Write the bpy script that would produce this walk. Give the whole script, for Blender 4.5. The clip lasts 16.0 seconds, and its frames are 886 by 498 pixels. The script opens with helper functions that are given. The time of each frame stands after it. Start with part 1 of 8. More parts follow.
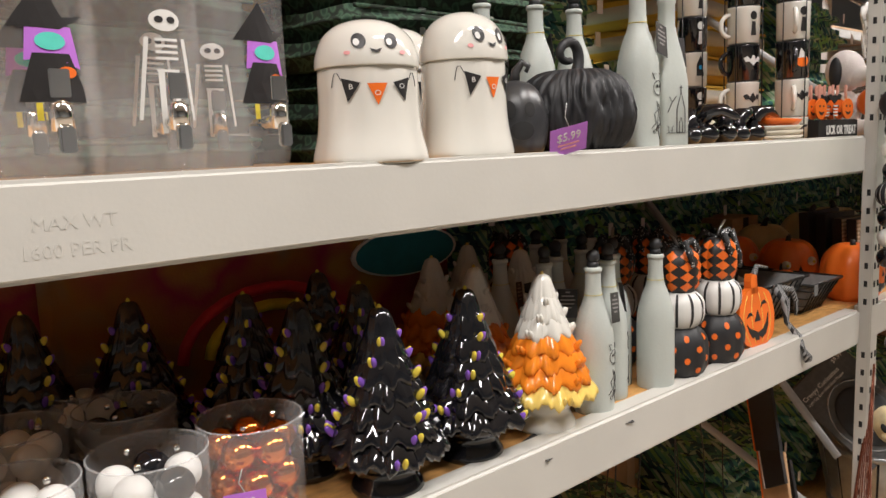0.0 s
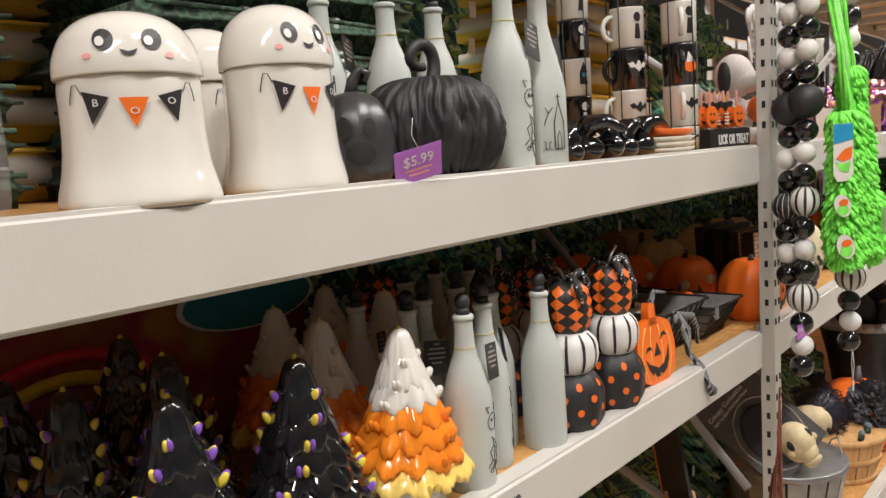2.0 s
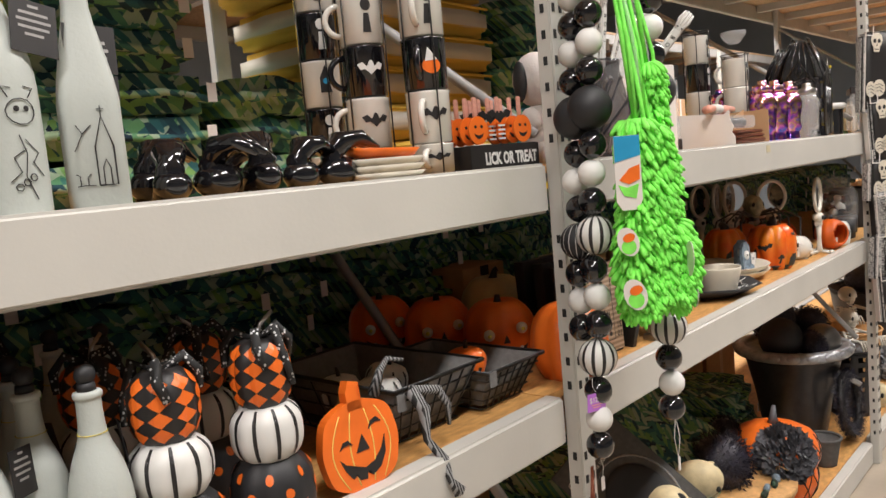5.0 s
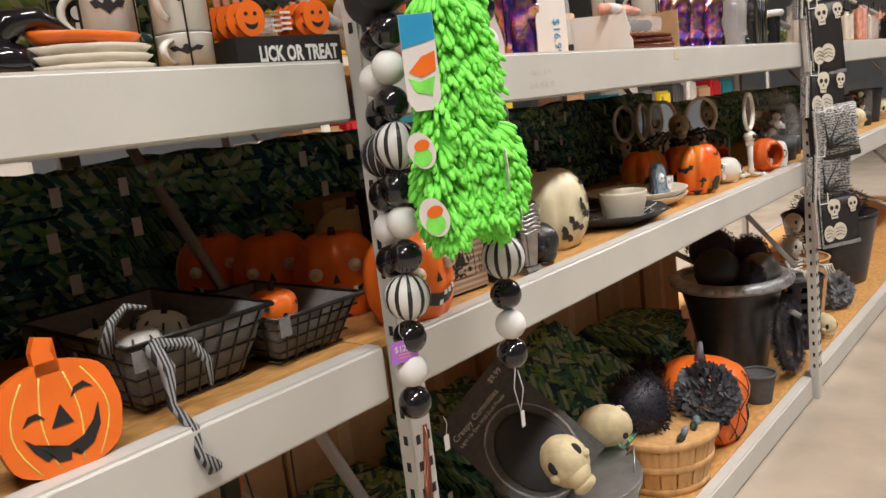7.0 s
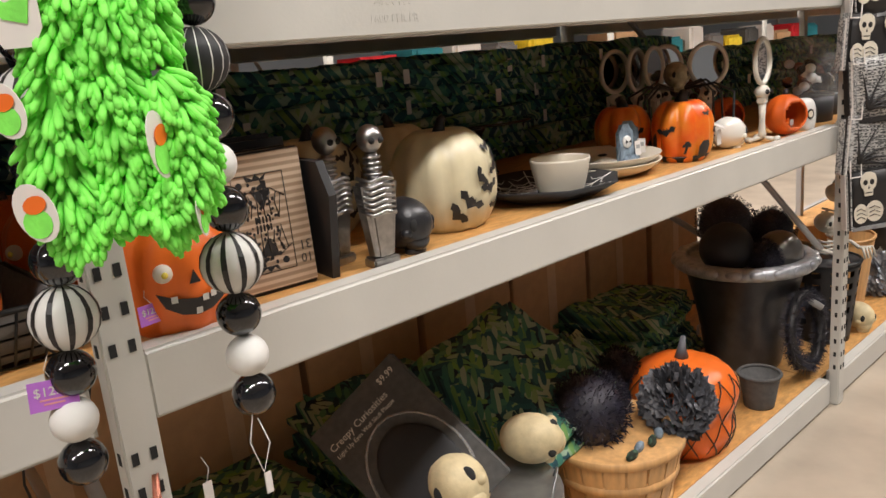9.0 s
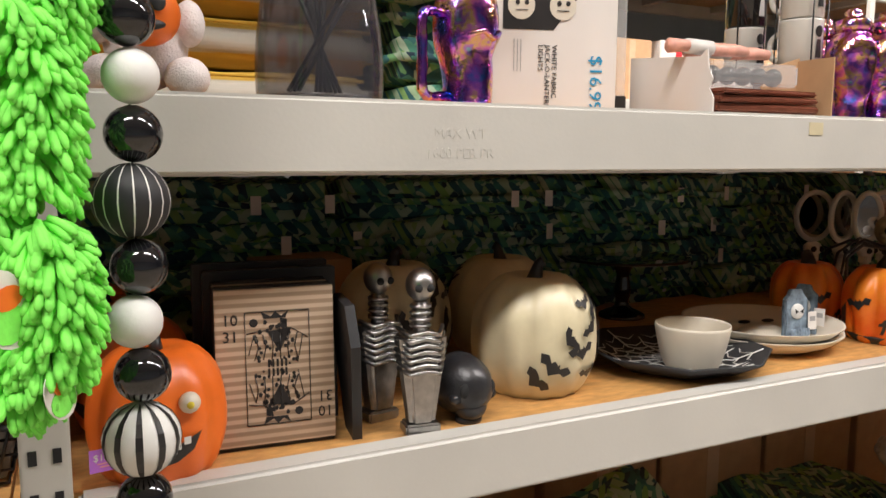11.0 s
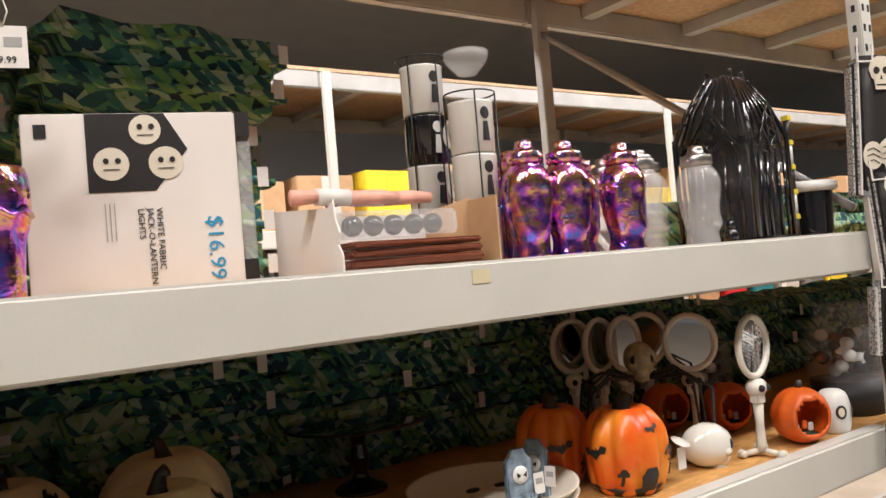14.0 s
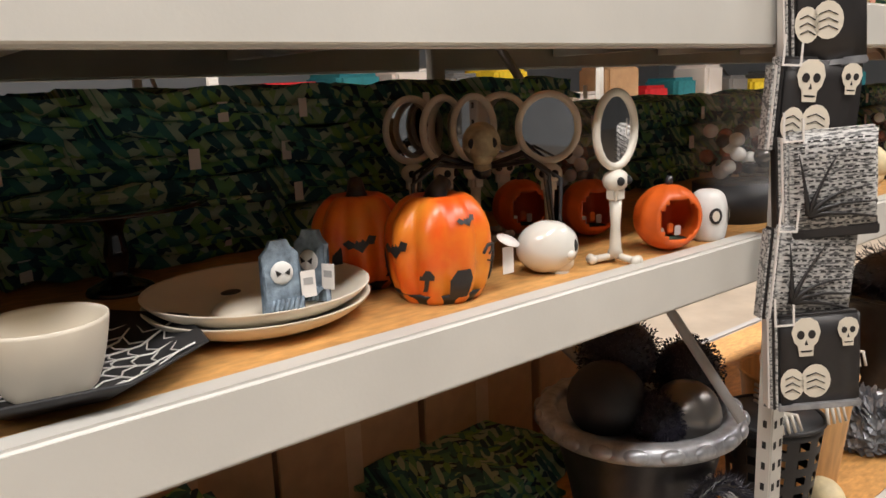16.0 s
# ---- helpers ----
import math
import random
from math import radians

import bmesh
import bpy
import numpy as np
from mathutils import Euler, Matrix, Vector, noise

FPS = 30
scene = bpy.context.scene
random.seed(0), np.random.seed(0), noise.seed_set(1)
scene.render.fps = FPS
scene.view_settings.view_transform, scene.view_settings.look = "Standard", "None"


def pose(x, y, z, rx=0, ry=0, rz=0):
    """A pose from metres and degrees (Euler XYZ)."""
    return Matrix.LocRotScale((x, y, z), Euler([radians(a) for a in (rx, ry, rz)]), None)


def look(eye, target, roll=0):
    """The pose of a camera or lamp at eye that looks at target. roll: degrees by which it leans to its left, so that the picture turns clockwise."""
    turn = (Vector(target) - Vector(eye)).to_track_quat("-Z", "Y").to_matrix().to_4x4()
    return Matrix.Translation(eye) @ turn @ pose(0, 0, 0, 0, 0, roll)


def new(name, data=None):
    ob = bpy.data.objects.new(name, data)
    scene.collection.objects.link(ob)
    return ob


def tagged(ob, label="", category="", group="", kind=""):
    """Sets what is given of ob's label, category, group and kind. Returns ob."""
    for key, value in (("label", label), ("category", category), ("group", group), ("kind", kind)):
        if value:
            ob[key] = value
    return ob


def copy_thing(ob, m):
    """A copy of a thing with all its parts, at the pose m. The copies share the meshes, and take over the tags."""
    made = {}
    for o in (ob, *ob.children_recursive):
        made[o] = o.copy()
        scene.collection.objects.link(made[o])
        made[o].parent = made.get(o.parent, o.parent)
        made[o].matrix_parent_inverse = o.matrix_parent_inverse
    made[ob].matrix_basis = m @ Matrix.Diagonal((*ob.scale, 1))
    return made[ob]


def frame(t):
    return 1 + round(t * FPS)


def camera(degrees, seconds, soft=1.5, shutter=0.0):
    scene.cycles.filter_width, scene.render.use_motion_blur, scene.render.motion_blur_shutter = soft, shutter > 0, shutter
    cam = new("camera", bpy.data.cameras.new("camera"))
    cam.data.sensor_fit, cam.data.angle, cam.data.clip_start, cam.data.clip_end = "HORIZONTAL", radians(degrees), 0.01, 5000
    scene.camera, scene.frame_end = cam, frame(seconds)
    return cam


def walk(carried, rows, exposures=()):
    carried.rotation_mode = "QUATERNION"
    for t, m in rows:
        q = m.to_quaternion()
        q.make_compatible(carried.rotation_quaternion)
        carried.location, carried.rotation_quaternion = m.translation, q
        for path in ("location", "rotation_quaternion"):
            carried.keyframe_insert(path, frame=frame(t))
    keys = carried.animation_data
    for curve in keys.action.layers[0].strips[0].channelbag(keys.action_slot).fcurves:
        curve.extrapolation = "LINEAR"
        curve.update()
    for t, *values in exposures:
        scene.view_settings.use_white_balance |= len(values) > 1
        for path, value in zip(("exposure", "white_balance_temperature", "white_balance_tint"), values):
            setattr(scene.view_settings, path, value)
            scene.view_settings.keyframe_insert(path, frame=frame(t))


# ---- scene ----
cam = camera(60, 16.0)
PATH = [
    (0, (-2.267, -0.808, 1.378), (-0.96, 0.682, 1.109), -2.2),
    (0.5, (-2.183, -0.713, 1.385), (-0.818, 0.725, 1.124), -2.8),
    (1, (-2.121, -0.658, 1.392), (-0.686, 0.715, 1.153), -3.6),
    (1.5, (-2.087, -0.639, 1.394), (-0.614, 0.692, 1.158), -3.9),
    (2, (-2.013, -0.691, 1.388), (-0.535, 0.634, 1.144), -3.9),
    (2.5, (-1.911, -0.798, 1.396), (-0.452, 0.544, 1.138), -3.9),
    (3, (-1.819, -0.845, 1.393), (-0.372, 0.511, 1.132), -3.9),
    (3.5, (-1.694, -0.827, 1.372), (-0.249, 0.533, 1.124), -4.3),
    (4, (-1.539, -0.79, 1.373), (-0.047, 0.522, 1.145), -4.7),
    (4.2, (-1.489, -0.789, 1.372), (0.011, 0.518, 1.171), -4.7),
    (6.3, (-1.075, -1.013, 1.327), (0.365, 0.355, 1.083), -6.2),
    (6.5, (-1.037, -0.992, 1.289), (0.41, 0.363, 1.023), -6.1),
    (7, (-0.898, -0.928, 1.263), (0.581, 0.37, 0.907), -6.8),
    (7.5, (-0.778, -0.895, 1.256), (0.735, 0.342, 0.831), -7.0),
    (8, (-0.614, -0.918, 1.195), (0.82, 0.409, 0.764), -7.3),
    (8.2, (-0.549, -0.939, 1.199), (0.848, 0.416, 0.737), -6.7),
    (10.3, (0.002, -1.006, 1.269), (1.078, 0.643, 0.917), -2.2),
    (10.5, (0.024, -1.006, 1.279), (1.021, 0.699, 0.966), -1.2),
    (11, (0.06, -0.954, 1.289), (0.927, 0.831, 1.042), 0.3),
    (11.5, (0.116, -0.849, 1.32), (1.011, 0.933, 1.166), 0.6),
    (12, (0.117, -0.785, 1.368), (1.104, 0.954, 1.341), -0.6),
    (12.5, (0.125, -0.793, 1.4), (1.122, 0.938, 1.487), -2.5),
    (13, (0.2, -0.867, 1.426), (1.192, 0.86, 1.611), -4.1),
    (13.5, (0.38, -0.944, 1.404), (1.42, 0.756, 1.568), -4.3),
    (14, (0.527, -0.962, 1.351), (1.664, 0.683, 1.405), -4.8),
    (14.5, (0.61, -0.947, 1.329), (1.783, 0.671, 1.25), -4.3),
    (15, (0.729, -0.875, 1.304), (1.937, 0.708, 1.114), -3.8),
    (15.5, (0.836, -0.81, 1.27), (2.044, 0.754, 0.965), -3.2),
    (16, (0.949, -0.812, 1.208), (2.169, 0.719, 0.796), -2.4),
]
walk(cam, [(t, look(eye, target, roll)) for t, eye, target, roll in PATH])

# ---- measures of the rack ----
UP, LOW, BASE, FLOOR_Z = 1.354, 0.873, -0.065, -0.165     # tops of the decks, and the floor
BEAM, DEPTH, TOP = 0.1, 1.22, 2.35
BAYS = (-2.53, -0.022, 2.475, 4.99, 7.505)

# ---- world and light ----
world = bpy.data.worlds.new("world")
scene.world = world
world.use_nodes = True
world.node_tree.nodes["Background"].inputs[0].default_value = (1.0, 0.95, 0.88, 1)
world.node_tree.nodes["Background"].inputs[1].default_value = 0.2


def lamp(x, y, z, sx, sy, power, color=(1.0, 0.95, 0.92)):
    data = bpy.data.lights.new("ceiling_light", "AREA")
    data.shape, data.size, data.size_y, data.energy, data.color = "RECTANGLE", sx, sy, power, color
    ob = new("ceiling_light", data)
    ob.matrix_basis = pose(x, y, z)
    return tagged(ob, "long white strip light under the shop ceiling", "light", "ceiling lights", "structure")


for i in range(5):
    lamp(-4 + 3 * i, -1.7, 4.3, 1.8, 0.35, 120)
    lamp(-4 + 3 * i, 2.2, 4.5, 1.8, 0.35, 185)

# ---- materials ----


def ramp_of(t, fac, stops):
    r = t.nodes.new("ShaderNodeValToRGB")
    e = r.color_ramp.elements
    while len(e) < len(stops):
        e.new(0.5)
    for el, (p, c) in zip(e, stops):
        el.position, el.color = p, (*c, 1)
    t.links.new(fac, r.inputs["Fac"])
    return r.outputs["Color"]


def mat(name, color, rough=0.5, metal=0.0, vary=0.12, scale=30.0, bump=0.05, stops=None, kind="noise", stretch=(1, 1, 1), dirt=0.0, **kw):
    """A surface with two scales of variation: broad tone and fine relief. stops: a ramp over the pattern."""
    m = bpy.data.materials.new(name)
    m.use_nodes = True
    t = m.node_tree
    b = t.nodes["Principled BSDF"]
    b.inputs["Roughness"].default_value, b.inputs["Metallic"].default_value = rough, metal
    co, mp = t.nodes.new("ShaderNodeTexCoord"), t.nodes.new("ShaderNodeMapping")
    mp.inputs["Scale"].default_value = stretch
    t.links.new(co.outputs["Object"], mp.inputs["Vector"])
    if kind == "wave":
        n1 = t.nodes.new("ShaderNodeTexWave")
        n1.inputs["Distortion"].default_value = 0.6
        n1.bands_direction = "Z" if stretch[0] == 0 else "X"
    elif kind == "voronoi":
        n1 = t.nodes.new("ShaderNodeTexVoronoi")
    else:
        n1 = t.nodes.new("ShaderNodeTexNoise")
        n1.inputs["Detail"].default_value = 4
    n2 = t.nodes.new("ShaderNodeTexNoise")
    n1.inputs["Scale"].default_value, n2.inputs["Scale"].default_value = scale, max(150, scale * 6)
    t.links.new(mp.outputs["Vector"], n1.inputs["Vector"])
    t.links.new(mp.outputs["Vector"], n2.inputs["Vector"])
    out = n1.outputs["Color"] if kind == "wave" else n1.outputs["Distance"] if kind == "voronoi" else n1.outputs["Fac"]
    c = Vector(color)
    if stops is None:
        stops = ((0.3, c * (1 - vary)), (0.7, [min(1, v) for v in c * (1 + vary)]))
    col = ramp_of(t, out, stops)
    if dirt:
        n3, mix = t.nodes.new("ShaderNodeTexNoise"), t.nodes.new("ShaderNodeMix")
        n3.inputs["Scale"].default_value = 3.5
        n3.inputs["Detail"].default_value = 8
        t.links.new(co.outputs["Object"], n3.inputs["Vector"])
        mix.data_type, mix.blend_type = "RGBA", "MULTIPLY"
        mix.inputs["Factor"].default_value = 1
        t.links.new(col, mix.inputs["A"])
        t.links.new(ramp_of(t, n3.outputs["Fac"], ((0.3, (1 - dirt,) * 3), (0.6, (1, 1, 1)))), mix.inputs["B"])
        col = mix.outputs["Result"]
    t.links.new(col, b.inputs["Base Color"])
    if bump:
        bp = t.nodes.new("ShaderNodeBump")
        bp.inputs["Strength"].default_value, bp.inputs["Distance"].default_value = bump, 0.002
        t.links.new(n2.outputs["Fac"], bp.inputs["Height"])
        t.links.new(bp.outputs["Normal"], b.inputs["Normal"])
    for key, value in kw.items():
        b.inputs[key.replace("_", " ")].default_value = value
    return m


BLACK, WHITE = (0.012, 0.012, 0.014), (0.72, 0.71, 0.68)
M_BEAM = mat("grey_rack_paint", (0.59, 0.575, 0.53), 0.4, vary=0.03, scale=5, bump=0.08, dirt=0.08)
# a darker grey for the rear, top and inner steel of the rack
M_RACK = mat("darker_rack_grey", (0.42, 0.41, 0.4), 0.45, vary=0.06, scale=8, dirt=0.15)
M_WOOD = mat("chipboard_deck", (0.62, 0.33, 0.11), 0.45, vary=0.22, scale=70, bump=0.25, stretch=(0.4, 1, 1), dirt=0.15)
M_UNDER = mat("chipboard_underside", (0.5, 0.33, 0.2), 0.7, vary=0.2, scale=40, bump=0.2, dirt=0.25)
M_FLOOR = mat("concrete_floor", (0.45, 0.38, 0.3), 0.3, vary=0.12, scale=4, bump=0.05, dirt=0.2)
M_WALL = mat("wall_paint", (0.42, 0.46, 0.5), 0.7, vary=0.05, scale=2)
M_CEIL = mat("ceiling_paint", (0.6, 0.58, 0.54), 0.8, vary=0.05, scale=2)
M_HOLE = mat("slot_dark", (0.02, 0.02, 0.02), 0.9, vary=0.0, bump=0)
M_CERAMIC = mat("white_glaze", (0.73, 0.71, 0.65), 0.08, vary=0.03, scale=8, bump=0.02, Coat_Weight=0.5)
M_CREAM = mat("cream_stoneware", (0.7, 0.64, 0.53), 0.35, vary=0.04, scale=14, bump=0.04)
M_TAN = mat("bare_clay", (0.6, 0.42, 0.26), 0.5, vary=0.08, scale=20)
M_BLACKMATT = mat("black_matt", (0.02, 0.02, 0.022), 0.55, vary=0.2, scale=20, bump=0.1)
M_BLACKGLOSS = mat("black_glaze", (0.008, 0.008, 0.01), 0.07, vary=0.1, scale=10, bump=0.03, Coat_Weight=0.6)
M_BLACKRESIN = mat("black_resin", (0.025, 0.025, 0.028), 0.32, vary=0.3, scale=25, bump=0.3)
M_CHARCOAL = mat("charcoal_fabric", (0.09, 0.088, 0.086), 0.9, vary=0.15, scale=60, bump=0.4)
M_GREYFAB = mat("grey_liner_fabric", (0.19, 0.185, 0.18), 0.95, vary=0.12, scale=80, bump=0.5)
M_ORANGE = mat("orange_paint", (0.86, 0.17, 0.02), 0.35, vary=0.12, scale=12, bump=0.08)
M_ORANGEDK = mat("orange_paint_shade", (0.7, 0.12, 0.015), 0.4, vary=0.2, scale=12, bump=0.1)
M_ORANGEGL = mat("orange_glaze", (0.85, 0.24, 0.02), 0.1, vary=0.2, scale=25, bump=0.03)
M_YELLOWGL = mat("yellow_glaze", (0.85, 0.62, 0.16), 0.1, vary=0.15, scale=25, bump=0.03)
M_PURPLE = mat("purple_plastic", (0.22, 0.09, 0.5), 0.2, vary=0.1)
M_YELLOW = mat("yellow_plastic", (0.75, 0.6, 0.07), 0.2, vary=0.1)
M_CHROMEOR = mat("orange_chrome", (0.85, 0.25, 0.05), 0.12, 1.0, vary=0.1)
M_WHITE = mat("white_paint", WHITE, 0.4, vary=0.04, scale=10)
M_WHITEMATT = mat("white_matt", (0.74, 0.73, 0.7), 0.6, vary=0.05, scale=20, bump=0.15)
M_CARD = mat("white_card", (0.74, 0.7, 0.66), 0.55, vary=0.03, scale=8)
M_KRAFT = mat("kraft_card", (0.52, 0.32, 0.17), 0.75, vary=0.08, scale=20, bump=0.1)
M_PLAYCARD = mat("striped_kraft", (0, 0, 0), 0.6, kind="wave", scale=26, stretch=(0, 0, 1), stops=((0.3, (0.33, 0.23, 0.15)), (0.7, (0.56, 0.42, 0.3))))
M_INK = mat("black_ink", (0.02, 0.018, 0.018), 0.45, vary=0.05, bump=0)
M_GREYINK = mat("grey_ink", (0.35, 0.34, 0.33), 0.5, vary=0.05, bump=0)
M_BLUEINK = mat("blue_ink", (0.02, 0.3, 0.55), 0.5, vary=0.05, bump=0)
M_PINK = mat("pink_ink", (0.8, 0.35, 0.35), 0.5, vary=0.05, bump=0)
M_TAG = mat("purple_tag", (0.5, 0.17, 0.68), 0.45, vary=0.04, bump=0)
M_TEAL = mat("teal_ink", (0.1, 0.6, 0.5), 0.5, vary=0.1, bump=0)
M_CHROME = mat("chrome", (0.8, 0.78, 0.75), 0.08, 1.0, vary=0.03, bump=0)
M_PEWTER = mat("pewter", (0.42, 0.41, 0.4), 0.3, 1.0, vary=0.2, scale=60, bump=0.2)
M_GALV = mat("galvanised_steel", (0.32, 0.33, 0.33), 0.4, 0.8, vary=0.15, scale=20, bump=0.1)
M_WIRE = mat("black_wire", (0.02, 0.02, 0.02), 0.35, 0.3, vary=0.1)
M_FROST = mat("frosted_glass", (0.6, 0.64, 0.6), 0.45, vary=0.05, scale=6, bump=0.25, Transmission_Weight=0.2)
M_GLASS = mat("clear_acrylic", (0.95, 0.95, 0.95), 0.03, vary=0.0, bump=0.25, scale=8, Alpha=0.1, Specular_IOR_Level=0.9)
M_SMOKE = mat("smoked_glass", (0.05, 0.05, 0.058), 0.04, vary=0.02, bump=0.0, Alpha=0.6, Specular_IOR_Level=0.9)
M_IRID = mat("rainbow_metal", (0, 0, 0), 0.13, 1.0, scale=26, bump=0.5, stops=((0.36, (0.1, 0.2, 0.8)), (0.44, (0.45, 0.12, 0.8)), (0.5, (0.85, 0.25, 0.75)), (0.56, (0.9, 0.6, 0.2)), (0.62, (0.55, 0.2, 0.8)), (0.7, (0.2, 0.7, 0.65))))
M_GREEN = mat("lime_chenille", (0.22, 0.8, 0.1), 0.75, vary=0.2, scale=30, bump=0.4)
M_PLUSH = mat("white_plush", (0.75, 0.68, 0.66), 0.95, vary=0.06, scale=60, bump=0.8)
M_SKULL = mat("bone_resin", (0.66, 0.55, 0.33), 0.55, vary=0.18, scale=25, bump=0.3)
M_OLDSKULL = mat("aged_bone", (0.38, 0.32, 0.2), 0.6, vary=0.35, scale=50, bump=0.3)
M_BONE = mat("white_bone_plastic", (0.66, 0.62, 0.54), 0.4, vary=0.08, scale=20)
M_PUMPCREAM = mat("cream_pumpkin_skin", (0.68, 0.6, 0.4), 0.35, vary=0.12, scale=14, bump=0.1)
M_STONE = mat("blue_grey_stone", (0.2, 0.26, 0.32), 0.7, vary=0.5, scale=60, bump=0.5)
M_BUSHEL = mat("bushel_veneer", (0.62, 0.35, 0.14), 0.55, vary=0.2, scale=12, stretch=(3, 3, 0.4), bump=0.2)
M_YSTRIPE = mat("yellow_striped_canvas", (0, 0, 0), 0.85, kind="wave", scale=3.1, stretch=(0, 0, 1), bump=0.4, stops=((0.46, (0.6, 0.38, 0.05)), (0.54, (0.5, 0.47, 0.4))))
M_YELLOWFAB = mat("mustard_canvas", (0.5, 0.3, 0.04), 0.85, vary=0.15, scale=8, bump=0.4)
M_RAINBOW = mat("rainbow_rug", (0, 0, 0), 0.95, scale=2.2, bump=0.6, stops=((0.3, (0.02, 0.2, 0.22)), (0.42, (0.3, 0.12, 0.02)), (0.5, (0.28, 0.02, 0.05)), (0.58, (0.4, 0.25, 0.03)), (0.66, (0.06, 0.18, 0.06))))
M_GREENPAT = mat("green_pattern_fabric", (0, 0, 0), 0.9, kind="voronoi", scale=45, bump=0.3, stops=((0.2, (0.02, 0.05, 0.03)), (0.45, (0.07, 0.13, 0.08)), (0.6, (0.02, 0.03, 0.02))))



def leaf_print(name, seed):
    """Cotton printed with overlapping long palm leaves on dark navy."""
    m = mat(name, (0.01, 0.03, 0.05), 0.85, vary=0.3, scale=8, bump=0.3)
    t = m.node_tree
    b = t.nodes["Principled BSDF"]
    col = b.inputs["Base Color"].links[0].from_socket
    co, sep, sub, comb = (t.nodes.new(n) for n in ("ShaderNodeTexCoord", "ShaderNodeSeparateXYZ", "ShaderNodeMath", "ShaderNodeCombineXYZ"))
    sub.operation = "SUBTRACT"
    t.links.new(co.outputs["Object"], sep.inputs[0])
    t.links.new(sep.outputs["Y"], sub.inputs[0])
    t.links.new(sep.outputs["Z"], sub.inputs[1])
    t.links.new(sep.outputs["X"], comb.inputs["X"])
    t.links.new(sub.outputs[0], comb.inputs["Y"])
    rnd = random.Random(seed)
    for i, turn in enumerate((20, 75, 130, -30, 50)):
        mp, vo, th, mix, sp = (t.nodes.new(n) for n in ("ShaderNodeMapping", "ShaderNodeTexVoronoi", "ShaderNodeMath", "ShaderNodeMix", "ShaderNodeSeparateColor"))
        mp.vector_type = "TEXTURE"
        mp.inputs["Location"].default_value = (rnd.uniform(0, 3), rnd.uniform(0, 3), 0)
        mp.inputs["Rotation"].default_value = (0, 0, radians(turn + rnd.uniform(-8, 8)))
        mp.inputs["Scale"].default_value = (0.125 - 0.012 * i, 0.034 - 0.003 * i, 1)
        vo.voronoi_dimensions = "2D"
        vo.inputs["Scale"].default_value = 1
        th.operation = "LESS_THAN"
        th.inputs[1].default_value = 0.4
        mix.data_type = "RGBA"
        t.links.new(comb.outputs[0], mp.inputs["Vector"])
        t.links.new(mp.outputs[0], vo.inputs["Vector"])
        t.links.new(vo.outputs["Distance"], th.inputs[0])
        t.links.new(th.outputs[0], mix.inputs["Factor"])
        t.links.new(vo.outputs["Color"], sp.inputs[0])
        tone = ramp_of(t, sp.outputs[i % 3], ((0.0, (0.01, 0.04, 0.06)), (0.25, (0.03, 0.14, 0.15)), (0.45, (0.08, 0.27, 0.17)), (0.65, (0.2, 0.38, 0.1)), (0.85, (0.36, 0.47, 0.34))))
        t.links.new(col, mix.inputs["A"])
        t.links.new(tone, mix.inputs["B"])
        col = mix.outputs["Result"]
    t.links.new(col, b.inputs["Base Color"])
    return m


M_PALM = [leaf_print("palm_leaf_print", 3), leaf_print("palm_leaf_print", 8)]
M_SCRIPT = mat("script_print", (0, 0, 0), 0.7, scale=150, stretch=(0.5, 1, 1.6), bump=0.3, stops=((0.42, (0.12, 0.12, 0.12)), (0.52, (0.5, 0.49, 0.47)), (0.7, (0.66, 0.65, 0.62))))
M_CHARCERAM = mat("charcoal_ceramic", (0.045, 0.045, 0.047), 0.3, vary=0.2, scale=30, bump=0.15)
M_SMOKYBALL = mat("smoky_silver", (0.2, 0.19, 0.18), 0.28, 0.8, vary=0.15, scale=8)
M_PAINTPUMP = mat("amber_painted_pumpkin", (0, 0, 0), 0.3, scale=9, bump=0.05, stops=((0.35, (0.75, 0.1, 0.01)), (0.6, (0.85, 0.3, 0.03))))
M_MIRROR = mat("mirror_silver", (0.8, 0.8, 0.8), 0.03, 1.0, vary=0, bump=0)
M_COPPER = mat("brown_foil", (0.3, 0.1, 0.06), 0.25, 0.6, vary=0.2)
M_SLEEVE = mat("clear_wrap", (0.8, 0.8, 0.8), 0.1, vary=0.05, bump=0.4, Alpha=0.28, Specular_IOR_Level=0.9)
M_HANDPINK = mat("pink_rubber", (0.7, 0.35, 0.27), 0.4, vary=0.3, scale=30)
M_YBACK = mat("yellow_fabric_bright", (0.8, 0.6, 0.03), 0.8)
M_TEALFAB = mat("teal_fabric", (0.02, 0.2, 0.24), 0.8)
M_RED = mat("red_band", (0.6, 0.02, 0.03), 0.5)
M_TULLE = mat("spotted_ribbon", (0, 0, 0), 0.7, kind="voronoi", scale=150, bump=0, stops=((0.25, (0.6, 0.6, 0.6)), (0.3, (0.015, 0.015, 0.015))))
M_RIBBON = mat("striped_ribbon", (0, 0, 0), 0.7, kind="wave", scale=60, bump=0.2, stops=((0.45, (0.02, 0.02, 0.02)), (0.6, (0.3, 0.3, 0.3))))
M_SILVER = mat("silver_trim", (0.35, 0.36, 0.38), 0.35, 0.5, vary=0.3, scale=30, bump=0.3)
M_TINSEL = mat("black_tinsel", (0.02, 0.018, 0.03), 0.4, vary=0.6, scale=60, bump=0.8)
M_GREYLEAF = mat("grey_leaf", (0.09, 0.09, 0.1), 0.5, vary=0.4, scale=20)

# ---- mesh helpers ----


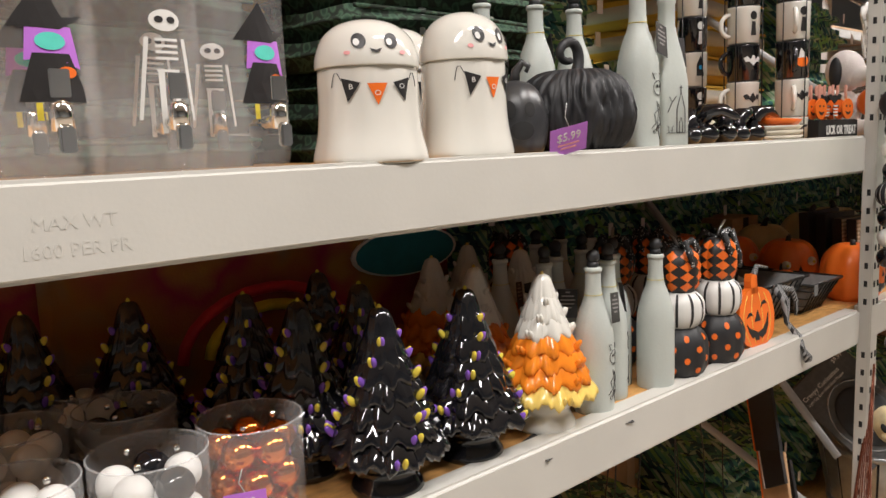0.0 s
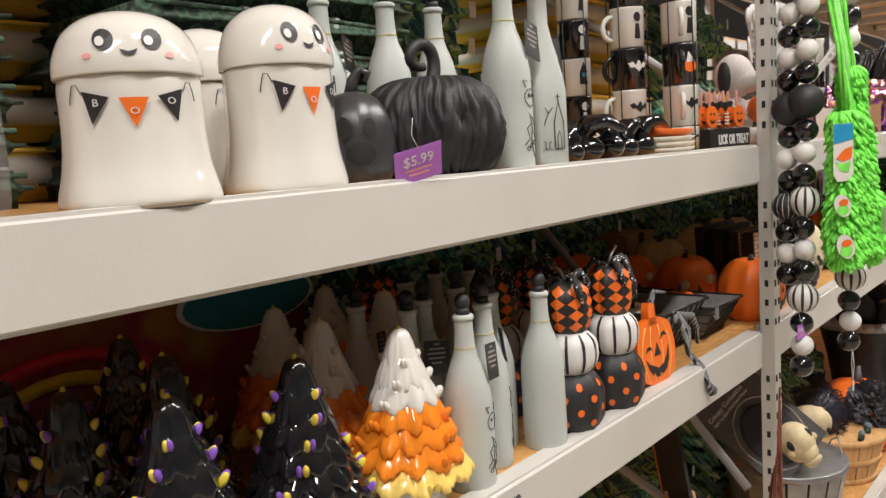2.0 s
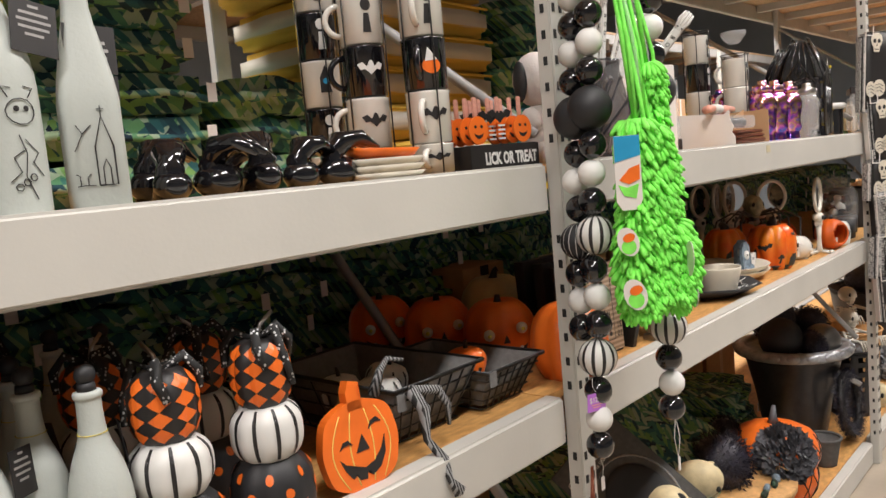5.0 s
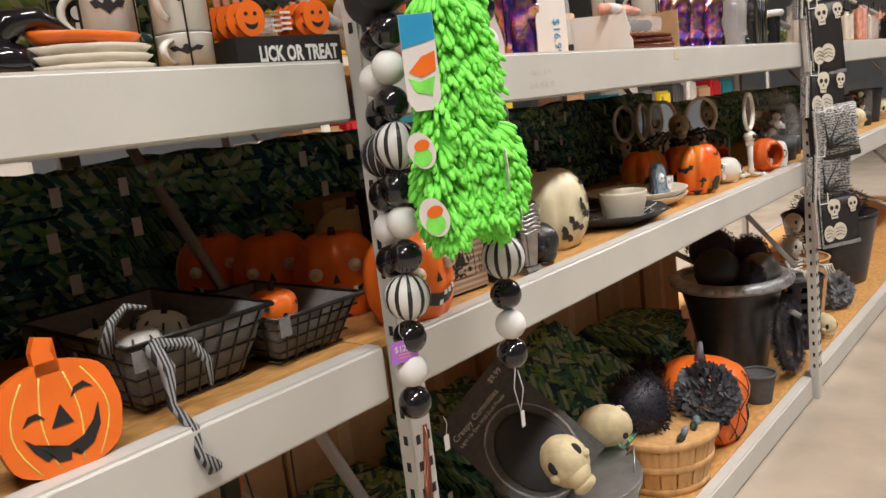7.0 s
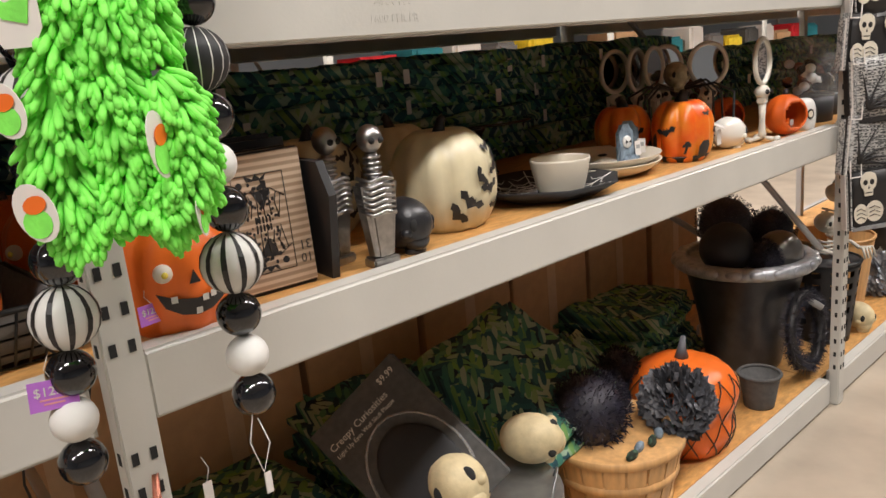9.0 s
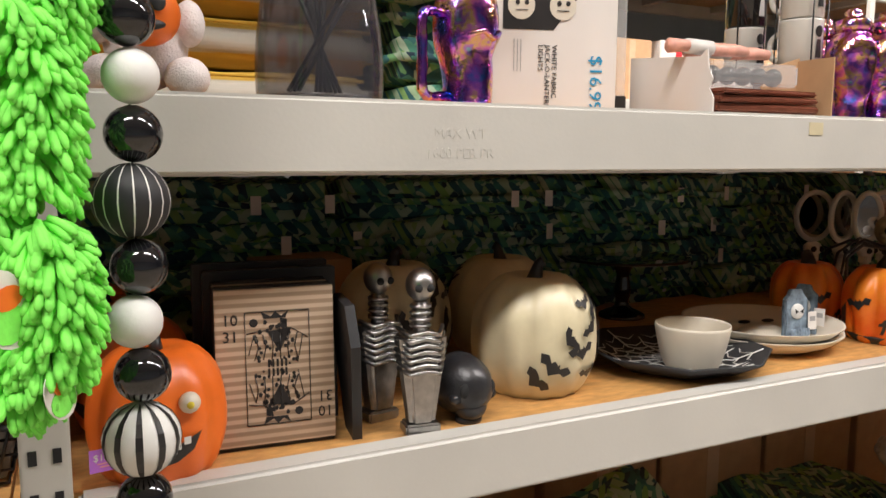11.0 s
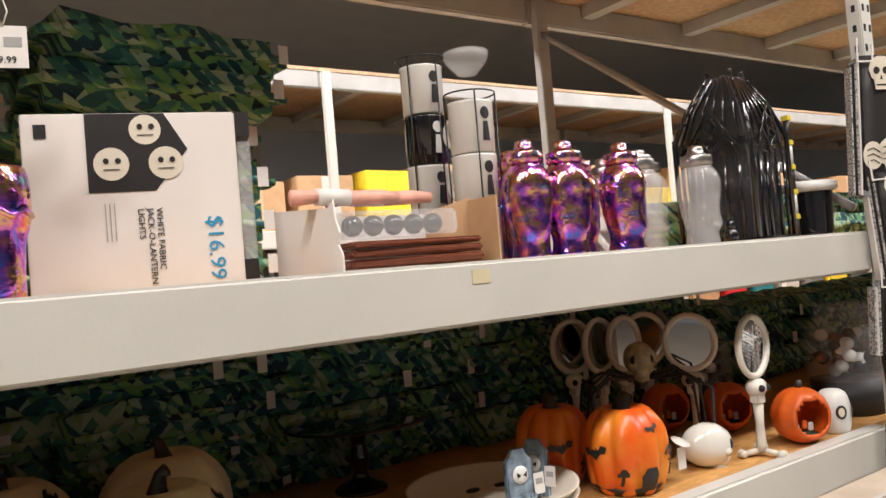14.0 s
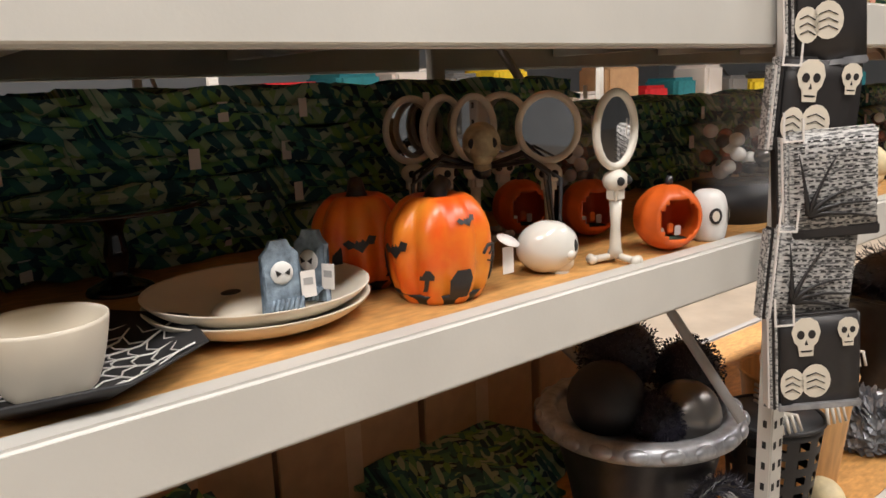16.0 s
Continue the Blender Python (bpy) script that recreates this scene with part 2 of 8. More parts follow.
def box_bm(sx, sy, sz, bev=0.0, seg=2, x=0, y=0, z=0, taper=1.0):
    """A box with its base centre at x, y, z and rounded edges."""
    bm = bmesh.new()
    bmesh.ops.create_cube(bm, size=1)
    for v in bm.verts:
        k = taper if v.co.z > 0 else 1
        v.co = Vector((v.co.x * sx * k, v.co.y * sy * k, v.co.z * sz))
    if bev:
        bmesh.ops.bevel(bm, geom=bm.edges[:], offset=bev, segments=seg, affect="EDGES")
    bmesh.ops.translate(bm, vec=(x, y, z + sz / 2), verts=bm.verts)
    return bm


def smooth_profile(pts, n=3):
    """Rounds a profile by Catmull-Rom."""
    out = []
    for i in range(len(pts) - 1):
        p0, p1, p2, p3 = pts[max(0, i - 1)], pts[i], pts[i + 1], pts[min(len(pts) - 1, i + 2)]
        for k in range(n):
            s = k / n
            out.append(tuple(0.5 * (2 * b + (c - a) * s + (2 * a - 5 * b + 4 * c - d) * s * s + (3 * b - a - 3 * c + d) * s ** 3) for a, b, c, d in zip(p0, p1, p2, p3)))
    return out + [pts[-1]]


def lathe_bm(profile, seg=32, lobes=0, depth=0.0, sx=1.0, sy=1.0, wob=0.0, fine=0, fdepth=0.0, twist=0.0, slots=None):
    """Turns a profile of (radius, height) about z; lobes: ribs round it; wob: uneven walls."""
    bm = bmesh.new()
    rings = []
    top = max(z for r, z in profile) or 1
    for r, z in profile:
        ring = []
        for i in range(seg):
            a = 2 * math.pi * i / seg
            k = 1.0
            if lobes:
                k -= depth * (1 - abs(math.sin((a + twist * z / top) * lobes / 2)))
            if fine:
                k += fdepth * noise.noise((math.cos(a) * fine, math.sin(a) * fine, z * 12))
            if wob:
                k += wob * noise.noise((math.cos(a) * 1.7, math.sin(a) * 1.7, z * 14))
            ring.append(bm.verts.new((r * k * math.cos(a) * sx, r * k * math.sin(a) * sy, z)))
        rings.append(ring)
    for j, (a, b) in enumerate(zip(rings, rings[1:])):
        for i in range(seg):
            if slots and slots(i, j):
                continue
            bm.faces.new((a[i], a[(i + 1) % seg], b[(i + 1) % seg], b[i]))
    if profile[0][0] > 0.0001:
        bm.faces.new(rings[0][::-1])
    if profile[-1][0] > 0.0001 and profile[-1][1] > profile[0][1] + 0.001:
        bm.faces.new(rings[-1])
    for f in bm.faces:
        f.smooth = True
    bmesh.ops.remove_doubles(bm, verts=bm.verts, dist=0.00002)
    return bm


def ball_bm(r, seg=24, sx=1.0, sy=1.0, sz=1.0, lobes=0, depth=0.0, x=0, y=0, z=0, rings=12):
    p = [(r * math.sin(math.pi * i / rings), -r * sz * math.cos(math.pi * i / rings)) for i in range(rings + 1)]
    bm = lathe_bm(p, seg, lobes, depth, sx, sy)
    bmesh.ops.translate(bm, vec=(x, y, z), verts=bm.verts)
    return bm


def tube_bm(pts, r, seg=6, close=False):
    """Sweeps a round section along points; r may be a list."""
    bm = bmesh.new()
    pts = [Vector(p) for p in pts]
    rings, n = [], len(pts)
    side = None
    for i, p in enumerate(pts):
        d = (pts[(i + 1) % n] - pts[i - 1]) if close else (pts[min(i + 1, n - 1)] - pts[max(i - 1, 0)])
        d = d.normalized() if d.length > 0 else Vector((0, 0, 1))
        if side is None:
            side = d.orthogonal().normalized()
        side = (side - d * side.dot(d)).normalized()
        up = d.cross(side)
        rr = r[i] if isinstance(r, (list, tuple)) else r
        rings.append([bm.verts.new(p + (side * math.cos(2 * math.pi * k / seg) + up * math.sin(2 * math.pi * k / seg)) * rr) for k in range(seg)])
    pairs = list(zip(rings, rings[1:])) + ([(rings[-1], rings[0])] if close else [])
    for a, b in pairs:
        for k in range(seg):
            bm.faces.new((a[k], a[(k + 1) % seg], b[(k + 1) % seg], b[k]))
    if not close:
        bm.faces.new(rings[0][::-1])
        bm.faces.new(rings[-1])
    for f in bm.faces:
        f.smooth = True
    return bm


def flat_bm(outline, thick=0.002, wrap=None):
    """A flat shape from an outline in x, z, facing -y. wrap(x, z) -> place bends it onto a surface."""
    bm = bmesh.new()
    f = bm.faces.new([bm.verts.new((x, 0, z)) for x, z in outline])
    bmesh.ops.triangulate(bm, faces=[f])
    if wrap:
        for _ in range(2):
            long_ = [e for e in bm.edges if e.calc_length() > 0.012]
            if long_:
                bmesh.ops.subdivide_edges(bm, edges=long_, cuts=1)
                bmesh.ops.triangulate(bm, faces=bm.faces[:])
        for v in bm.verts:
            v.co = Vector(wrap(v.co.x, v.co.z))
    else:
        ex = bmesh.ops.extrude_face_region(bm, geom=bm.faces[:])
        bmesh.ops.translate(bm, vec=(0, thick, 0), verts=[g for g in ex["geom"] if isinstance(g, bmesh.types.BMVert)])
        bmesh.ops.recalc_face_normals(bm, faces=bm.faces[:])
    return bm


def join_bm(*bms):
    """Merges meshes into the first."""
    me = bpy.data.meshes.new("join")
    for b in bms[1:]:
        b.to_mesh(me)
        bms[0].from_mesh(me)
        b.free()
    bpy.data.meshes.remove(me)
    return bms[0]


def part(name, bm, material, parent=None, label="", m=None):
    me = bpy.data.meshes.new(name)
    if m is not None:
        bm.transform(m)
    bm.to_mesh(me)
    bm.free()
    for mm in (material if isinstance(material, (list, tuple)) else [material]):
        me.materials.append(mm)
    ob = new(name, me)
    ob.parent = parent
    if label:
        ob["label"] = label
    return ob


def thing(name, x, y, z, label, category, group="", rz=0, rx=0, ry=0):
    ob = new(name)
    ob.empty_display_size = 0.02
    ob.matrix_basis = pose(x, y, z, rx, ry, rz)
    return tagged(ob, label, category, group)


def put(ob, x, y, z, rz=0, rx=0, ry=0, s=1.0, label=""):
    """A copy of a thing at a place."""
    c = copy_thing(ob, pose(x, y, z, rx, ry, rz) @ Matrix.Scale(s, 4))
    c.scale = (s, s, s)
    if label:
        c["label"] = label
    return c


def words(name, text, size, material, parent, m, thick=0.0004, align="CENTER"):
    cu = bpy.data.curves.new(name, "FONT")
    cu.body, cu.size, cu.extrude, cu.align_x = text, size, thick, align
    cu.resolution_u = 2
    cu.materials.append(material)
    ob = new(name, cu)
    ob.parent = parent
    ob.matrix_basis = m
    return ob


def circle(cx, cz, rx, rz=None, n=14):
    rz = rz or rx
    return [(cx + rx * math.cos(2 * math.pi * i / n), cz + rz * math.sin(2 * math.pi * i / n)) for i in range(n)]


def around(r_at, off=0.0012, turn=0.0, sy=1.0):
    """Bends x, z onto a turned surface whose radius at height z is r_at(z), facing -y turned by degrees."""
    def go(x, z):
        r = r_at(z) + off
        a = -math.pi / 2 + radians(turn) + x / r
        return (r * math.cos(a), r * math.sin(a) * sy, z)
    return go


def radius_of(profile):
    def go(z):
        for (r0, z0), (r1, z1) in zip(profile, profile[1:]):
            if min(z0, z1) <= z <= max(z0, z1) and abs(z1 - z0) > 1e-6:
                return r0 + (r1 - r0) * (z - z0) / (z1 - z0)
        return profile[-1][0]
    return go


BAT = [(-1, 0.35), (-0.6, 0.5), (-0.3, 0.2), (-0.15, 0.4), (-0.08, 0.25), (0.08, 0.25), (0.15, 0.4), (0.3, 0.2), (0.6, 0.5), (1, 0.35), (0.75, -0.05), (0.45, 0.0), (0.2, -0.2), (0, -0.4), (-0.2, -0.2), (-0.45, 0.0), (-0.75, -0.05)]


def bat(cx, cz, s, rot=0.0):
    c, n = math.cos(radians(rot)), math.sin(radians(rot))
    return [(cx + s * (x * c - z * n), cz + s * (x * n + z * c)) for x, z in BAT]


GRIN = [(-1, 0.35), (-0.5, 0.12), (0, 0.02), (0.5, 0.12), (1, 0.35), (0.8, -0.15), (0.4, -0.45), (0, -0.55), (-0.4, -0.45), (-0.8, -0.15)]

# ---- structure of the shop ----
tagged(part("floor", box_bm(34, 26, 0.1, x=6, y=2, z=FLOOR_Z - 0.1), M_FLOOR), "pale polished concrete shop floor", "floor", kind="structure")
tagged(part("ceiling", box_bm(34, 26, 0.1, x=6, y=2, z=6.0), M_CEIL), "plain pale ceiling high over the shop", "ceiling", kind="structure")
for nm, x, y, sx, sy in (("wall_north", 6, 15, 34, 0.2), ("wall_south", 6, -11, 34, 0.2), ("wall_east", 23, 2, 0.2, 25.8), ("wall_west", -11, 2, 0.2, 25.8)):
    tagged(part(nm, box_bm(sx, sy, 6.16, x=x, y=y, z=FLOOR_Z), M_WALL), "plain pale painted shop wall", "wall", kind="structure")


def rack(bays, y0, levels, top=None, near=True, name="storage_rack", label=""):
    """A pallet rack: upright frames with slots, beams front and back, decks, joists, braces."""
    r = thing(name, 0, y0, 0, label, "rack")
    for a, b in zip(bays, bays[1:]):
        for z in levels:
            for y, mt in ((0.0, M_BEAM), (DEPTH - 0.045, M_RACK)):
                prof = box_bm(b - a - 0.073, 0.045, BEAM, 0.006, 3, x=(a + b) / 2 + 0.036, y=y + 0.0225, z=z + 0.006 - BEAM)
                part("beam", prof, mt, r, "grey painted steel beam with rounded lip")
            part("deck", box_bm(b - a - 0.004, DEPTH - 0.094, 0.016, x=(a + b) / 2, y=DEPTH / 2, z=z - 0.016), M_WOOD, r, "orange-brown chipboard deck")
            for k in range(3):
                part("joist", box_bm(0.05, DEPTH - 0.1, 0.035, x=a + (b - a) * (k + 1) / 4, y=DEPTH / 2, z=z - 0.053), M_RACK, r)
        if top:
            for y in (0.0, DEPTH - 0.045):
                part("beam", box_bm(b - a - 0.003, 0.045, BEAM, 0.006, 2, x=(a + b) / 2, y=y + 0.0225, z=top - BEAM), M_RACK, r)
            part("deck", box_bm(b - a - 0.004, DEPTH, 0.02, x=(a + b) / 2, y=DEPTH / 2, z=top + 0.001), M_UNDER, r, "brown chipboard deck seen from below")
            for k in range(4):
                part("joist", box_bm(0.06, DEPTH - 0.1, 0.05, x=a + (b - a) * (k + 0.5) / 4, y=DEPTH / 2, z=top - 0.051), M_RACK, r)
    for x in bays:
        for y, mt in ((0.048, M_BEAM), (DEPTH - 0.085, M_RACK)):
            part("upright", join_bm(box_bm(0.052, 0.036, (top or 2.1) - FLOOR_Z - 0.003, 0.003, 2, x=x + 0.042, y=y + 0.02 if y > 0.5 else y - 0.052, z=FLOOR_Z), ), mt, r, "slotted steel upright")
        if near:
            slots = []
            for k in range(45):
                z = FLOOR_Z + 0.04 + k * 0.0508
                if any(l - 0.1 < z + 0.01 < l + 0.012 for l in levels):
                    continue
                slots.append(box_bm(0.009, 0.002, 0.017, x=x + 0.0295, y=-0.0225, z=z))
                slots.append(box_bm(0.009, 0.002, 0.017, x=x + 0.0545, y=-0.0225, z=z))
                slots.append(box_bm(0.002, 0.009, 0.017, x=x + 0.0158, y=-0.005, z=z))
            tagged(part("slot_pattern", join_bm(*slots), M_HOLE, r, "dark punched slots of the upright"), kind="stuff")
        for k, (z0, z1) in enumerate(((-0.1, 0.62), (0.62, 1.42), (1.42, 2.2))):
            part("brace", tube_bm([(x + 0.036, 0.05, z0 + 0.3 * (k % 3 == 0)), (x + 0.036, DEPTH - 0.08, z1 if k else 0.1 + z1)][::1] if k != 1 else [(x + 0.036, 0.06, 0.42), (x + 0.036, DEPTH - 0.1, 1.62)], 0.013, 4), M_RACK, r, "diagonal steel brace")
    return r


R = rack(BAYS, 0.0, (UP, LOW, BASE), TOP, label="long grey steel rack with chipboard decks, filled with seasonal goods")
# faint embossed load marks on the upper beams
for x0 in (-2.06, 0.53):
    words("embossed_text", "MAX WT", 0.02, M_BEAM, R, pose(x0 + 0.02, -0.0003, 1.31, 90), 0.0002, "CENTER")
    words("embossed_text", "1600 PER PR", 0.02, M_BEAM, R, pose(x0 + 0.02, -0.0003, 1.283, 90), 0.0002, "CENTER")
part("masking_tape", box_bm(0.035, 0.001, 0.022, x=1.26, y=-0.0008, z=1.325), M_PUMPCREAM, R, "square of cream masking tape on the beam")

# ---- upper deck, first bay ----


def dispenser(kind):
    d = thing("drink_dispenser", -1.9, 0.12, UP, "clear drink dispenser with printed %s and chrome tap on upper deck" % kind, "drink dispenser", "drink dispensers")
    prof = smooth_profile([(0.052, 0), (0.062, 0.006), (0.066, 0.05), (0.064, 0.2), (0.066, 0.27), (0.06, 0.29)], 2)
    body = part("jar", lathe_bm(prof, 84, 14, 0.035), M_GLASS, d, "clear ribbed acrylic jar")
    body.visible_shadow = False
    part("lid", lathe_bm([(0.069, 0.291), (0.07, 0.31), (0.05, 0.318), (0.0, 0.32)], 28, 24, 0.02), M_CHROMEOR, d, "orange metallic screw lid")
    tap = part("tap", join_bm(tube_bm([(0, -0.062, 0.06), (0, -0.088, 0.06)], 0.008, 10), lathe_bm([(0.0, 0.05), (0.011, 0.052), (0.011, 0.078), (0.006, 0.082), (0, 0.083)], 12)), M_CHROME, d, "chrome tap")
    for v in tap.data.vertices[-60:]:
        v.co.y -= 0.09 if abs(v.co.y) < 0.03 else 0
    part("spout", box_bm(0.016, 0.01, 0.026, 0.002, x=0, y=-0.1, z=0.03), M_CHROME, d)
    part("lever", join_bm(box_bm(0.02, 0.004, 0.028, 0.001, x=0, y=-0.092, z=0.085)), M_CHROME, d)
    r = radius_of(prof)
    def on_jar(off):
        go = around(r, off, 2)
        return lambda x, z: go(x, (z - 0.206) * 0.75 + 0.143)
    w = on_jar(0.002)
    if kind == "witch":
        part("print_hat", flat_bm([(-0.04, 0.225), (-0.014, 0.236), (-0.006, 0.285), (0.014, 0.238), (0.04, 0.244), (0.01, 0.222)], wrap=w), M_INK, d)
        part("print_hair", flat_bm([(-0.026, 0.18), (-0.022, 0.226), (0.022, 0.226), (0.03, 0.17), (0.0, 0.185)], wrap=on_jar(0.0016)), M_TAG, d)
        part("print_face", flat_bm(circle(0, 0.206, 0.015, 0.012), wrap=on_jar(0.0026)), M_TEAL, d)
        part("print_dress", flat_bm([(-0.018, 0.19), (0.018, 0.19), (0.03, 0.15), (0.034, 0.125), (-0.034, 0.125), (-0.028, 0.15)], wrap=w), M_INK, d)
        part("print_pumpkin", flat_bm(circle(0.014, 0.165, 0.01, 0.008), wrap=on_jar(0.0032)), M_ORANGE, d)
        for s in (-0.016, 0.012):
            part("print_leg", flat_bm([(s - 0.003, 0.1), (s + 0.003, 0.1), (s + 0.003, 0.124), (s - 0.003, 0.124)], wrap=w), M_YELLOW, d)
    else:
        part("print_head", flat_bm(circle(0, 0.245, 0.018, 0.016), wrap=w), M_WHITE, d)
        part("print_ribs", join_bm(*[flat_bm([(-0.013, z), (0.013, z), (0.013, z + 0.004), (-0.013, z + 0.004)], wrap=w) for z in (0.215, 0.206, 0.197, 0.188, 0.17)]), M_WHITE, d)
        part("print_limbs", join_bm(*[flat_bm([(a, 0.22), (a + 0.005, 0.22), (a * 1.5 + 0.004, 0.1), (a * 1.5, 0.1)], wrap=w) for a in (-0.024, 0.018)], *[flat_bm([(a, 0.17), (a + 0.007, 0.17), (a + 0.006, 0.08), (a, 0.08)], wrap=w) for a in (-0.012, 0.005)]), M_WHITE, d)
        for s in (-0.007, 0.007):
            part("print_eye", flat_bm(circle(s, 0.246, 0.005), wrap=on_jar(0.0026)), M_INK, d)
    return d


W, S = dispenser("witch"), dispenser("skeleton")
W.matrix_basis, S.matrix_basis = pose(-2.035, 0.115, UP), pose(-1.915, 0.115, UP)
put(W, -1.80, 0.115, UP, 6)
put(S, -2.15, 0.13, UP, -8)
put(W, -2.27, 0.13, UP, 4)
put(S, -1.87, 0.28, UP, 5)
put(W, -2.01, 0.28, UP, -5)
put(S, -1.74, 0.34, UP, -12)


def ghost_jar():
    g = thing("ghost_cookie_jar", 0, 0, UP, "glossy white ceramic ghost cookie jar with painted face and bunting", "cookie jar", "ghost cookie jars")
    prof = smooth_profile([(0.066, 0), (0.077, 0.006), (0.076, 0.02), (0.07, 0.05), (0.067, 0.09), (0.067, 0.13), (0.066, 0.148)], 3)
    part("body", lathe_bm(prof, 40, 9, 0.035), M_CERAMIC, g)
    lid = smooth_profile([(0.069, 0.149), (0.0695, 0.156), (0.068, 0.17), (0.059, 0.196), (0.042, 0.214), (0.02, 0.223), (0, 0.225)], 3)
    part("lid", lathe_bm(lid, 40), M_CERAMIC, g, "domed ceramic lid")
    part("bare_foot", lathe_bm([(0.0655, -0.0005), (0.0768, 0.005), (0.076, 0.0085)], 40, 9, 0.033), M_TAN, g, "unglazed tan clay foot")
    rl, rb = radius_of(lid), radius_of(prof)
    for s in (-1, 1):
        part("eye", flat_bm(circle(s * 0.021, 0.184, 0.0095, 0.012), wrap=around(rl, 0.0012)), M_INK, g, "painted black eye")
        part("eye_glint", flat_bm(circle(s * 0.021 - 0.003, 0.182, 0.0042, 0.0055), wrap=around(rl, 0.0022)), M_WHITE, g)
        part("cheek", flat_bm(circle(s * 0.037, 0.167, 0.0045, 0.003), wrap=around(rl, 0.0012)), M_PINK, g)
    part("mouth", flat_bm([(-0.008, 0.173), (0, 0.170), (0.008, 0.173), (0.005, 0.167), (0, 0.1655), (-0.005, 0.167)], wrap=around(rl, 0.0012)), M_INK, g)
    for i, (a, mt) in enumerate(((-0.034, M_INK), (0.0, M_ORANGE), (0.034, M_INK))):
        zt = 0.127 - (0.005 if i == 1 else 0)
        tilt = 0.004 * (i - 1)
        part("bunting_flag", flat_bm([(a - 0.013, zt - tilt), (a + 0.013, zt + tilt), (a + tilt * 1.2, zt - 0.032)], wrap=around(rb, 0.0014)), mt, g, "painted orange flag" if i == 1 else "painted black flag")
    w = around(rb, 0.0016)
    for s in (-1, 1):
        part("string", tube_bm([w(s * x, z) for x, z in ((0.047, 0.127), (0.052, 0.138), (0.057, 0.138), (0.06, 0.128), (0.062, 0.118))], 0.0006, 4), M_INK, g)
        words("letter", "B" if s < 0 else "O", 0.011, M_WHITE, g, Matrix.Translation(w(s * 0.034, 0.114)) @ pose(0, -0.001, 0, 90, 0, s * 28), 0.0002)
    words("letter", "O", 0.011, M_WHITE, g, Matrix.Translation(w(0, 0.104)) @ pose(0, -0.001, 0, 90), 0.0002)
    return g


G = ghost_jar()
G.matrix_basis = pose(-1.427, 0.085, UP, 0, 0, -3)
GS = put(G, -1.62, 0.075, UP, -26, label="smaller squat white ceramic ghost jar with bunting and happy face")
GS.scale = (1.05, 1.05, 0.88)
put(G, -1.42, 0.26, UP, 30)


def curled_stem(scale, z):
    pts, rr = [], []
    for i in range(22):
        s = i / 21
        a = s * 2 * math.pi * 1.02
        pts.append((scale * (0.028 * math.sin(a) * (0.4 + s) - 0.012 * s), 0.004 * s, z + scale * (0.03 * s + 0.028 * (1 - math.cos(a)) * 0.9)))
        rr.append(scale * (0.013 - 0.006 * s))
    return tube_bm(pts, rr, 10)


def black_pumpkin():
    p = thing("black_pumpkin", -1.138, 0.098, UP, "matt black pumpkin with deep ridges and a curled stem", "pumpkin")
    p.scale = (0.9, 0.9, 0.93)
    prof = smooth_profile([(0.03, 0.004), (0.07, 0), (0.1, 0.02), (0.115, 0.06), (0.112, 0.1), (0.095, 0.137), (0.06, 0.158), (0.025, 0.156), (0.0, 0.15)], 4)
    bm = lathe_bm(prof, 260)
    for v in bm.verts:
        a, z = math.atan2(v.co.y, v.co.x), v.co.z
        bend = 0.12 * noise.noise((math.cos(a) * 2, math.sin(a) * 2, z * 22))
        n = 1 - 3.6 * abs(noise.noise((math.cos(a + bend) * 9 + 3, math.sin(a + bend) * 9, z * 9)))
        n += 0.5 * (1 - 3 * abs(noise.noise((math.cos(a - bend) * 22, math.sin(a - bend) * 22, z * 16))))
        k = 1 + 0.068 * n + 0.025 * math.sin(a * 8)
        v.co.x *= k
        v.co.y *= k
    part("body", bm, M_BLACKMATT, p)
    stem = curled_stem(1.0, 0.148)
    part("stem", stem, M_BLACKMATT, p, "curled ribbed black stem")
    return p


black_pumpkin()


def skull_pumpkin():
    p = thing("hollow_skull_pumpkin", -1.292, 0.105, UP, "dark grey hollow pumpkin with cut-out ghost face and twisted stem", "pumpkin lantern", rz=-46)
    prof = smooth_profile([(0.045, 0), (0.062, 0.01), (0.07, 0.05), (0.064, 0.09), (0.045, 0.12), (0.02, 0.132), (0.0, 0.134)], 3)
    part("body", lathe_bm(prof, 40, 8, 0.06, wob=0.05), M_CHARCERAM, p)
    part("stem", tube_bm([(0, 0, 0.128), (0.004, 0, 0.15), (0.018, 0, 0.165), (0.03, 0, 0.158), (0.024, 0, 0.148)], [0.012, 0.009, 0.007, 0.006, 0.004], 8), M_CHARCERAM, p)
    w = around(radius_of(prof), 0.0015, 10)
    for nm, o in (("eye_hole", circle(-0.022, 0.08, 0.012, 0.016)), ("eye_hole", circle(0.018, 0.08, 0.011, 0.013)), ("mouth_hole", circle(0.002, 0.044, 0.024, 0.016))):
        part(nm, flat_bm(o, wrap=w), M_HOLE, p, "dark cut opening")
    return p


SP = skull_pumpkin()
SP.scale = (0.85, 0.85, 0.95)
put(SP, -1.27, 0.27, UP, 25)


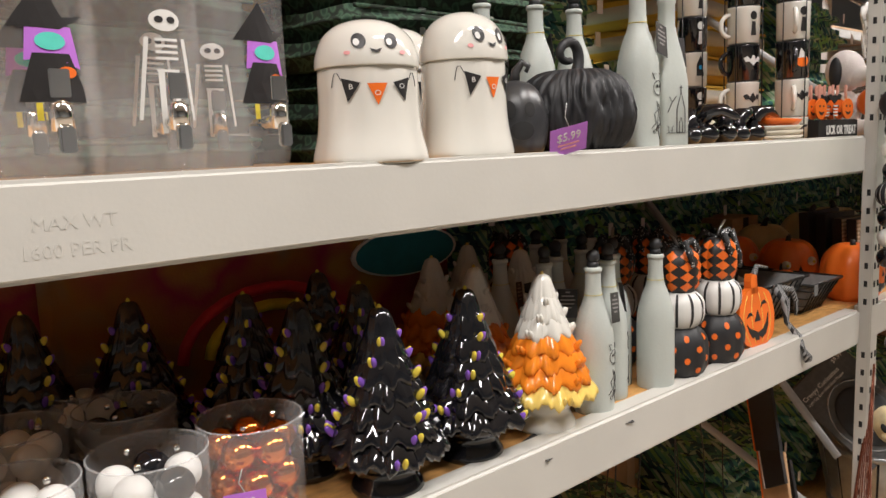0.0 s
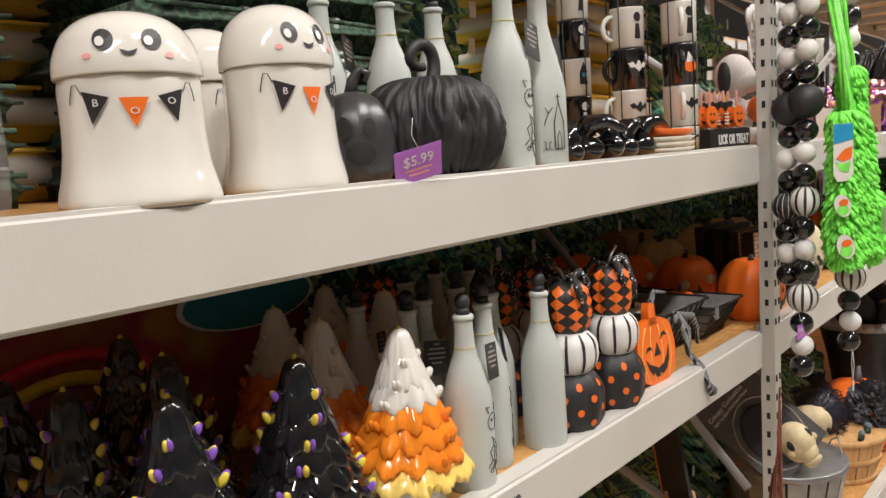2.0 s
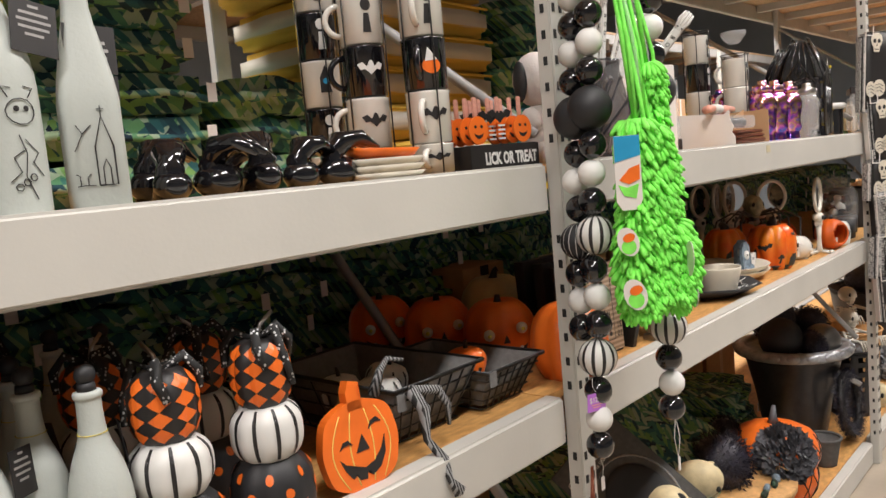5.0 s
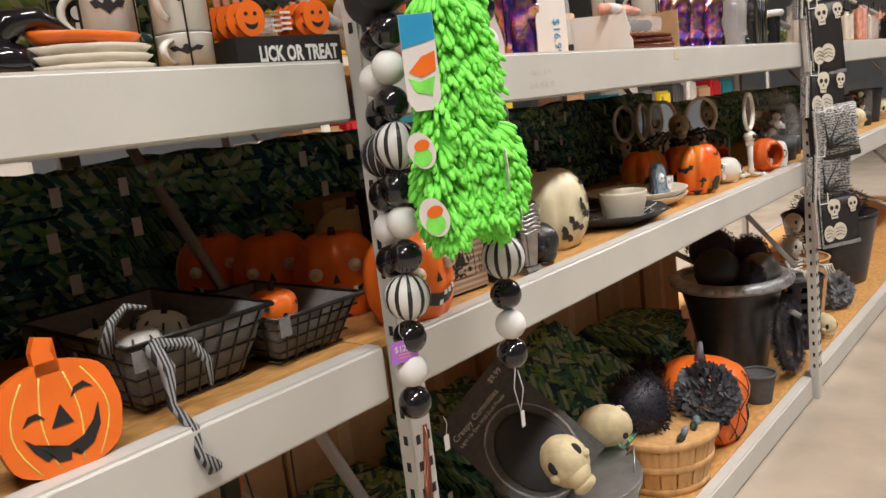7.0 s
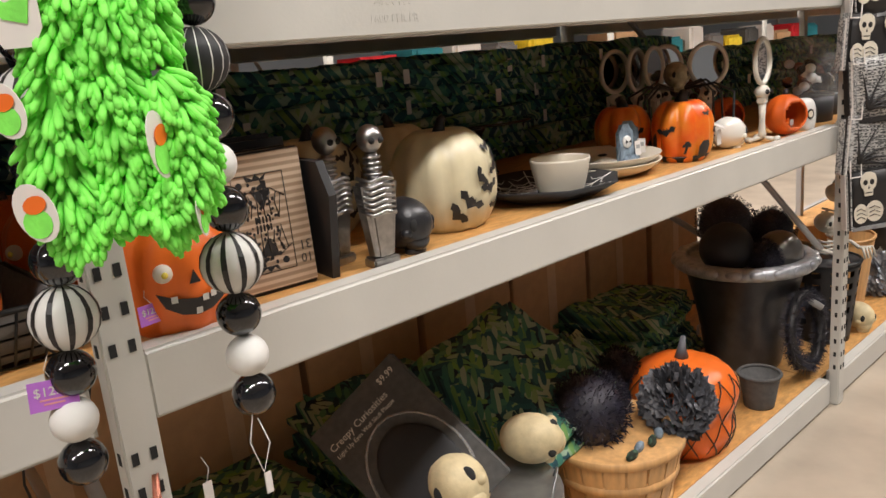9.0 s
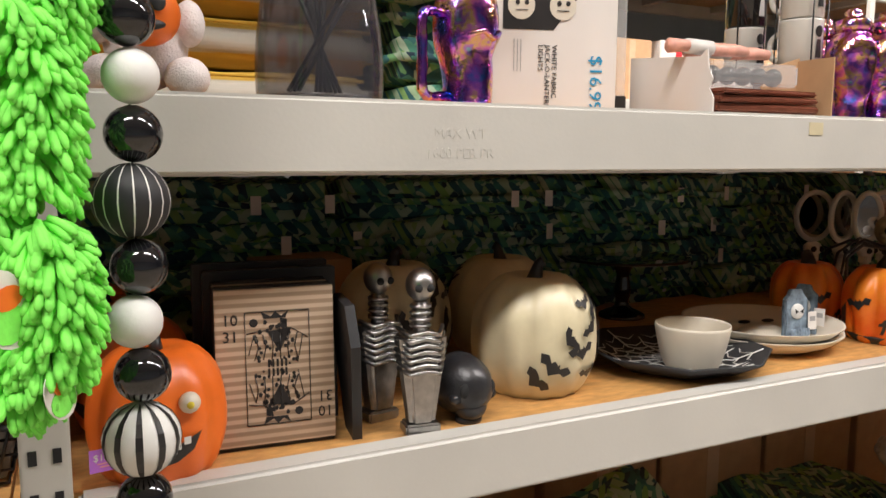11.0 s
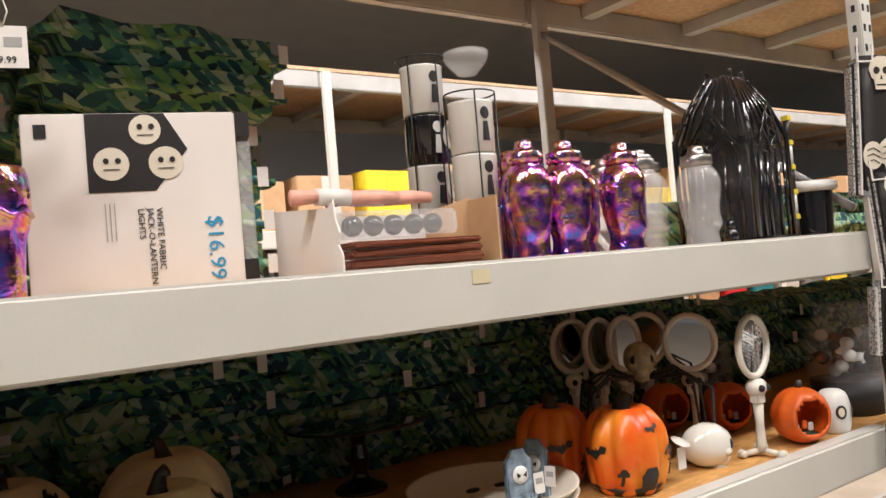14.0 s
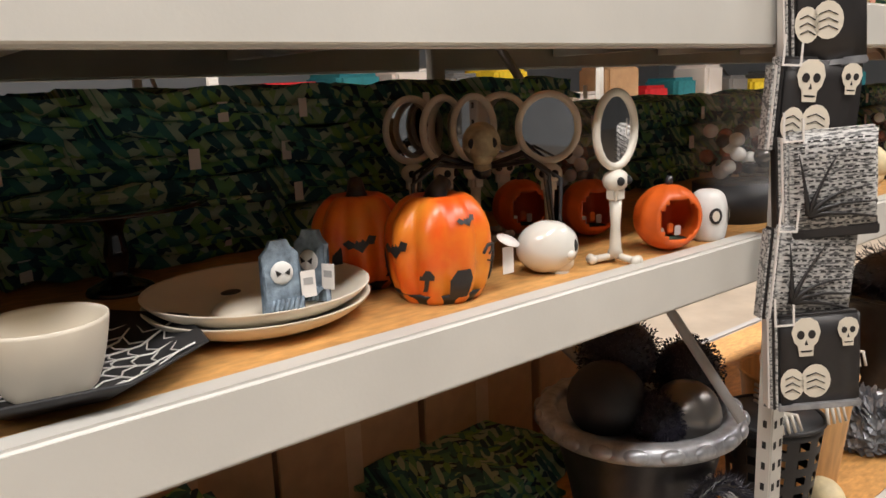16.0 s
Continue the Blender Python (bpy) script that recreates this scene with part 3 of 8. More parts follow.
def price_tag(x, y, z, text, rz=0, ry=0, rx=0, name="price_tag", s=1.0):
    t = thing(name, x, y, z, "small purple paper price tag reading %s" % text, "price tag", rz=rz, ry=ry, rx=rx)
    part("card", box_bm(0.052 * s, 0.0006, 0.036 * s, z=-0.018 * s), M_TAG, t)
    words("price", text, 0.015 * s, M_WHITE, t, pose(0, -0.0008, 0, 90))
    for k in range(2):
        part("small_print", box_bm((0.03 - 0.008 * k) * s, 0.0004, 0.002 * s, y=-0.0006, z=(-0.006 - 0.005 * k) * s), M_PINK, t)
    part("loop", tube_bm([(0, 0, 0.018 * s), (-0.006, 0.004, 0.03 * s), (0.0, 0.01, 0.045 * s)], 0.0005, 4), M_WHITE, t)
    return t


price_tag(-1.285, -0.006, UP + 0.024, "$5.99", -20, -12, 25, s=1.35)

BOTTLE = smooth_profile([(0.036, 0), (0.04, 0.004), (0.0405, 0.1), (0.039, 0.16), (0.03, 0.2), (0.018, 0.235), (0.0155, 0.28), (0.0175, 0.284), (0.0165, 0.292), (0.0, 0.293)], 3)


def frosted_bottle():
    b = thing("frosted_bottle", -1.05, 0.085, UP, "tall frosted bottle with black stopper, line drawing and card tag", "bottle", "frosted bottles")
    part("glass", lathe_bm(BOTTLE, 28), M_FROST, b)
    part("stopper", join_bm(lathe_bm([(0.012, 0.293), (0.011, 0.303), (0.0, 0.304)], 12), ball_bm(0.0135, 12, z=0.314)), M_BLACKMATT, b, "black round stopper")
    w = around(radius_of(BOTTLE), 0.0012, 18)
    def P(*q, r=0.0007):
        return tube_bm([w(x, z) for x, z in q], r, 4)
    lines = [P(*[(0.016 * math.cos(a * 0.5), 0.115 + 0.014 * math.sin(a * 0.5)) for a in range(14)]), P((-0.006, 0.09), (0, 0.07), (-0.004, 0.045), (0.006, 0.02)), P((0.0, 0.085), (0.014, 0.07), (0.006, 0.06), (0.018, 0.045)), P((0, 0.075), (-0.014, 0.066), (-0.008, 0.05), (-0.02, 0.04)), P((-0.012, 0.13), (-0.018, 0.142), (-0.008, 0.14)), P((0.01, 0.13), (0.018, 0.14), (0.006, 0.142))]
    lines += [P(*[(-0.012 + 0.008 * k + 0.004 * math.cos(a), 0.034 + 0.005 * k + 0.004 * math.sin(a)) for a in range(7)]) for k in range(3)]
    part("drawing", join_bm(*lines), M_INK, b, "black scratchy line drawing")
    for s in (-0.005, 0.006):
        part("drawn_eye", flat_bm(circle(s, 0.118, 0.0032), wrap=w), M_INK, b)
    part("gold_cord", tube_bm([(0.0185 * math.cos(i / 2), 0.0185 * math.sin(i / 2), 0.238) for i in range(13)], 0.0007, 4), M_YELLOW, b)
    tag = part("tag", box_bm(0.055, 0.0008, 0.06, z=0.17), M_INK, b, "black card tag with silver print")
    tag.matrix_basis = pose(0.022, -0.052, 0.01, -6, 8, 20)
    for k, wd in enumerate((0.012, 0.034, 0.04, 0.036, 0.022)):
        part("tag_print", box_bm(wd, 0.0003, 0.003, x=0, y=-0.0006, z=0.222 - 0.008 * k), M_GREYINK, tag)
    return b


B = frosted_bottle()
B.matrix_basis = pose(-0.99, 0.064, UP, 0, 0, -8)


def square_bottle():
    """The same height as the round one, with a square body and sloping shoulders."""
    b = thing("square_frosted_bottle", -0.892, 0.064, UP, "tall square frosted bottle with crooked house drawing and folded black tag", "bottle", rz=-18)
    bm = bmesh.new()
    rings = []
    for h, z, k in ((0.031, 0, 0.8), (0.034, 0.004, 0.85), (0.034, 0.13, 0.85), (0.031, 0.155, 0.8), (0.018, 0.222, 0.5), (0.0155, 0.24, 0.3), (0.015, 0.28, 0.3), (0.0172, 0.284, 0.3), (0.016, 0.292, 0.3)):
        ring = []
        for i in range(32):
            a = 2 * math.pi * (i + 0.5) / 32
            c, n = math.cos(a), math.sin(a)
            q = h * (1 - k + k / max(abs(c), abs(n)) * 0.98)
            ring.append(bm.verts.new((q * c, q * n, z)))
        rings.append(ring)
    for ra, rb2 in zip(rings, rings[1:]):
        for i in range(32):
            bm.faces.new((ra[i], ra[(i + 1) % 32], rb2[(i + 1) % 32], rb2[i])).smooth = True
    bm.faces.new(rings[0][::-1])
    bm.faces.new(rings[-1])
    part("glass", bm, M_FROST, b)
    part("stopper", join_bm(lathe_bm([(0.012, 0.293), (0.011, 0.303), (0.0, 0.304)], 12), ball_bm(0.0135, 12, z=0.314)), M_BLACKMATT, b, "black round stopper")
    L = lambda *q, r=0.0007: tube_bm([(x, -0.0345, z) for x, z in q], r, 4)
    part("drawing", join_bm(L((-0.002, 0.03), (-0.002, 0.075), (0.008, 0.11), (0.018, 0.075), (0.018, 0.03), (-0.002, 0.03), r=0.001), L((0.004, 0.03), (0.004, 0.05), (0.008, 0.06), (0.012, 0.05), (0.012, 0.03)), L((0.008, 0.11), (0.008, 0.122)), L((0.004, 0.118), (0.012, 0.118)), L((-0.026, 0.03), (-0.018, 0.031), (-0.006, 0.03)), L((-0.022, 0.03), (-0.022, 0.042), (-0.026, 0.044)), L((-0.014, 0.03), (-0.014, 0.04), (-0.01, 0.044)), L((-0.024, 0.07), (-0.014, 0.09), (-0.02, 0.1)), L((-0.014, 0.09), (-0.004, 0.1)), *[flat_bm(bat(x, z, 0.005, 20), 0.0004) for x, z in ((-0.01, 0.062), (-0.018, 0.115), (0.0, 0.13))]), M_INK, b, "black scratchy house drawing")
    tag = part("tag", box_bm(0.058, 0.0008, 0.058, z=0.17), M_INK, b, "black card tag with silver print")
    tag.matrix_basis = pose(0.0, -0.052, -0.006, -10, 4, 8)
    for k, wd in enumerate((0.012, 0.034, 0.04, 0.036, 0.022)):
        part("tag_print", box_bm(wd, 0.0003, 0.004, x=0, y=-0.0006, z=0.214 - 0.009 * k), M_GREYINK, tag)
    fold = part("tag_fold", box_bm(0.056, 0.0008, 0.03, z=0.138), M_INK, tag)
    part("fold_print", flat_bm(circle(0, 0.152, 0.013, 0.008), 0.0004), M_CARD, tag, m=Matrix.Translation((0, -0.0012, 0)))
    return b


square_bottle()
for x, y, rz in ((-1.07, 0.25, 30), (-0.96, 0.24, 60), (-1.18, 0.29, 10), (-1.26, 0.39, 45), (-1.06, 0.4, 20), (-1.16, 0.42, 80)):
    put(B, x, y, UP, rz)

MUGP = [(0.036, 0), (0.04, 0.003), (0.041, 0.09), (0.042, 0.094), (0.0395, 0.094), (0.038, 0.012), (0.0, 0.01)]


def mug(material, x, y, z, mark, rz=0, face=0.0, tall=1.0):
    """face: the turn in degrees of the printed side; the handle keeps to rz."""
    g = thing("mug", x, y, z, "%s glazed ceramic mug with printed %s, in a wire rack" % ("white" if material is M_CERAMIC else "black", mark), "mug", "stacked mugs", rz=rz)
    part("cup", lathe_bm(MUGP, 28), material, g)
    hp = [(0.04 + 0.026 * math.sin(math.pi * i / 8), 0, 0.048 + 0.028 * math.cos(math.pi * i / 8)) for i in range(9)]
    part("handle", tube_bm(hp, 0.006, 8), material, g)
    g.scale = (1, 1, tall)
    turn = face - rz
    w = around(lambda z: 0.041, 0.001, turn)
    inv = M_INK if material is M_CERAMIC else M_WHITE
    if mark == "bat":
        part("print", flat_bm(bat(0, 0.05, 0.026), wrap=w), inv, g)
        part("print_face", flat_bm(circle(0, 0.054, 0.006, 0.012), wrap=around(lambda z: 0.041, 0.0016, turn)), inv, g)
    elif mark == "witch":
        part("print", flat_bm([(-0.012, 0.06), (0, 0.085), (0.01, 0.062), (0.006, 0.05), (0.012, 0.03), (-0.012, 0.03), (-0.006, 0.05)], wrap=w), inv, g)
        part("print_face", flat_bm(circle(0, 0.053, 0.006), wrap=around(lambda z: 0.041, 0.0016, turn)), M_BLUEINK, g)
    elif mark == "pumpkin":
        part("print", flat_bm(circle(0, 0.042, 0.018, 0.014), wrap=w), M_ORANGE, g)
        part("print_face", flat_bm([(-0.012, 0.05), (-0.006, 0.075), (0.012, 0.052)], wrap=around(lambda z: 0.041, 0.0016, turn)), inv, g)
    else:
        part("print", flat_bm(circle(0, 0.07, 0.01, 0.011), wrap=w), inv, g)
        part("print_body", flat_bm([(-0.005, 0.055), (0.005, 0.055), (0.008, 0.02), (-0.008, 0.02)], wrap=w), inv, g)
    return g


def mug_rack(x, y, z, n, rz, seq, face=0.0, low=0.42):
    r = thing("wire_mug_rack", x, y, z, "black wire rack holding a column of stacked mugs", "mug rack", rz=rz)
    h = 0.02 + (n - low) * 0.096
    for a in (35, 145, 215, 325):
        c, s = 0.0465 * math.cos(radians(a)), 0.0465 * math.sin(radians(a))
        part("wire", tube_bm([(c, s, 0.002), (c, s, h)], 0.0016, 5), M_WIRE, r)
    for zz in (0.003, h):
        part("ring", tube_bm([(0.0465 * math.cos(i / 3), 0.0465 * math.sin(i / 3), zz) for i in range(19)], 0.0016, 5, True), M_WIRE, r)
    for k in range(n):
        mt, mark = seq[k % len(seq)]
        mug(mt, x, y, z + 0.006 + 0.096 * max(0, k - low), mark, rz, face, 1.0 if k or not low else 0.57)
    return r


C_, K_ = M_CERAMIC, M_BLACKGLOSS
mug_rack(-0.255, 0.385, UP, 5, 32, ((C_, "bat"), (K_, "ghost"), (C_, "witch"), (K_, "skeleton"), (C_, "cat")), -26)
mug_rack(-0.290, 0.215, UP, 5, 150, ((K_, "cat"), (C_, "bat"), (K_, "bat"), (C_, "cat"), (K_, "bat")), -26)
mug_rack(-0.238, 0.108, UP, 5, -150, ((C_, "bat"), (C_, "bat"), (K_, "pumpkin"), (C_, "cat"), (K_, "pumpkin")), -30)


def witch_boot(x, y, rz, s=1.0):
    g = thing("black_claw_dish", x, y, UP, "glossy black ceramic claw-shaped candle dish standing in a row", "candle holder", "black claw dishes", rz=rz)
    for k, a in enumerate((-24, 0, 24)):
        c, n = math.cos(radians(a)), math.sin(radians(a))
        part("claw", tube_bm([(0.0, 0.01 * k, 0.002), (-0.01 * c, 0.01 * n, 0.05), (0.012 * c, -0.018 * n, 0.078), (0.05 * c, -0.03 * n, 0.083), (0.085 * c, -0.045 * n, 0.062)], [0.014, 0.018, 0.02, 0.014, 0.004], 10), M_BLACKGLOSS, g)
    part("base", ball_bm(0.03, 16, 1.3, 1, 0.9, z=0.027), M_BLACKGLOSS, g)
    g.scale = (s, s, s)
    return g


for i, (x, y, rz) in enumerate(((-0.79, 0.075, 60), (-0.715, 0.085, -60), (-0.645, 0.08, 80), (-0.575, 0.075, 10), (-0.50, 0.08, -15), (-0.76, 0.18, 20), (-0.62, 0.19, -20))):
    witch_boot(x, y, rz, 0.85 + 0.06 * (i % 3))


def dish(name, x, y, z, r, h, mt, label, lobes, rz=0, rx=0):
    g = thing(name, x, y, z, label, "dish", rz=rz, rx=rx)
    part("dish", lathe_bm([(r * 0.55, 0), (r * 0.85, h * 0.3), (r, h), (r * 0.95, h * 1.02), (r * 0.6, h * 0.35), (0, h * 0.3)], 48, lobes, 0.06 if lobes else 0, 1.15, 0.9), mt, g)
    return g


for k in range(3):
    dish("pumpkin_plate", -0.402, 0.078, UP + 0.001 + 0.012 * k, 0.074, 0.014, M_CREAM, "cream scalloped pumpkin-shaped plate in a low stack", 10)
dish("orange_dish", -0.405, 0.074, UP + 0.039, 0.07, 0.018, M_ORANGE, "orange leaf-shaped ceramic dish on cream plates", 7, 20, 4)


def treat_box():
    t = thing("dog_treat_display", -0.083, 0.092, UP, "black card counter display with bone-shaped pumpkin treats and white lettering", "counter display", rz=-8)
    part("box", box_bm(0.19, 0.09, 0.05, 0.001), M_INK, t)
    part("slot_tray", box_bm(0.182, 0.082, 0.001, z=0.0501), M_HOLE, t)
    w_ = words("lettering", "LICK OR TREAT", 0.0215, M_WHITE, t, pose(0.014, -0.0458, 0.013, 90) @ Matrix.Diagonal((0.95, 1.5, 1, 1)))
    w_.data.offset = 0.0007
    return t


TB = treat_box()
for row in range(4):
    for k, col in enumerate((-0.058, 0.0, 0.058)):
        l = thing("pumpkin_treat", -0.083 + col * 0.98 - 0.004 * row, 0.06 + 0.02 * row - col * 0.2, UP + 0.051, "flat orange pumpkin pet treat on a pink-tipped bone stick" if k != 1 else "flat dark bat pet treat on a pink-tipped bone stick", "pet treat", "pet treats", rz=-12)
        if k != 1:
            part("pumpkin", flat_bm(circle(0, 0.024, 0.019, 0.023, 18), 0.005), M_ORANGE, l)
            part("face", join_bm(flat_bm([(x * 0.009, 0.016 + z * 0.01) for x, z in GRIN], 0.0005), flat_bm(circle(-0.006, 0.03, 0.0025), 0.0005), flat_bm(circle(0.006, 0.03, 0.0025), 0.0005)), M_INK, l, m=Matrix.Translation((0, -0.0007, 0)))
        else:
            part("bat", flat_bm(bat(0, 0.045, 0.024), 0.004), M_INK, l)
            part("ribs", join_bm(*[box_bm(0.014, 0.002, 0.003, y=-0.0015, z=0.008 + 0.007 * i) for i in range(4)]), M_WHITE, l)
        part("stick", box_bm(0.009, 0.004, 0.032, 0.0015, y=0.008, z=0.046), M_HANDPINK, l)
        l.scale = (1.25, 1, 1.2)


# ---- cushions, rugs and backs of the stock ----


def palm_cushion(seed, w=0.5, d=0.5, h=0.085):
    rnd = random.Random(seed)
    c = thing("palm_cushion", 0, 0, 0, "navy seat cushion printed with green palm leaves, in a stack", "cushion", "palm cushions")
    bm = box_bm(w, d, h, 0.035, 4)
    bmesh.ops.subdivide_edges(bm, edges=[e for e in bm.edges if e.calc_length() > 0.1], cuts=7, use_grid_fill=True)
    for v in bm.verts:
        v.co.z += 0.024 * noise.noise(v.co * 9 + Vector((seed, 0, 0)))
        v.co.y += 0.012 * noise.noise(v.co * 12 + Vector((0, seed, 0)))
    for f in bm.faces:
        f.smooth = True
    part("cover", bm, M_PALM[seed % 2], c)
    tg = part("care_tag", box_bm(0.022, 0.001, 0.04, x=w * 0.42, y=-d / 2 - 0.02, z=0.02), M_CARD, c, "white sewn care label")
    return c


PC = [palm_cushion(s) for s in (1, 2, 3)]
for i, p in enumerate(PC):
    p.matrix_basis = pose(-0.62 + 0.01 * i, 0.85, UP + 0.001 + 0.088 * i)


def stack(x, y, z, n, rz=0, src=PC, step=0.088, seed=0):
    rnd = random.Random(seed)
    for k in range(n):
        put(src[(k + seed) % len(src)], x + rnd.uniform(-0.03, 0.03), y + rnd.uniform(-0.03, 0.03), z + 0.001 + step * k, rz + rnd.uniform(-9, 9))


stack(-0.62, 0.85, UP + 0.264, 2, seed=3)
stack(0.94, 0.8, UP, 6, seed=1)
stack(-0.1, 0.88, UP, 3, seed=5)
for i, x in enumerate((-2.2, -1.62, -1.04, -0.46, 0.34, 0.9, 1.46)):
    stack(x + 0.04, 0.93, LOW, 4 if 1 < x < 1.3 else 4, 2 * i - 5, seed=i)
for i, x in enumerate((-2.2, -1.0, -0.35, 0.4, 0.98, 1.5, 2.2)):
    stack(x, 0.72, BASE, 3 if x < 0.7 else 4 if x < 1.2 else 3, 3 * i - 8, seed=i + 9)
put(PC[1], 1.62, 0.42, BASE + 0.12, 25, 38, 6)
put(PC[2], 1.25, 0.45, BASE + 0.3, 5, 30, -8)


def plain_cushion(name, w, d, h, mt, label):
    c = thing(name, 0, 0, 0, label, "cushion", name.replace("_", " ") + "s")
    bm = box_bm(w, d, h, 0.025, 3)
    bmesh.ops.subdivide_edges(bm, edges=[e for e in bm.edges if e.calc_length() > 0.1], cuts=5, use_grid_fill=True)
    for v in bm.verts:
        v.co.z += 0.01 * noise.noise(v.co * 8)
    for f in bm.faces:
        f.smooth = True
    part("cover", bm, mt, c)
    part("piping", tube_bm([(-w / 2 + 0.02, -d / 2 - 0.001, h - 0.012), (0, -d / 2 - 0.004, h - 0.01), (w / 2 - 0.02, -d / 2 - 0.001, h - 0.012)], 0.004, 6), mt, c)
    return c


YC = plain_cushion("striped_cushion", 0.62, 0.5, 0.095, M_YSTRIPE, "mustard and grey striped canvas seat cushion in a tall stack")
YC.matrix_basis = pose(0.34, 0.86, UP + 0.001)
for k in range(1, 5):
    put(YC, 0.34 + 0.01 * (k % 2), 0.86, UP + 0.001 + 0.101 * k, 1.5 * (k % 3))
YF = plain_cushion("mustard_cushion", 0.66, 0.5, 0.13, M_YELLOWFAB, "plain mustard canvas cushion on a stack of striped ones")
YF.matrix_basis = pose(0.32, 0.86, UP + 0.51)
put(YC, -1.5, 0.9, UP + 0.001, 4), put(YC, -1.5, 0.9, UP + 0.102, 1), put(YC, -1.5, 0.9, UP + 0.204, 1), put(YF, -1.5, 0.88, UP + 0.31, 3)
GP = plain_cushion("green_cushion", 0.6, 0.45, 0.055, M_GREENPAT, "dark green patterned outdoor cushion in a stack")
GP.matrix_basis = pose(-1.2, 0.58, UP + 0.001, 0, 0, 3)
for k in range(1, 6):
    put(GP, -1.2 + 0.02 * (k % 3), 0.58, UP + 0.001 + 0.058 * k, 3 + 2 * (k % 2))
    put(GP, -1.9, 0.62, UP + 0.001 + 0.058 * (k - 1), 3 * (k % 2))
RB = plain_cushion("rainbow_rug", 0.9, 0.12, 0.36, M_RAINBOW, "rolled rug in bold rainbow curves leaning at the back")
RB.matrix_basis = pose(-1.5, 0.6, LOW + 0.001)
put(RB, -2.3, 0.6, LOW + 0.001, 6)
for rr, (cr, cz, cx), mt in ((1, (0.15, 0.27, 0.3), M_CARD), (0, (0.14, 0.27, 0.3), M_TEALFAB), (2, (0.12, 0.12, -0.05), M_RED), (3, (0.085, 0.12, -0.05), M_YBACK)):
    if rr < 2:
        part("woven_patch", flat_bm(circle(cx, cz, cr, cr * 0.36, 24), 0.006), mt, RB, "woven patch of colour", m=Matrix.Translation((0, -0.068 - 0.003 * (1 - rr), 0)))
    else:
        part("woven_arc", tube_bm([(cx + cr * 1.5 * math.cos(t * 0.26), -0.062, cz + cr * math.sin(t * 0.26)) for t in range(13)], 0.012, 6), mt, RB, "woven arc of colour")

for i in range(9):
    stack(-2.0 + 0.56 * i, 0.95, LOW, 4, 3 * (i % 3), seed=i + 30)

# ---- lower deck, first bay ----


def bauble_tub(x, y, balls, seed, label):
    t = thing("bauble_tub", x, y, LOW, label, "bauble tub", "bauble tubs")
    g = part("tub", lathe_bm([(0.068, 0.0), (0.07, 0.003), (0.071, 0.15), (0.0695, 0.151), (0.0685, 0.004)], 36), M_GLASS, t, "clear plastic tub")
    g.visible_shadow = False
    part("rim", tube_bm([(0.0705 * math.cos(i / 4), 0.0705 * math.sin(i / 4), 0.151) for i in range(25)], 0.0013, 5, True), M_SLEEVE, t)
    rnd = random.Random(seed)
    k = 0
    for lay in range(3):
        for i in range(5):
            a = radians(72 * i + 36 * lay + rnd.uniform(-6, 6))
            rr = 0.0405
            mt = balls[(k * 2 + seed) % len(balls)]
            b = part("bauble", ball_bm(0.0235, 18, lobes=14 if mt is M_WHITEMATT else 0, depth=0.04), mt, t, {M_WHITEMATT: "white ribbed bauble", M_CHROMEOR: "shiny orange bauble", M_BLACKGLOSS: "glossy black bauble"}[mt])
            b.matrix_basis = pose(rr * math.cos(a), rr * math.sin(a), 0.027 + 0.043 * lay, rnd.uniform(0, 90), rnd.uniform(0, 90))
            k += 1
    for i in range(3):
        part("cap", lathe_bm([(0.004, 0), (0.004, 0.006), (0.0, 0.007)], 10), M_CHROME, t, m=pose(0.035 * math.cos(i * 2), 0.035 * math.sin(i * 2), 0.142))
    return t


bauble_tub(-1.955, 0.105, (M_WHITEMATT, M_BLACKGLOSS, M_WHITEMATT), 2, "clear tub of white and black baubles on the lower deck")
bauble_tub(-1.81, 0.125, (M_WHITEMATT, M_CHROMEOR), 1, "clear tub of white and orange baubles on the lower deck")
bauble_tub(-2.10, 0.12, (M_WHITEMATT, M_BLACKGLOSS), 4, "clear tub of white baubles on the lower deck")
for x, y, s in ((-1.915, 0.3, 3), (-2.06, 0.32, 6), (-2.24, 0.2, 7), (-1.93, 0.45, 8)):
    bauble_tub(x, y, (M_WHITEMATT, M_BLACKGLOSS), s, "clear tub of white and black baubles in a row")
price_tag(-1.865, 0.04, LOW + 0.07, "9.99", -20)


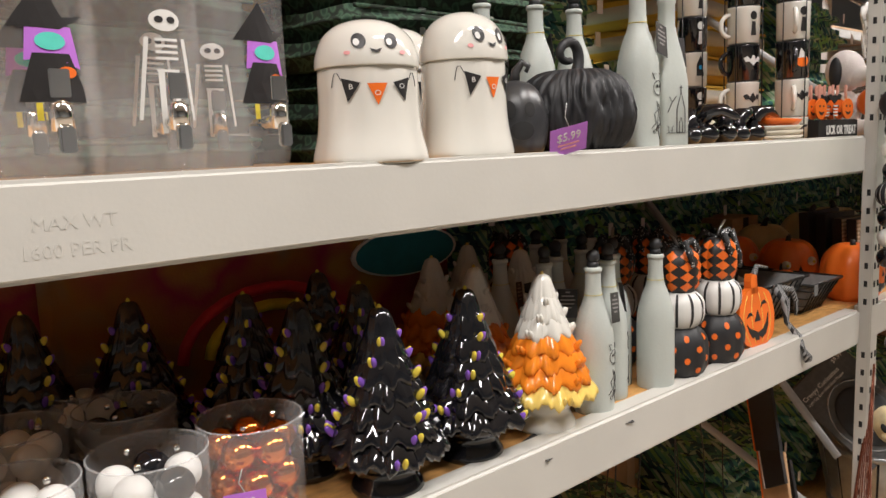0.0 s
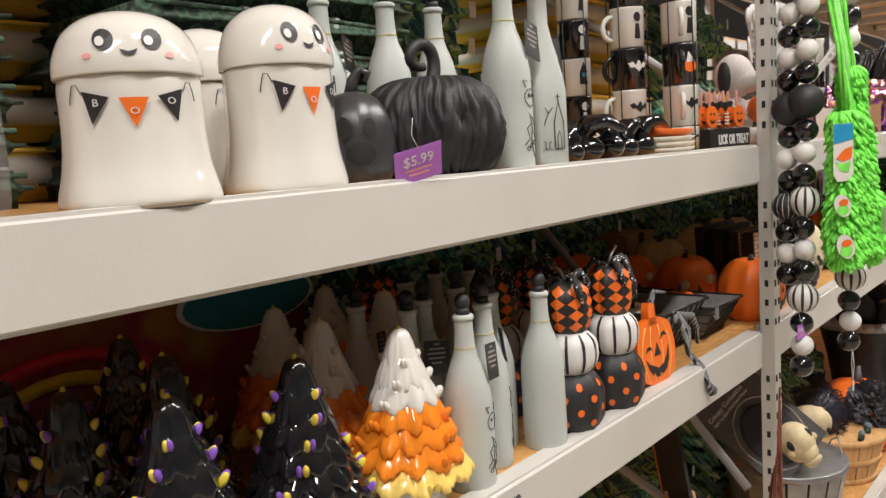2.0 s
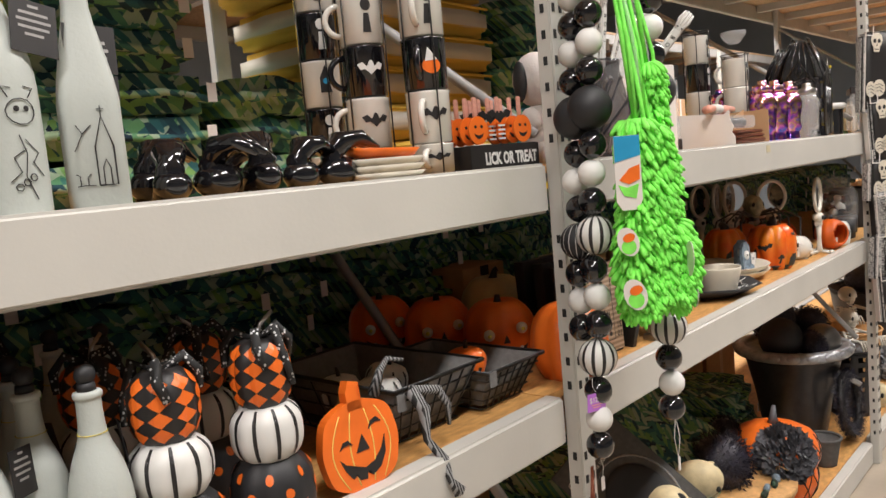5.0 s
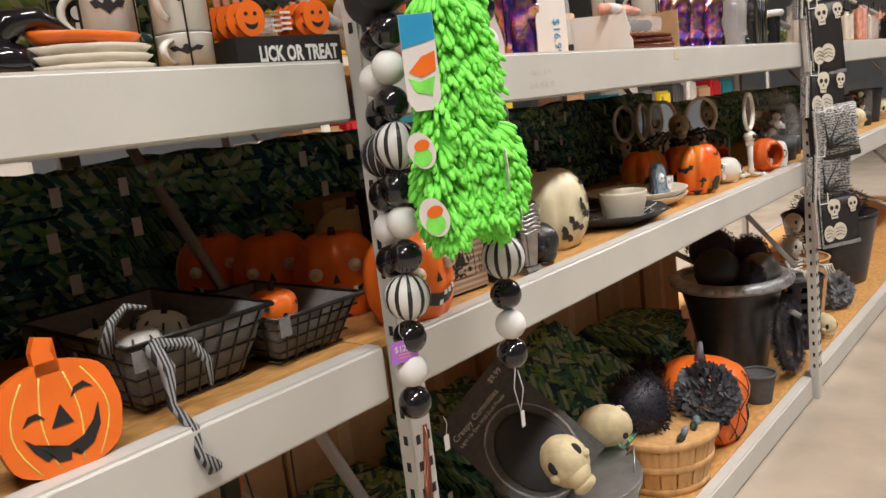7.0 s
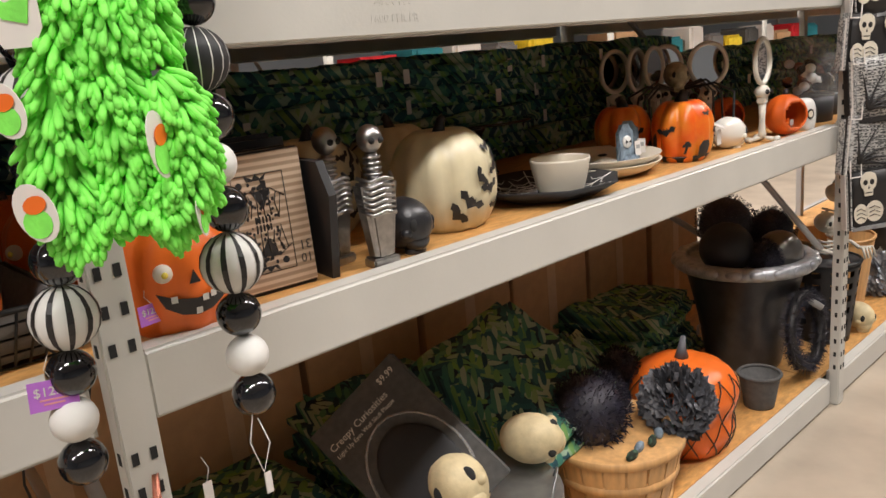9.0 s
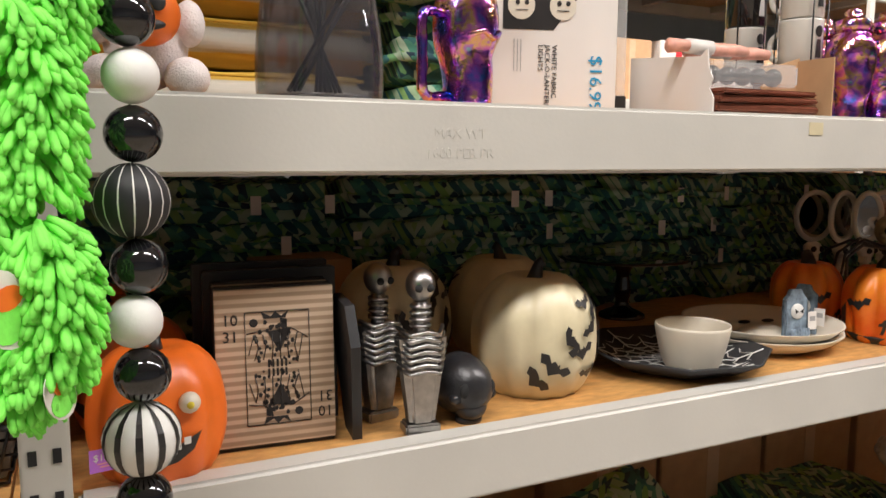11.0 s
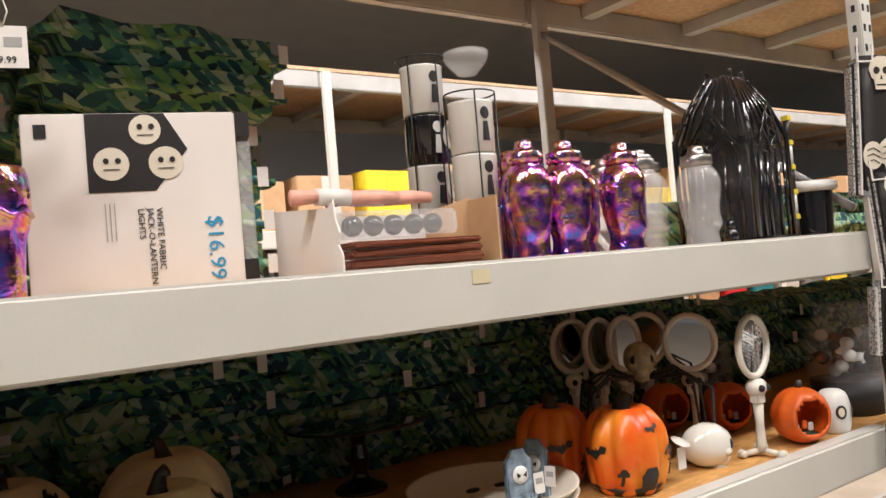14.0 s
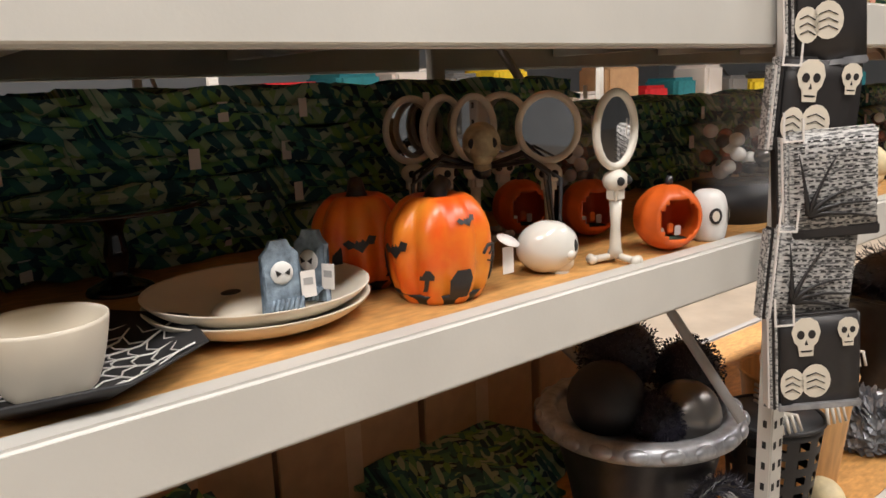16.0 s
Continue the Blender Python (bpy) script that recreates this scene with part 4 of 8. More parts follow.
def ceramic_tree(bands, name, label, bulbs):
    t = thing(name, 0, 0, LOW, label, "ceramic tree", name.replace("_", " ") + "s")
    rnd = random.Random(5)
    tiers, h0, h1 = 7, 0.068, 0.252
    part("base", lathe_bm(smooth_profile([(0.052, 0), (0.056, 0.008), (0.05, 0.02), (0.044, 0.034), (0.05, 0.044), (0.052, 0.056), (0.03, 0.07), (0, 0.071)], 2), 32), bands[0][2], t, "round glazed foot")
    for lo, hi, mt in bands[1:]:
        bms = []
        for k in range(tiers):
            if not lo <= k < hi:
                continue
            z = h0 + (h1 - h0) * k / tiers
            r = 0.079 * (1 - k / tiers) ** 0.9 + 0.014
            n = max(6, int(13 - k))
            bm = lathe_bm(smooth_profile([(r * 0.72, z - 0.004), (r * 1.0, z - 0.001), (r * 0.98, z + 0.01), (r * 0.78, z + 0.028), (r * 0.5, z + 0.045), (0.004, z + 0.05)], 2), n * 8, n, 0.0, twist=0.0)
            for v in bm.verts:
                a = math.atan2(v.co.y, v.co.x) + k * 0.4
                rr = math.hypot(v.co.x, v.co.y)
                f = rr / r
                lobe = abs(math.sin(a * n / 2))
                q = 1 - 0.16 * (1 - lobe) * f
                q += 0.12 * f * noise.noise((math.cos(a) * 9, math.sin(a) * 9, k * 3.1 + z * 20))
                v.co.x *= q
                v.co.y *= q
                v.co.z += (-0.012 * lobe + 0.006 * abs(math.sin(a * n * 2))) * f * f
            bms.append(bm)
        if hi >= tiers:
            bms.append(lathe_bm([(0.014, h1 - 0.014), (0.009, h1), (0.0, h1 + 0.014)], 12))
        part("bough_layer", join_bm(*bms), mt, t, "glazed %s scalloped boughs" % {M_BLACKGLOSS: "black", M_ORANGEGL: "orange", M_YELLOWGL: "yellow", M_CERAMIC: "white"}[mt])
    bb = ball_bm(0.0055, 8, 1, 0.8, 2.0, rings=6)
    me = {}
    for mt in bulbs:
        o = part("bulb", bb.copy(), mt, t)
        me[mt] = o.data
        bpy.data.objects.remove(o)
    bb.free()
    for i in range(46):
        k = i % 7
        z = h0 + (h1 - h0) * k / tiers + 0.004
        r = (0.079 * (1 - k / tiers) ** 0.9 + 0.014) * 0.98
        a = radians(137.5 * i)
        mt = bulbs[i % len(bulbs)] if len(bands) < 3 else bulbs[0 if k < 1 else 1 if k < 4 else 2]
        o = new("bulb", me[mt])
        o.parent = t
        o.matrix_basis = pose(r * math.cos(a), r * math.sin(a), z, 0, 35, math.degrees(a))
    o = new("bulb", me[bulbs[0]])
    o.parent = t
    o.matrix_basis = pose(0, 0, h1 + 0.018)
    return t


BT = ceramic_tree([(0, 0, M_BLACKGLOSS), (0, 7, M_BLACKGLOSS)], "black_ceramic_tree", "glossy black ceramic tree with yellow and purple bulbs", [M_YELLOW, M_PURPLE])
BT.matrix_basis = pose(-1.62, 0.075, LOW)
for x, y, rz in ((-1.445, 0.08, 50), (-1.672, 0.215, 90), (-1.525, 0.26, 130), (-1.70, 0.34, 20), (-1.85, 0.44, 70), (-1.50, 0.43, 200), (-2.0, 0.47, 100), (-2.15, 0.46, 160)):
    put(BT, x, y, LOW, rz)
CT = ceramic_tree([(0, 0, M_CERAMIC), (0, 1, M_YELLOWGL), (1, 4, M_ORANGEGL), (4, 7, M_CERAMIC)], "candy_corn_tree", "glazed ceramic tree in white, orange and yellow bands", [M_YELLOWGL, M_ORANGEGL, M_CERAMIC])
CT.matrix_basis = pose(-1.268, 0.072, LOW)
for x, y, rz in ((-1.286, 0.225, 40), (-1.253, 0.385, 80), (-1.072, 0.47, 150), (-1.31, 0.62, 10), (-1.06, 0.315, 70)):
    put(CT, x, y, LOW, rz)
for x, y, rz in ((-1.143, 0.058, 0), (-1.058, 0.088, 25), (-0.943, 0.056, 50), (-0.985, 0.13, 80), (-1.155, 0.165, -30), (-1.08, 0.2, 140), (-0.97, 0.22, 60), (-1.17, 0.27, 10), (-0.96, 0.36, 75), (-0.86, 0.37, 100), (-0.8, 0.33, 30)):
    put(B, x, y, LOW, rz, s=0.93)
for i, (x, y, rz, rx) in enumerate(((-1.325, 0.02, 15, 62), (-1.13, 0.02, -15, 70))):
    t = thing("battery_tag", x, y, LOW - 0.012, "black fold-out card tag hanging over the deck edge", "tag", rz=rz, rx=-rx)
    part("card", box_bm(0.06, 0.001, 0.055, z=-0.02), M_INK, t)
    part("print", join_bm(*[box_bm(0.04 - 0.006 * k, 0.0004, 0.004, y=-0.0009, z=0.02 - 0.009 * k) for k in range(4)]), M_GREYINK, t)
    if not i:
        part("button_cell", lathe_bm([(0.009, 0), (0.009, 0.006), (0, 0.006)], 16), M_WHITE, t, m=pose(0.012, -0.001, 0.01, 90))


def small_pumpkin(name, r, sz, body, lobes, label, stem=True):
    p = thing(name, 0, 0, 0, label, "pumpkin", name.replace("_", " ") + "s")
    prof = smooth_profile([(r * 0.25, 0.004), (r * 0.62, 0), (r * 0.92, r * sz * 0.4), (r, r * sz), (r * 0.9, r * sz * 1.6), (r * 0.5, r * sz * 1.96), (0, r * sz * 1.9)], 3)
    part("skin", lathe_bm(prof, 48, lobes, 0.08), body, p)
    return p, prof


def topiary():
    t = thing("stacked_pumpkins", 0, 0, LOW, "three stacked painted pumpkins: dotted black, striped white, harlequin with bow", "stacked pumpkins", "stacked pumpkins")
    z = 0
    for i, (r, szz, mt) in enumerate(((0.06, 0.9, M_BLACKMATT), (0.052, 0.72, M_WHITE), (0.043, 1.05, M_INK))):
        prof = smooth_profile([(r * 0.3, 0.002), (r * 0.7, 0), (r * 0.95, r * szz * 0.45), (r, r * szz), (r * 0.92, r * szz * 1.55), (r * 0.55, r * szz * 1.97), (0, r * szz * 1.92)], 3)
        part(("dotted_pumpkin", "striped_pumpkin", "harlequin_pumpkin")[i], lathe_bm(prof, 48, 10, 0.07), mt, t, m=Matrix.Translation((0, 0, z)))
        rad = radius_of(prof)
        base = z
        def w(x, zz, rad=rad, base=base, off=0.0015):
            rr = rad(zz) + off
            a = x / r
            k = 1 - 0.07 * (1 - abs(math.sin(a * 5)))
            return (rr * k * math.cos(a), rr * k * math.sin(a), zz + base)
        H = r * szz * 2
        if i == 0:
            dots = [flat_bm(circle(2 * math.pi * r * (j + 0.5 * (l % 2)) / 7, H * (0.2 + 0.2 * l), 0.0062, 0.0068, 10), wrap=w) for l in range(4) for j in range(7)]
            part("dots", join_bm(*dots), M_ORANGE, t, "orange painted dots")
        elif i == 1:
            bands = []
            for j in range(10):
                x0 = 2 * math.pi * r * (j + 0.0) / 10
                zs = [H * (0.06 + 0.88 * k / 8) for k in range(9)]
                bands.append(flat_bm([(x0 - 0.0028, q) for q in zs] + [(x0 + 0.0028, q) for q in zs[::-1]], wrap=w))
            part("stripes", join_bm(*bands), M_INK, t, "black painted stripes")
        else:
            dm = []
            n, rows = 8, 4
            cw, chh = 2 * math.pi * r / n, H * 0.9 / rows
            for l in range(rows):
                for j in range(n):
                    cx, cz = cw * (j + 0.5 * 0), H * 0.05 + chh * (l + 0.5)
                    dm.append(flat_bm([(cx, cz - chh / 2), (cx + cw / 2 * 0.86, cz), (cx, cz + chh / 2), (cx - cw / 2 * 0.86, cz)], wrap=w))
            part("diamonds", join_bm(*dm), M_ORANGE, t, "orange painted diamonds")
        z += H * 0.95
    part("bow", join_bm(*[tube_bm([(0, 0, z), (0.03 * math.cos(a), 0.03 * math.sin(a), z + 0.016), (0.045 * math.cos(a), 0.045 * math.sin(a), z - 0.004 - 0.03 * (i % 2)), (0.046 * math.cos(a + 0.2), 0.046 * math.sin(a + 0.2), z - 0.03 - 0.03 * (i % 2))], [0.004, 0.008, 0.007, 0.005], 4) for i, a in enumerate((-2.2, -1.2, -0.3, 0.8, 2.4))]), M_TULLE, t, "black ribbon with white dots")
    part("wire_stem", tube_bm([(0, 0, z), (0.008, 0, z + 0.02), (0.03, 0, z + 0.034), (0.02, 0, z + 0.026)], 0.003, 6), M_PEWTER, t)
    return t


TP = topiary()
TP.matrix_basis = pose(-0.703, 0.055, LOW)
TP.scale = (1.02, 1.02, 1.07)
for x, y, rz in ((-0.848, 0.062, 100), (-0.87, 0.215, 30), (-0.7, 0.23, 200), (-0.93, 0.48, 60)):
    put(TP, x, y, LOW, rz, s=1.04, label="stacked trio of painted pumpkins with spotted ribbon bow")


def plaque():
    p = thing("wooden_pumpkin_sign", -0.543, 0.032, LOW, "flat orange wooden jack-o-lantern sign with carved smile", "pumpkin sign", rz=-4, rx=-6)
    out = []
    for i in range(48):
        a = 2 * math.pi * i / 48
        c, n = math.cos(a), math.sin(a)
        q = (abs(c) ** 2.6 + abs(n) ** 2.6) ** (-1 / 2.6)
        out.append((0.074 * c * q * (1 + 0.015 * math.cos(8 * a)), 0.073 + 0.071 * n * q * (1 + 0.02 * math.cos(6 * a + 3.14))))
    part("board", flat_bm(out, 0.018), M_ORANGE, p)
    part("stem", flat_bm([(-0.016, 0.13), (0.012, 0.13), (0.006, 0.158), (0.012, 0.172), (-0.008, 0.178), (-0.016, 0.16)], 0.018), M_ORANGE, p)
    F = lambda o: flat_bm(o, 0.0016)
    at = Matrix.Translation((0, -0.0014, 0))
    part("mouth", F([(-0.046, 0.062), (-0.036, 0.052), (-0.018, 0.041), (0.0, 0.037), (0.02, 0.043), (0.036, 0.058), (0.046, 0.078), (0.043, 0.05), (0.03, 0.03), (0.012, 0.021), (0.01, 0.03), (0.002, 0.029), (0.0, 0.019), (-0.014, 0.021), (-0.018, 0.031), (-0.026, 0.026), (-0.038, 0.042)]), M_INK, p, "black painted smile", m=at)
    part("nose", F([(-0.013, 0.064), (0.013, 0.064), (0.002, 0.09)]), M_INK, p, m=at)
    part("eye_arc", F([(-0.044, 0.076), (-0.036, 0.087), (-0.026, 0.088), (-0.018, 0.078), (-0.027, 0.081), (-0.036, 0.08)]), M_INK, p, "winking eye", m=at)
    part("eye_arc", F([(0.016, 0.094), (0.022, 0.106), (0.034, 0.11), (0.044, 0.1), (0.034, 0.102), (0.024, 0.1)]), M_INK, p, "winking eye", m=at)
    for q in (-0.05, -0.02, 0.02, 0.05):
        part("groove", tube_bm([(q * (0.7 + 0.45 * math.sin(math.pi * t / 8)), 0.0004, 0.012 + 0.0145 * t) for t in range(9)], 0.0013, 5), M_YELLOWGL, p, "pale routed groove")
    return p


plaque()


def wire_basket(x, y, sx, sy, h, rz, label):
    b = thing("wire_basket", x, y, LOW, label, "basket", "lined wire baskets", rz=rz)
    k = 0.72
    bm = bmesh.new()
    lo = [bm.verts.new((u * sx * k / 2, v * sy * k / 2, 0.012)) for u, v in ((-1, -1), (1, -1), (1, 1), (-1, 1))]
    hi = [bm.verts.new((u * sx / 2, v * sy / 2, h)) for u, v in ((-1, -1), (1, -1), (1, 1), (-1, 1))]
    bm.faces.new(lo)
    for i in range(4):
        bm.faces.new((lo[i], lo[(i + 1) % 4], hi[(i + 1) % 4], hi[i]))
    bmesh.ops.subdivide_edges(bm, edges=bm.edges[:], cuts=5, use_grid_fill=True)
    for v in bm.verts:
        v.co += Vector((noise.noise(v.co * 30), noise.noise(v.co * 31 + Vector((9, 0, 0))), 0)) * 0.006
    bmesh.ops.solidify(bm, geom=bm.faces[:], thickness=0.003)
    part("liner", bm, M_GREYFAB, b, "grey woven fabric liner")
    def rect(q, z, e=0.005):
        return [(u * (sx * q / 2 + e), v * (sy * q / 2 + e), z) for u, v in ((-1, -1), (1, -1), (1, 1), (-1, 1))]
    part("rim", tube_bm(rect(1, h), 0.005, 6, True), M_WIRE, b, "black rim")
    for i in range(1, 4):
        part("hoop", tube_bm(rect(k + (1 - k) * (i / 4 if i < 3 else 0.75), h * i / 4 + 0.004), 0.002, 5, True), M_WIRE, b)
    part("hoop", tube_bm(rect(k, 0.006), 0.002, 5, True), M_WIRE, b)
    for i in range(7):
        s = -1 + 2 * (i + 0.5) / 7
        for v in (-1, 1):
            part("wire", tube_bm([(s * sx * k / 2, v * (sy * k / 2 + 0.005), 0.006), (s * sx / 2, v * (sy / 2 + 0.005), h)], 0.002, 5), M_WIRE, b)
    for i in range(4):
        s = -1 + 2 * (i + 0.5) / 4
        for v in (-1, 1):
            part("wire", tube_bm([(v * (sx * k / 2 + 0.005), s * sy * k / 2, 0.006), (v * (sx / 2 + 0.005), s * sy / 2, h)], 0.002, 5), M_WIRE, b)
    for v in (-1, 1):
        part("stud", ball_bm(0.005, 10, z=0), M_CHROME, b, m=pose(-sx * 0.46, v * (sy * 0.5 + 0.006) * 0.97, h * 0.8))
        part("strap", box_bm(0.022, 0.002, 0.03, y=v * (sy * 0.5 + 0.007), x=-sx * 0.46, z=h * 0.7), M_GREYFAB, b)
    return b


wire_basket(-0.305, 0.262, 0.235, 0.36, 0.118, 0, "black wire basket with grey liner and ribbon, holding white pumpkins")
wire_basket(-0.095, 0.22, 0.178, 0.31, 0.09, 0, "smaller black wire basket with grey liner holding an orange pumpkin")


def mini_pumpkin(x, y, z, r, mt, mark, rz=0, rx=0):
    p = thing("mini_pumpkin", x, y, z, "small %s pumpkin with %s in a lined basket" % ("white" if mt is M_WHITE else "orange", mark), "pumpkin", "mini pumpkins", rz=rz, rx=rx)
    prof = smooth_profile([(r * 0.3, 0.002), (r * 0.75, 0), (r, r * 0.7), (r * 0.85, r * 1.25), (r * 0.3, r * 1.45), (0, r * 1.38)], 3)
    part("skin", lathe_bm(prof, 40, 9, 0.09), mt, p)
    part("stem", tube_bm([(0, 0, r * 1.3), (0.002, 0, r * 1.6), (0.008, 0, r * 1.8)], [0.006, 0.004, 0.003], 6), M_INK, p)
    rad = radius_of(prof)
    w = lambda x_, z_: ((rad(z_) + 0.0015) * math.cos(x_ / r), (rad(z_) + 0.0015) * math.sin(x_ / r), z_)
    if mt is M_WHITE:
        part("stripes", join_bm(*[flat_bm([(q - 0.002, r * 0.1), (q + 0.002, r * 0.1), (q + 0.003, r * 0.7), (q + 0.002, r * 1.3), (q - 0.002, r * 1.3), (q - 0.003, r * 0.7)], wrap=w) for q in [2 * math.pi * r * i / 9 for i in range(9)]]), M_INK, p)
    else:
        part("spots", join_bm(*[flat_bm(circle(2 * math.pi * r * i / 9, r * (0.5 + 0.4 * (i % 2)), 0.005), wrap=w) for i in range(9)]), M_INK, p)
    return p


mini_pumpkin(-0.36, 0.19, LOW + 0.05, 0.046, M_WHITE, "black stripes")
mini_pumpkin(-0.29, 0.25, LOW + 0.055, 0.044, M_WHITE, "black stripes", 40, 14)
mini_pumpkin(-0.37, 0.29, LOW + 0.05, 0.042, M_WHITE, "black stripes", 80)
mini_pumpkin(-0.10, 0.19, LOW + 0.048, 0.044, M_ORANGE, "black spots", 20)
rb = thing("striped_ribbon", -0.40, 0.055, LOW + 0.115, "black and grey striped ribbon tied on the basket rim", "ribbon")
part("tail", tube_bm([(0, 0.01, 0.004), (0.008, -0.012, -0.03), (0.0, -0.02, -0.08), (0.012, -0.045, -0.115), (0.004, -0.062, -0.145), (0.02, -0.066, -0.17), (0.03, -0.066, -0.175)], [0.012, 0.012, 0.007, 0.009, 0.006, 0.013, 0.002], 5), M_RIBBON, rb)
part("tail", tube_bm([(0, 0.01, 0.004), (0.05, -0.008, -0.006), (0.07, -0.012, -0.04), (0.066, -0.014, -0.075)], [0.01, 0.009, 0.007, 0.004], 5), M_RIBBON, rb)
part("loop", tube_bm([(-0.04, 0.06, 0.0), (-0.03, 0.05, 0.04), (0.0, 0.06, 0.055), (0.02, 0.04, 0.05)], [0.012, 0.008, 0.006, 0.003], 5), M_RIBBON, rb)


def jack(x, y, z, r, rz, s=1.0):
    p = thing("grinning_pumpkin", x, y, z, "orange resin pumpkin with bulging eyes and toothy black grin", "pumpkin", "grinning pumpkins", rz=rz)
    prof = smooth_profile([(r * 0.4, 0.003), (r * 0.75, 0), (r * 0.97, r * 0.5), (r, r * 1.0), (r * 0.88, r * 1.5), (r * 0.5, r * 1.85), (0, r * 1.78)], 3)
    part("skin", lathe_bm(prof, 56, 10, 0.07), M_ORANGE, p)
    rad = radius_of(prof)
    w = around(rad, 0.001)
    part("mouth", flat_bm([(a * r * 0.62, r * 0.62 + b * r * 0.5) for a, b in GRIN], wrap=w), M_INK, p, "black grinning mouth")
    part("teeth", join_bm(*[flat_bm([(q - r * 0.05, zz), (q + r * 0.05, zz), (q + r * 0.05, zz + r * 0.11), (q - r * 0.05, zz + r * 0.11)], wrap=around(rad, 0.004)) for q, zz in ((-r * 0.36, r * 0.62), (r * 0.12, r * 0.57), (r * 0.26, r * 0.6), (0.0, r * 0.37), (r * 0.4, r * 0.66))]), M_WHITE, p, "square white teeth")
    part("nose", flat_bm([(-r * 0.09, r * 0.88), (r * 0.09, r * 0.88), (0, r * 1.1)], wrap=w), M_INK, p)
    for sgn, zz in ((-1, 1.1), (1, 1.22)):
        q = around(rad, 0.0)(sgn * r * 0.45, r * zz)
        part("eyeball", ball_bm(r * 0.15, 14, x=q[0], y=q[1], z=q[2]), M_CREAM, p, "bulging cream eyeball")
        part("iris", ball_bm(r * 0.06, 10, x=q[0] * 1.02, y=q[1] - r * 0.11, z=q[2]), M_YELLOW, p)
    part("stem", tube_bm([(0, 0, r * 1.72), (0.0, 0, r * 2.0)], [r * 0.12, r * 0.07], 8), M_INK, p)
    return p


jack(0.15, 0.09, LOW, 0.089, -6)
for x, y, rz in ((0.132, 0.275, -42), (0.105, 0.45, -40), (0.075, 0.63, -36)):
    jack(x, y, LOW, 0.09, rz)
price_tag(0.085, 0.028, LOW + 0.045, "$12.99", 10, s=0.8)


def cream_pumpkin(x, y, z, r, rz, label, faceoff=0):
    p = thing("cream_pumpkin", x, y, z, label, "pumpkin", "cream pumpkins", rz=rz)
    prof = smooth_profile([(r * 0.3, 0.006), (r * 0.7, 0), (r * 0.96, r * 0.45), (r, r * 0.9), (r * 0.9, r * 1.4), (r * 0.5, r * 1.8), (0, r * 1.7)], 3)
    part("skin", lathe_bm(prof, 64, 12, 0.07), M_PUMPCREAM, p)
    rad = radius_of(prof)
    w = around(rad, 0.0018, 22)
    for cx, cz, s, a in ((0.0, 0.55, 0.3, -35), (0.5, 0.75, 0.26, 10), (0.28, 0.95, 0.22, -60), (-0.25, 0.35, 0.26, -50), (0.75, 1.1, 0.24, 40), (0.9, 1.4, 0.2, 60), (0.7, 0.4, 0.22, 10), (1.2, 0.9, 0.25, 80), (1.25, 1.35, 0.22, 30), (0.62, 1.45, 0.2, 10), (1.45, 0.6, 0.24, 60), (1.0, 1.6, 0.18, -20)):
        part("bat", flat_bm(bat(cx * r, cz * r, s * r, a), wrap=w), M_INK, p, "black felt bat")
    part("stem", tube_bm([(0, 0, r * 1.66), (0.0, 0, r * 1.78), (0.006, 0, r * 1.98), (0.014, 0, r * 2.02)], [r * 0.2, r * 0.12, r * 0.08, r * 0.09], 9), M_BLACKRESIN, p, "black glitter stem")
    return p


# ---- first upright: bead garlands, chenille, tags ----


def garland(name, x, y, z0, seq, rz=0):
    g = thing(name, x, y, z0, "hanging garland of black, white and striped beads on the upright", "bead garland", "bead garlands", rz=rz)
    z = 0.0
    part("cord", tube_bm([(0, 0, 0.3), (0, 0, -sum(2 * r for r, _ in seq) * 0.96)], 0.0012, 5), M_WIRE, g)
    rnd = random.Random(len(seq))
    for r, mt in seq:
        z -= r
        dx, dy = rnd.uniform(-0.004, 0.004), rnd.uniform(-0.004, 0.004)
        b = part("bead", ball_bm(r, 24, x=dx, y=dy, z=z), M_WHITE if mt in ("stripe", "blackstripe") and mt == "stripe" else M_BLACKMATT if mt == "blackstripe" else mt, g, "white bead with black stripes" if mt == "stripe" else "black bead with white stripes" if mt == "blackstripe" else "glossy black bead" if mt is M_BLACKGLOSS else "matt white bead" if mt is M_WHITEMATT else "large matt black bead")
        if mt in ("stripe", "blackstripe"):
            bands = []
            n = 11 if mt == "stripe" else 16
            wd = 0.3 if mt == "stripe" else 0.1
            for i in range(n):
                a0 = 2 * math.pi * i / n
                q = bmesh.new()
                rows = []
                for k in range(9):
                    p = math.pi * (0.06 + 0.88 * k / 8)
                    half = wd * math.pi / n * (1 if 0 < k < 8 else 0.4) * 1.1
                    rows.append([q.verts.new((dx + (r + 0.0006) * math.sin(p) * math.cos(a0 + s), dy + (r + 0.0006) * math.sin(p) * math.sin(a0 + s), z + (r + 0.0006) * math.cos(p))) for s in (-half, 0, half)])
                for ra, rb_ in zip(rows, rows[1:]):
                    for s in range(2):
                        q.faces.new((ra[s], rb_[s], rb_[s + 1], ra[s + 1]))
                bands.append(q)
            part("stripes", join_bm(*bands), M_INK if mt == "stripe" else M_WHITE, b, "painted stripes")
        z -= r
    return g, z


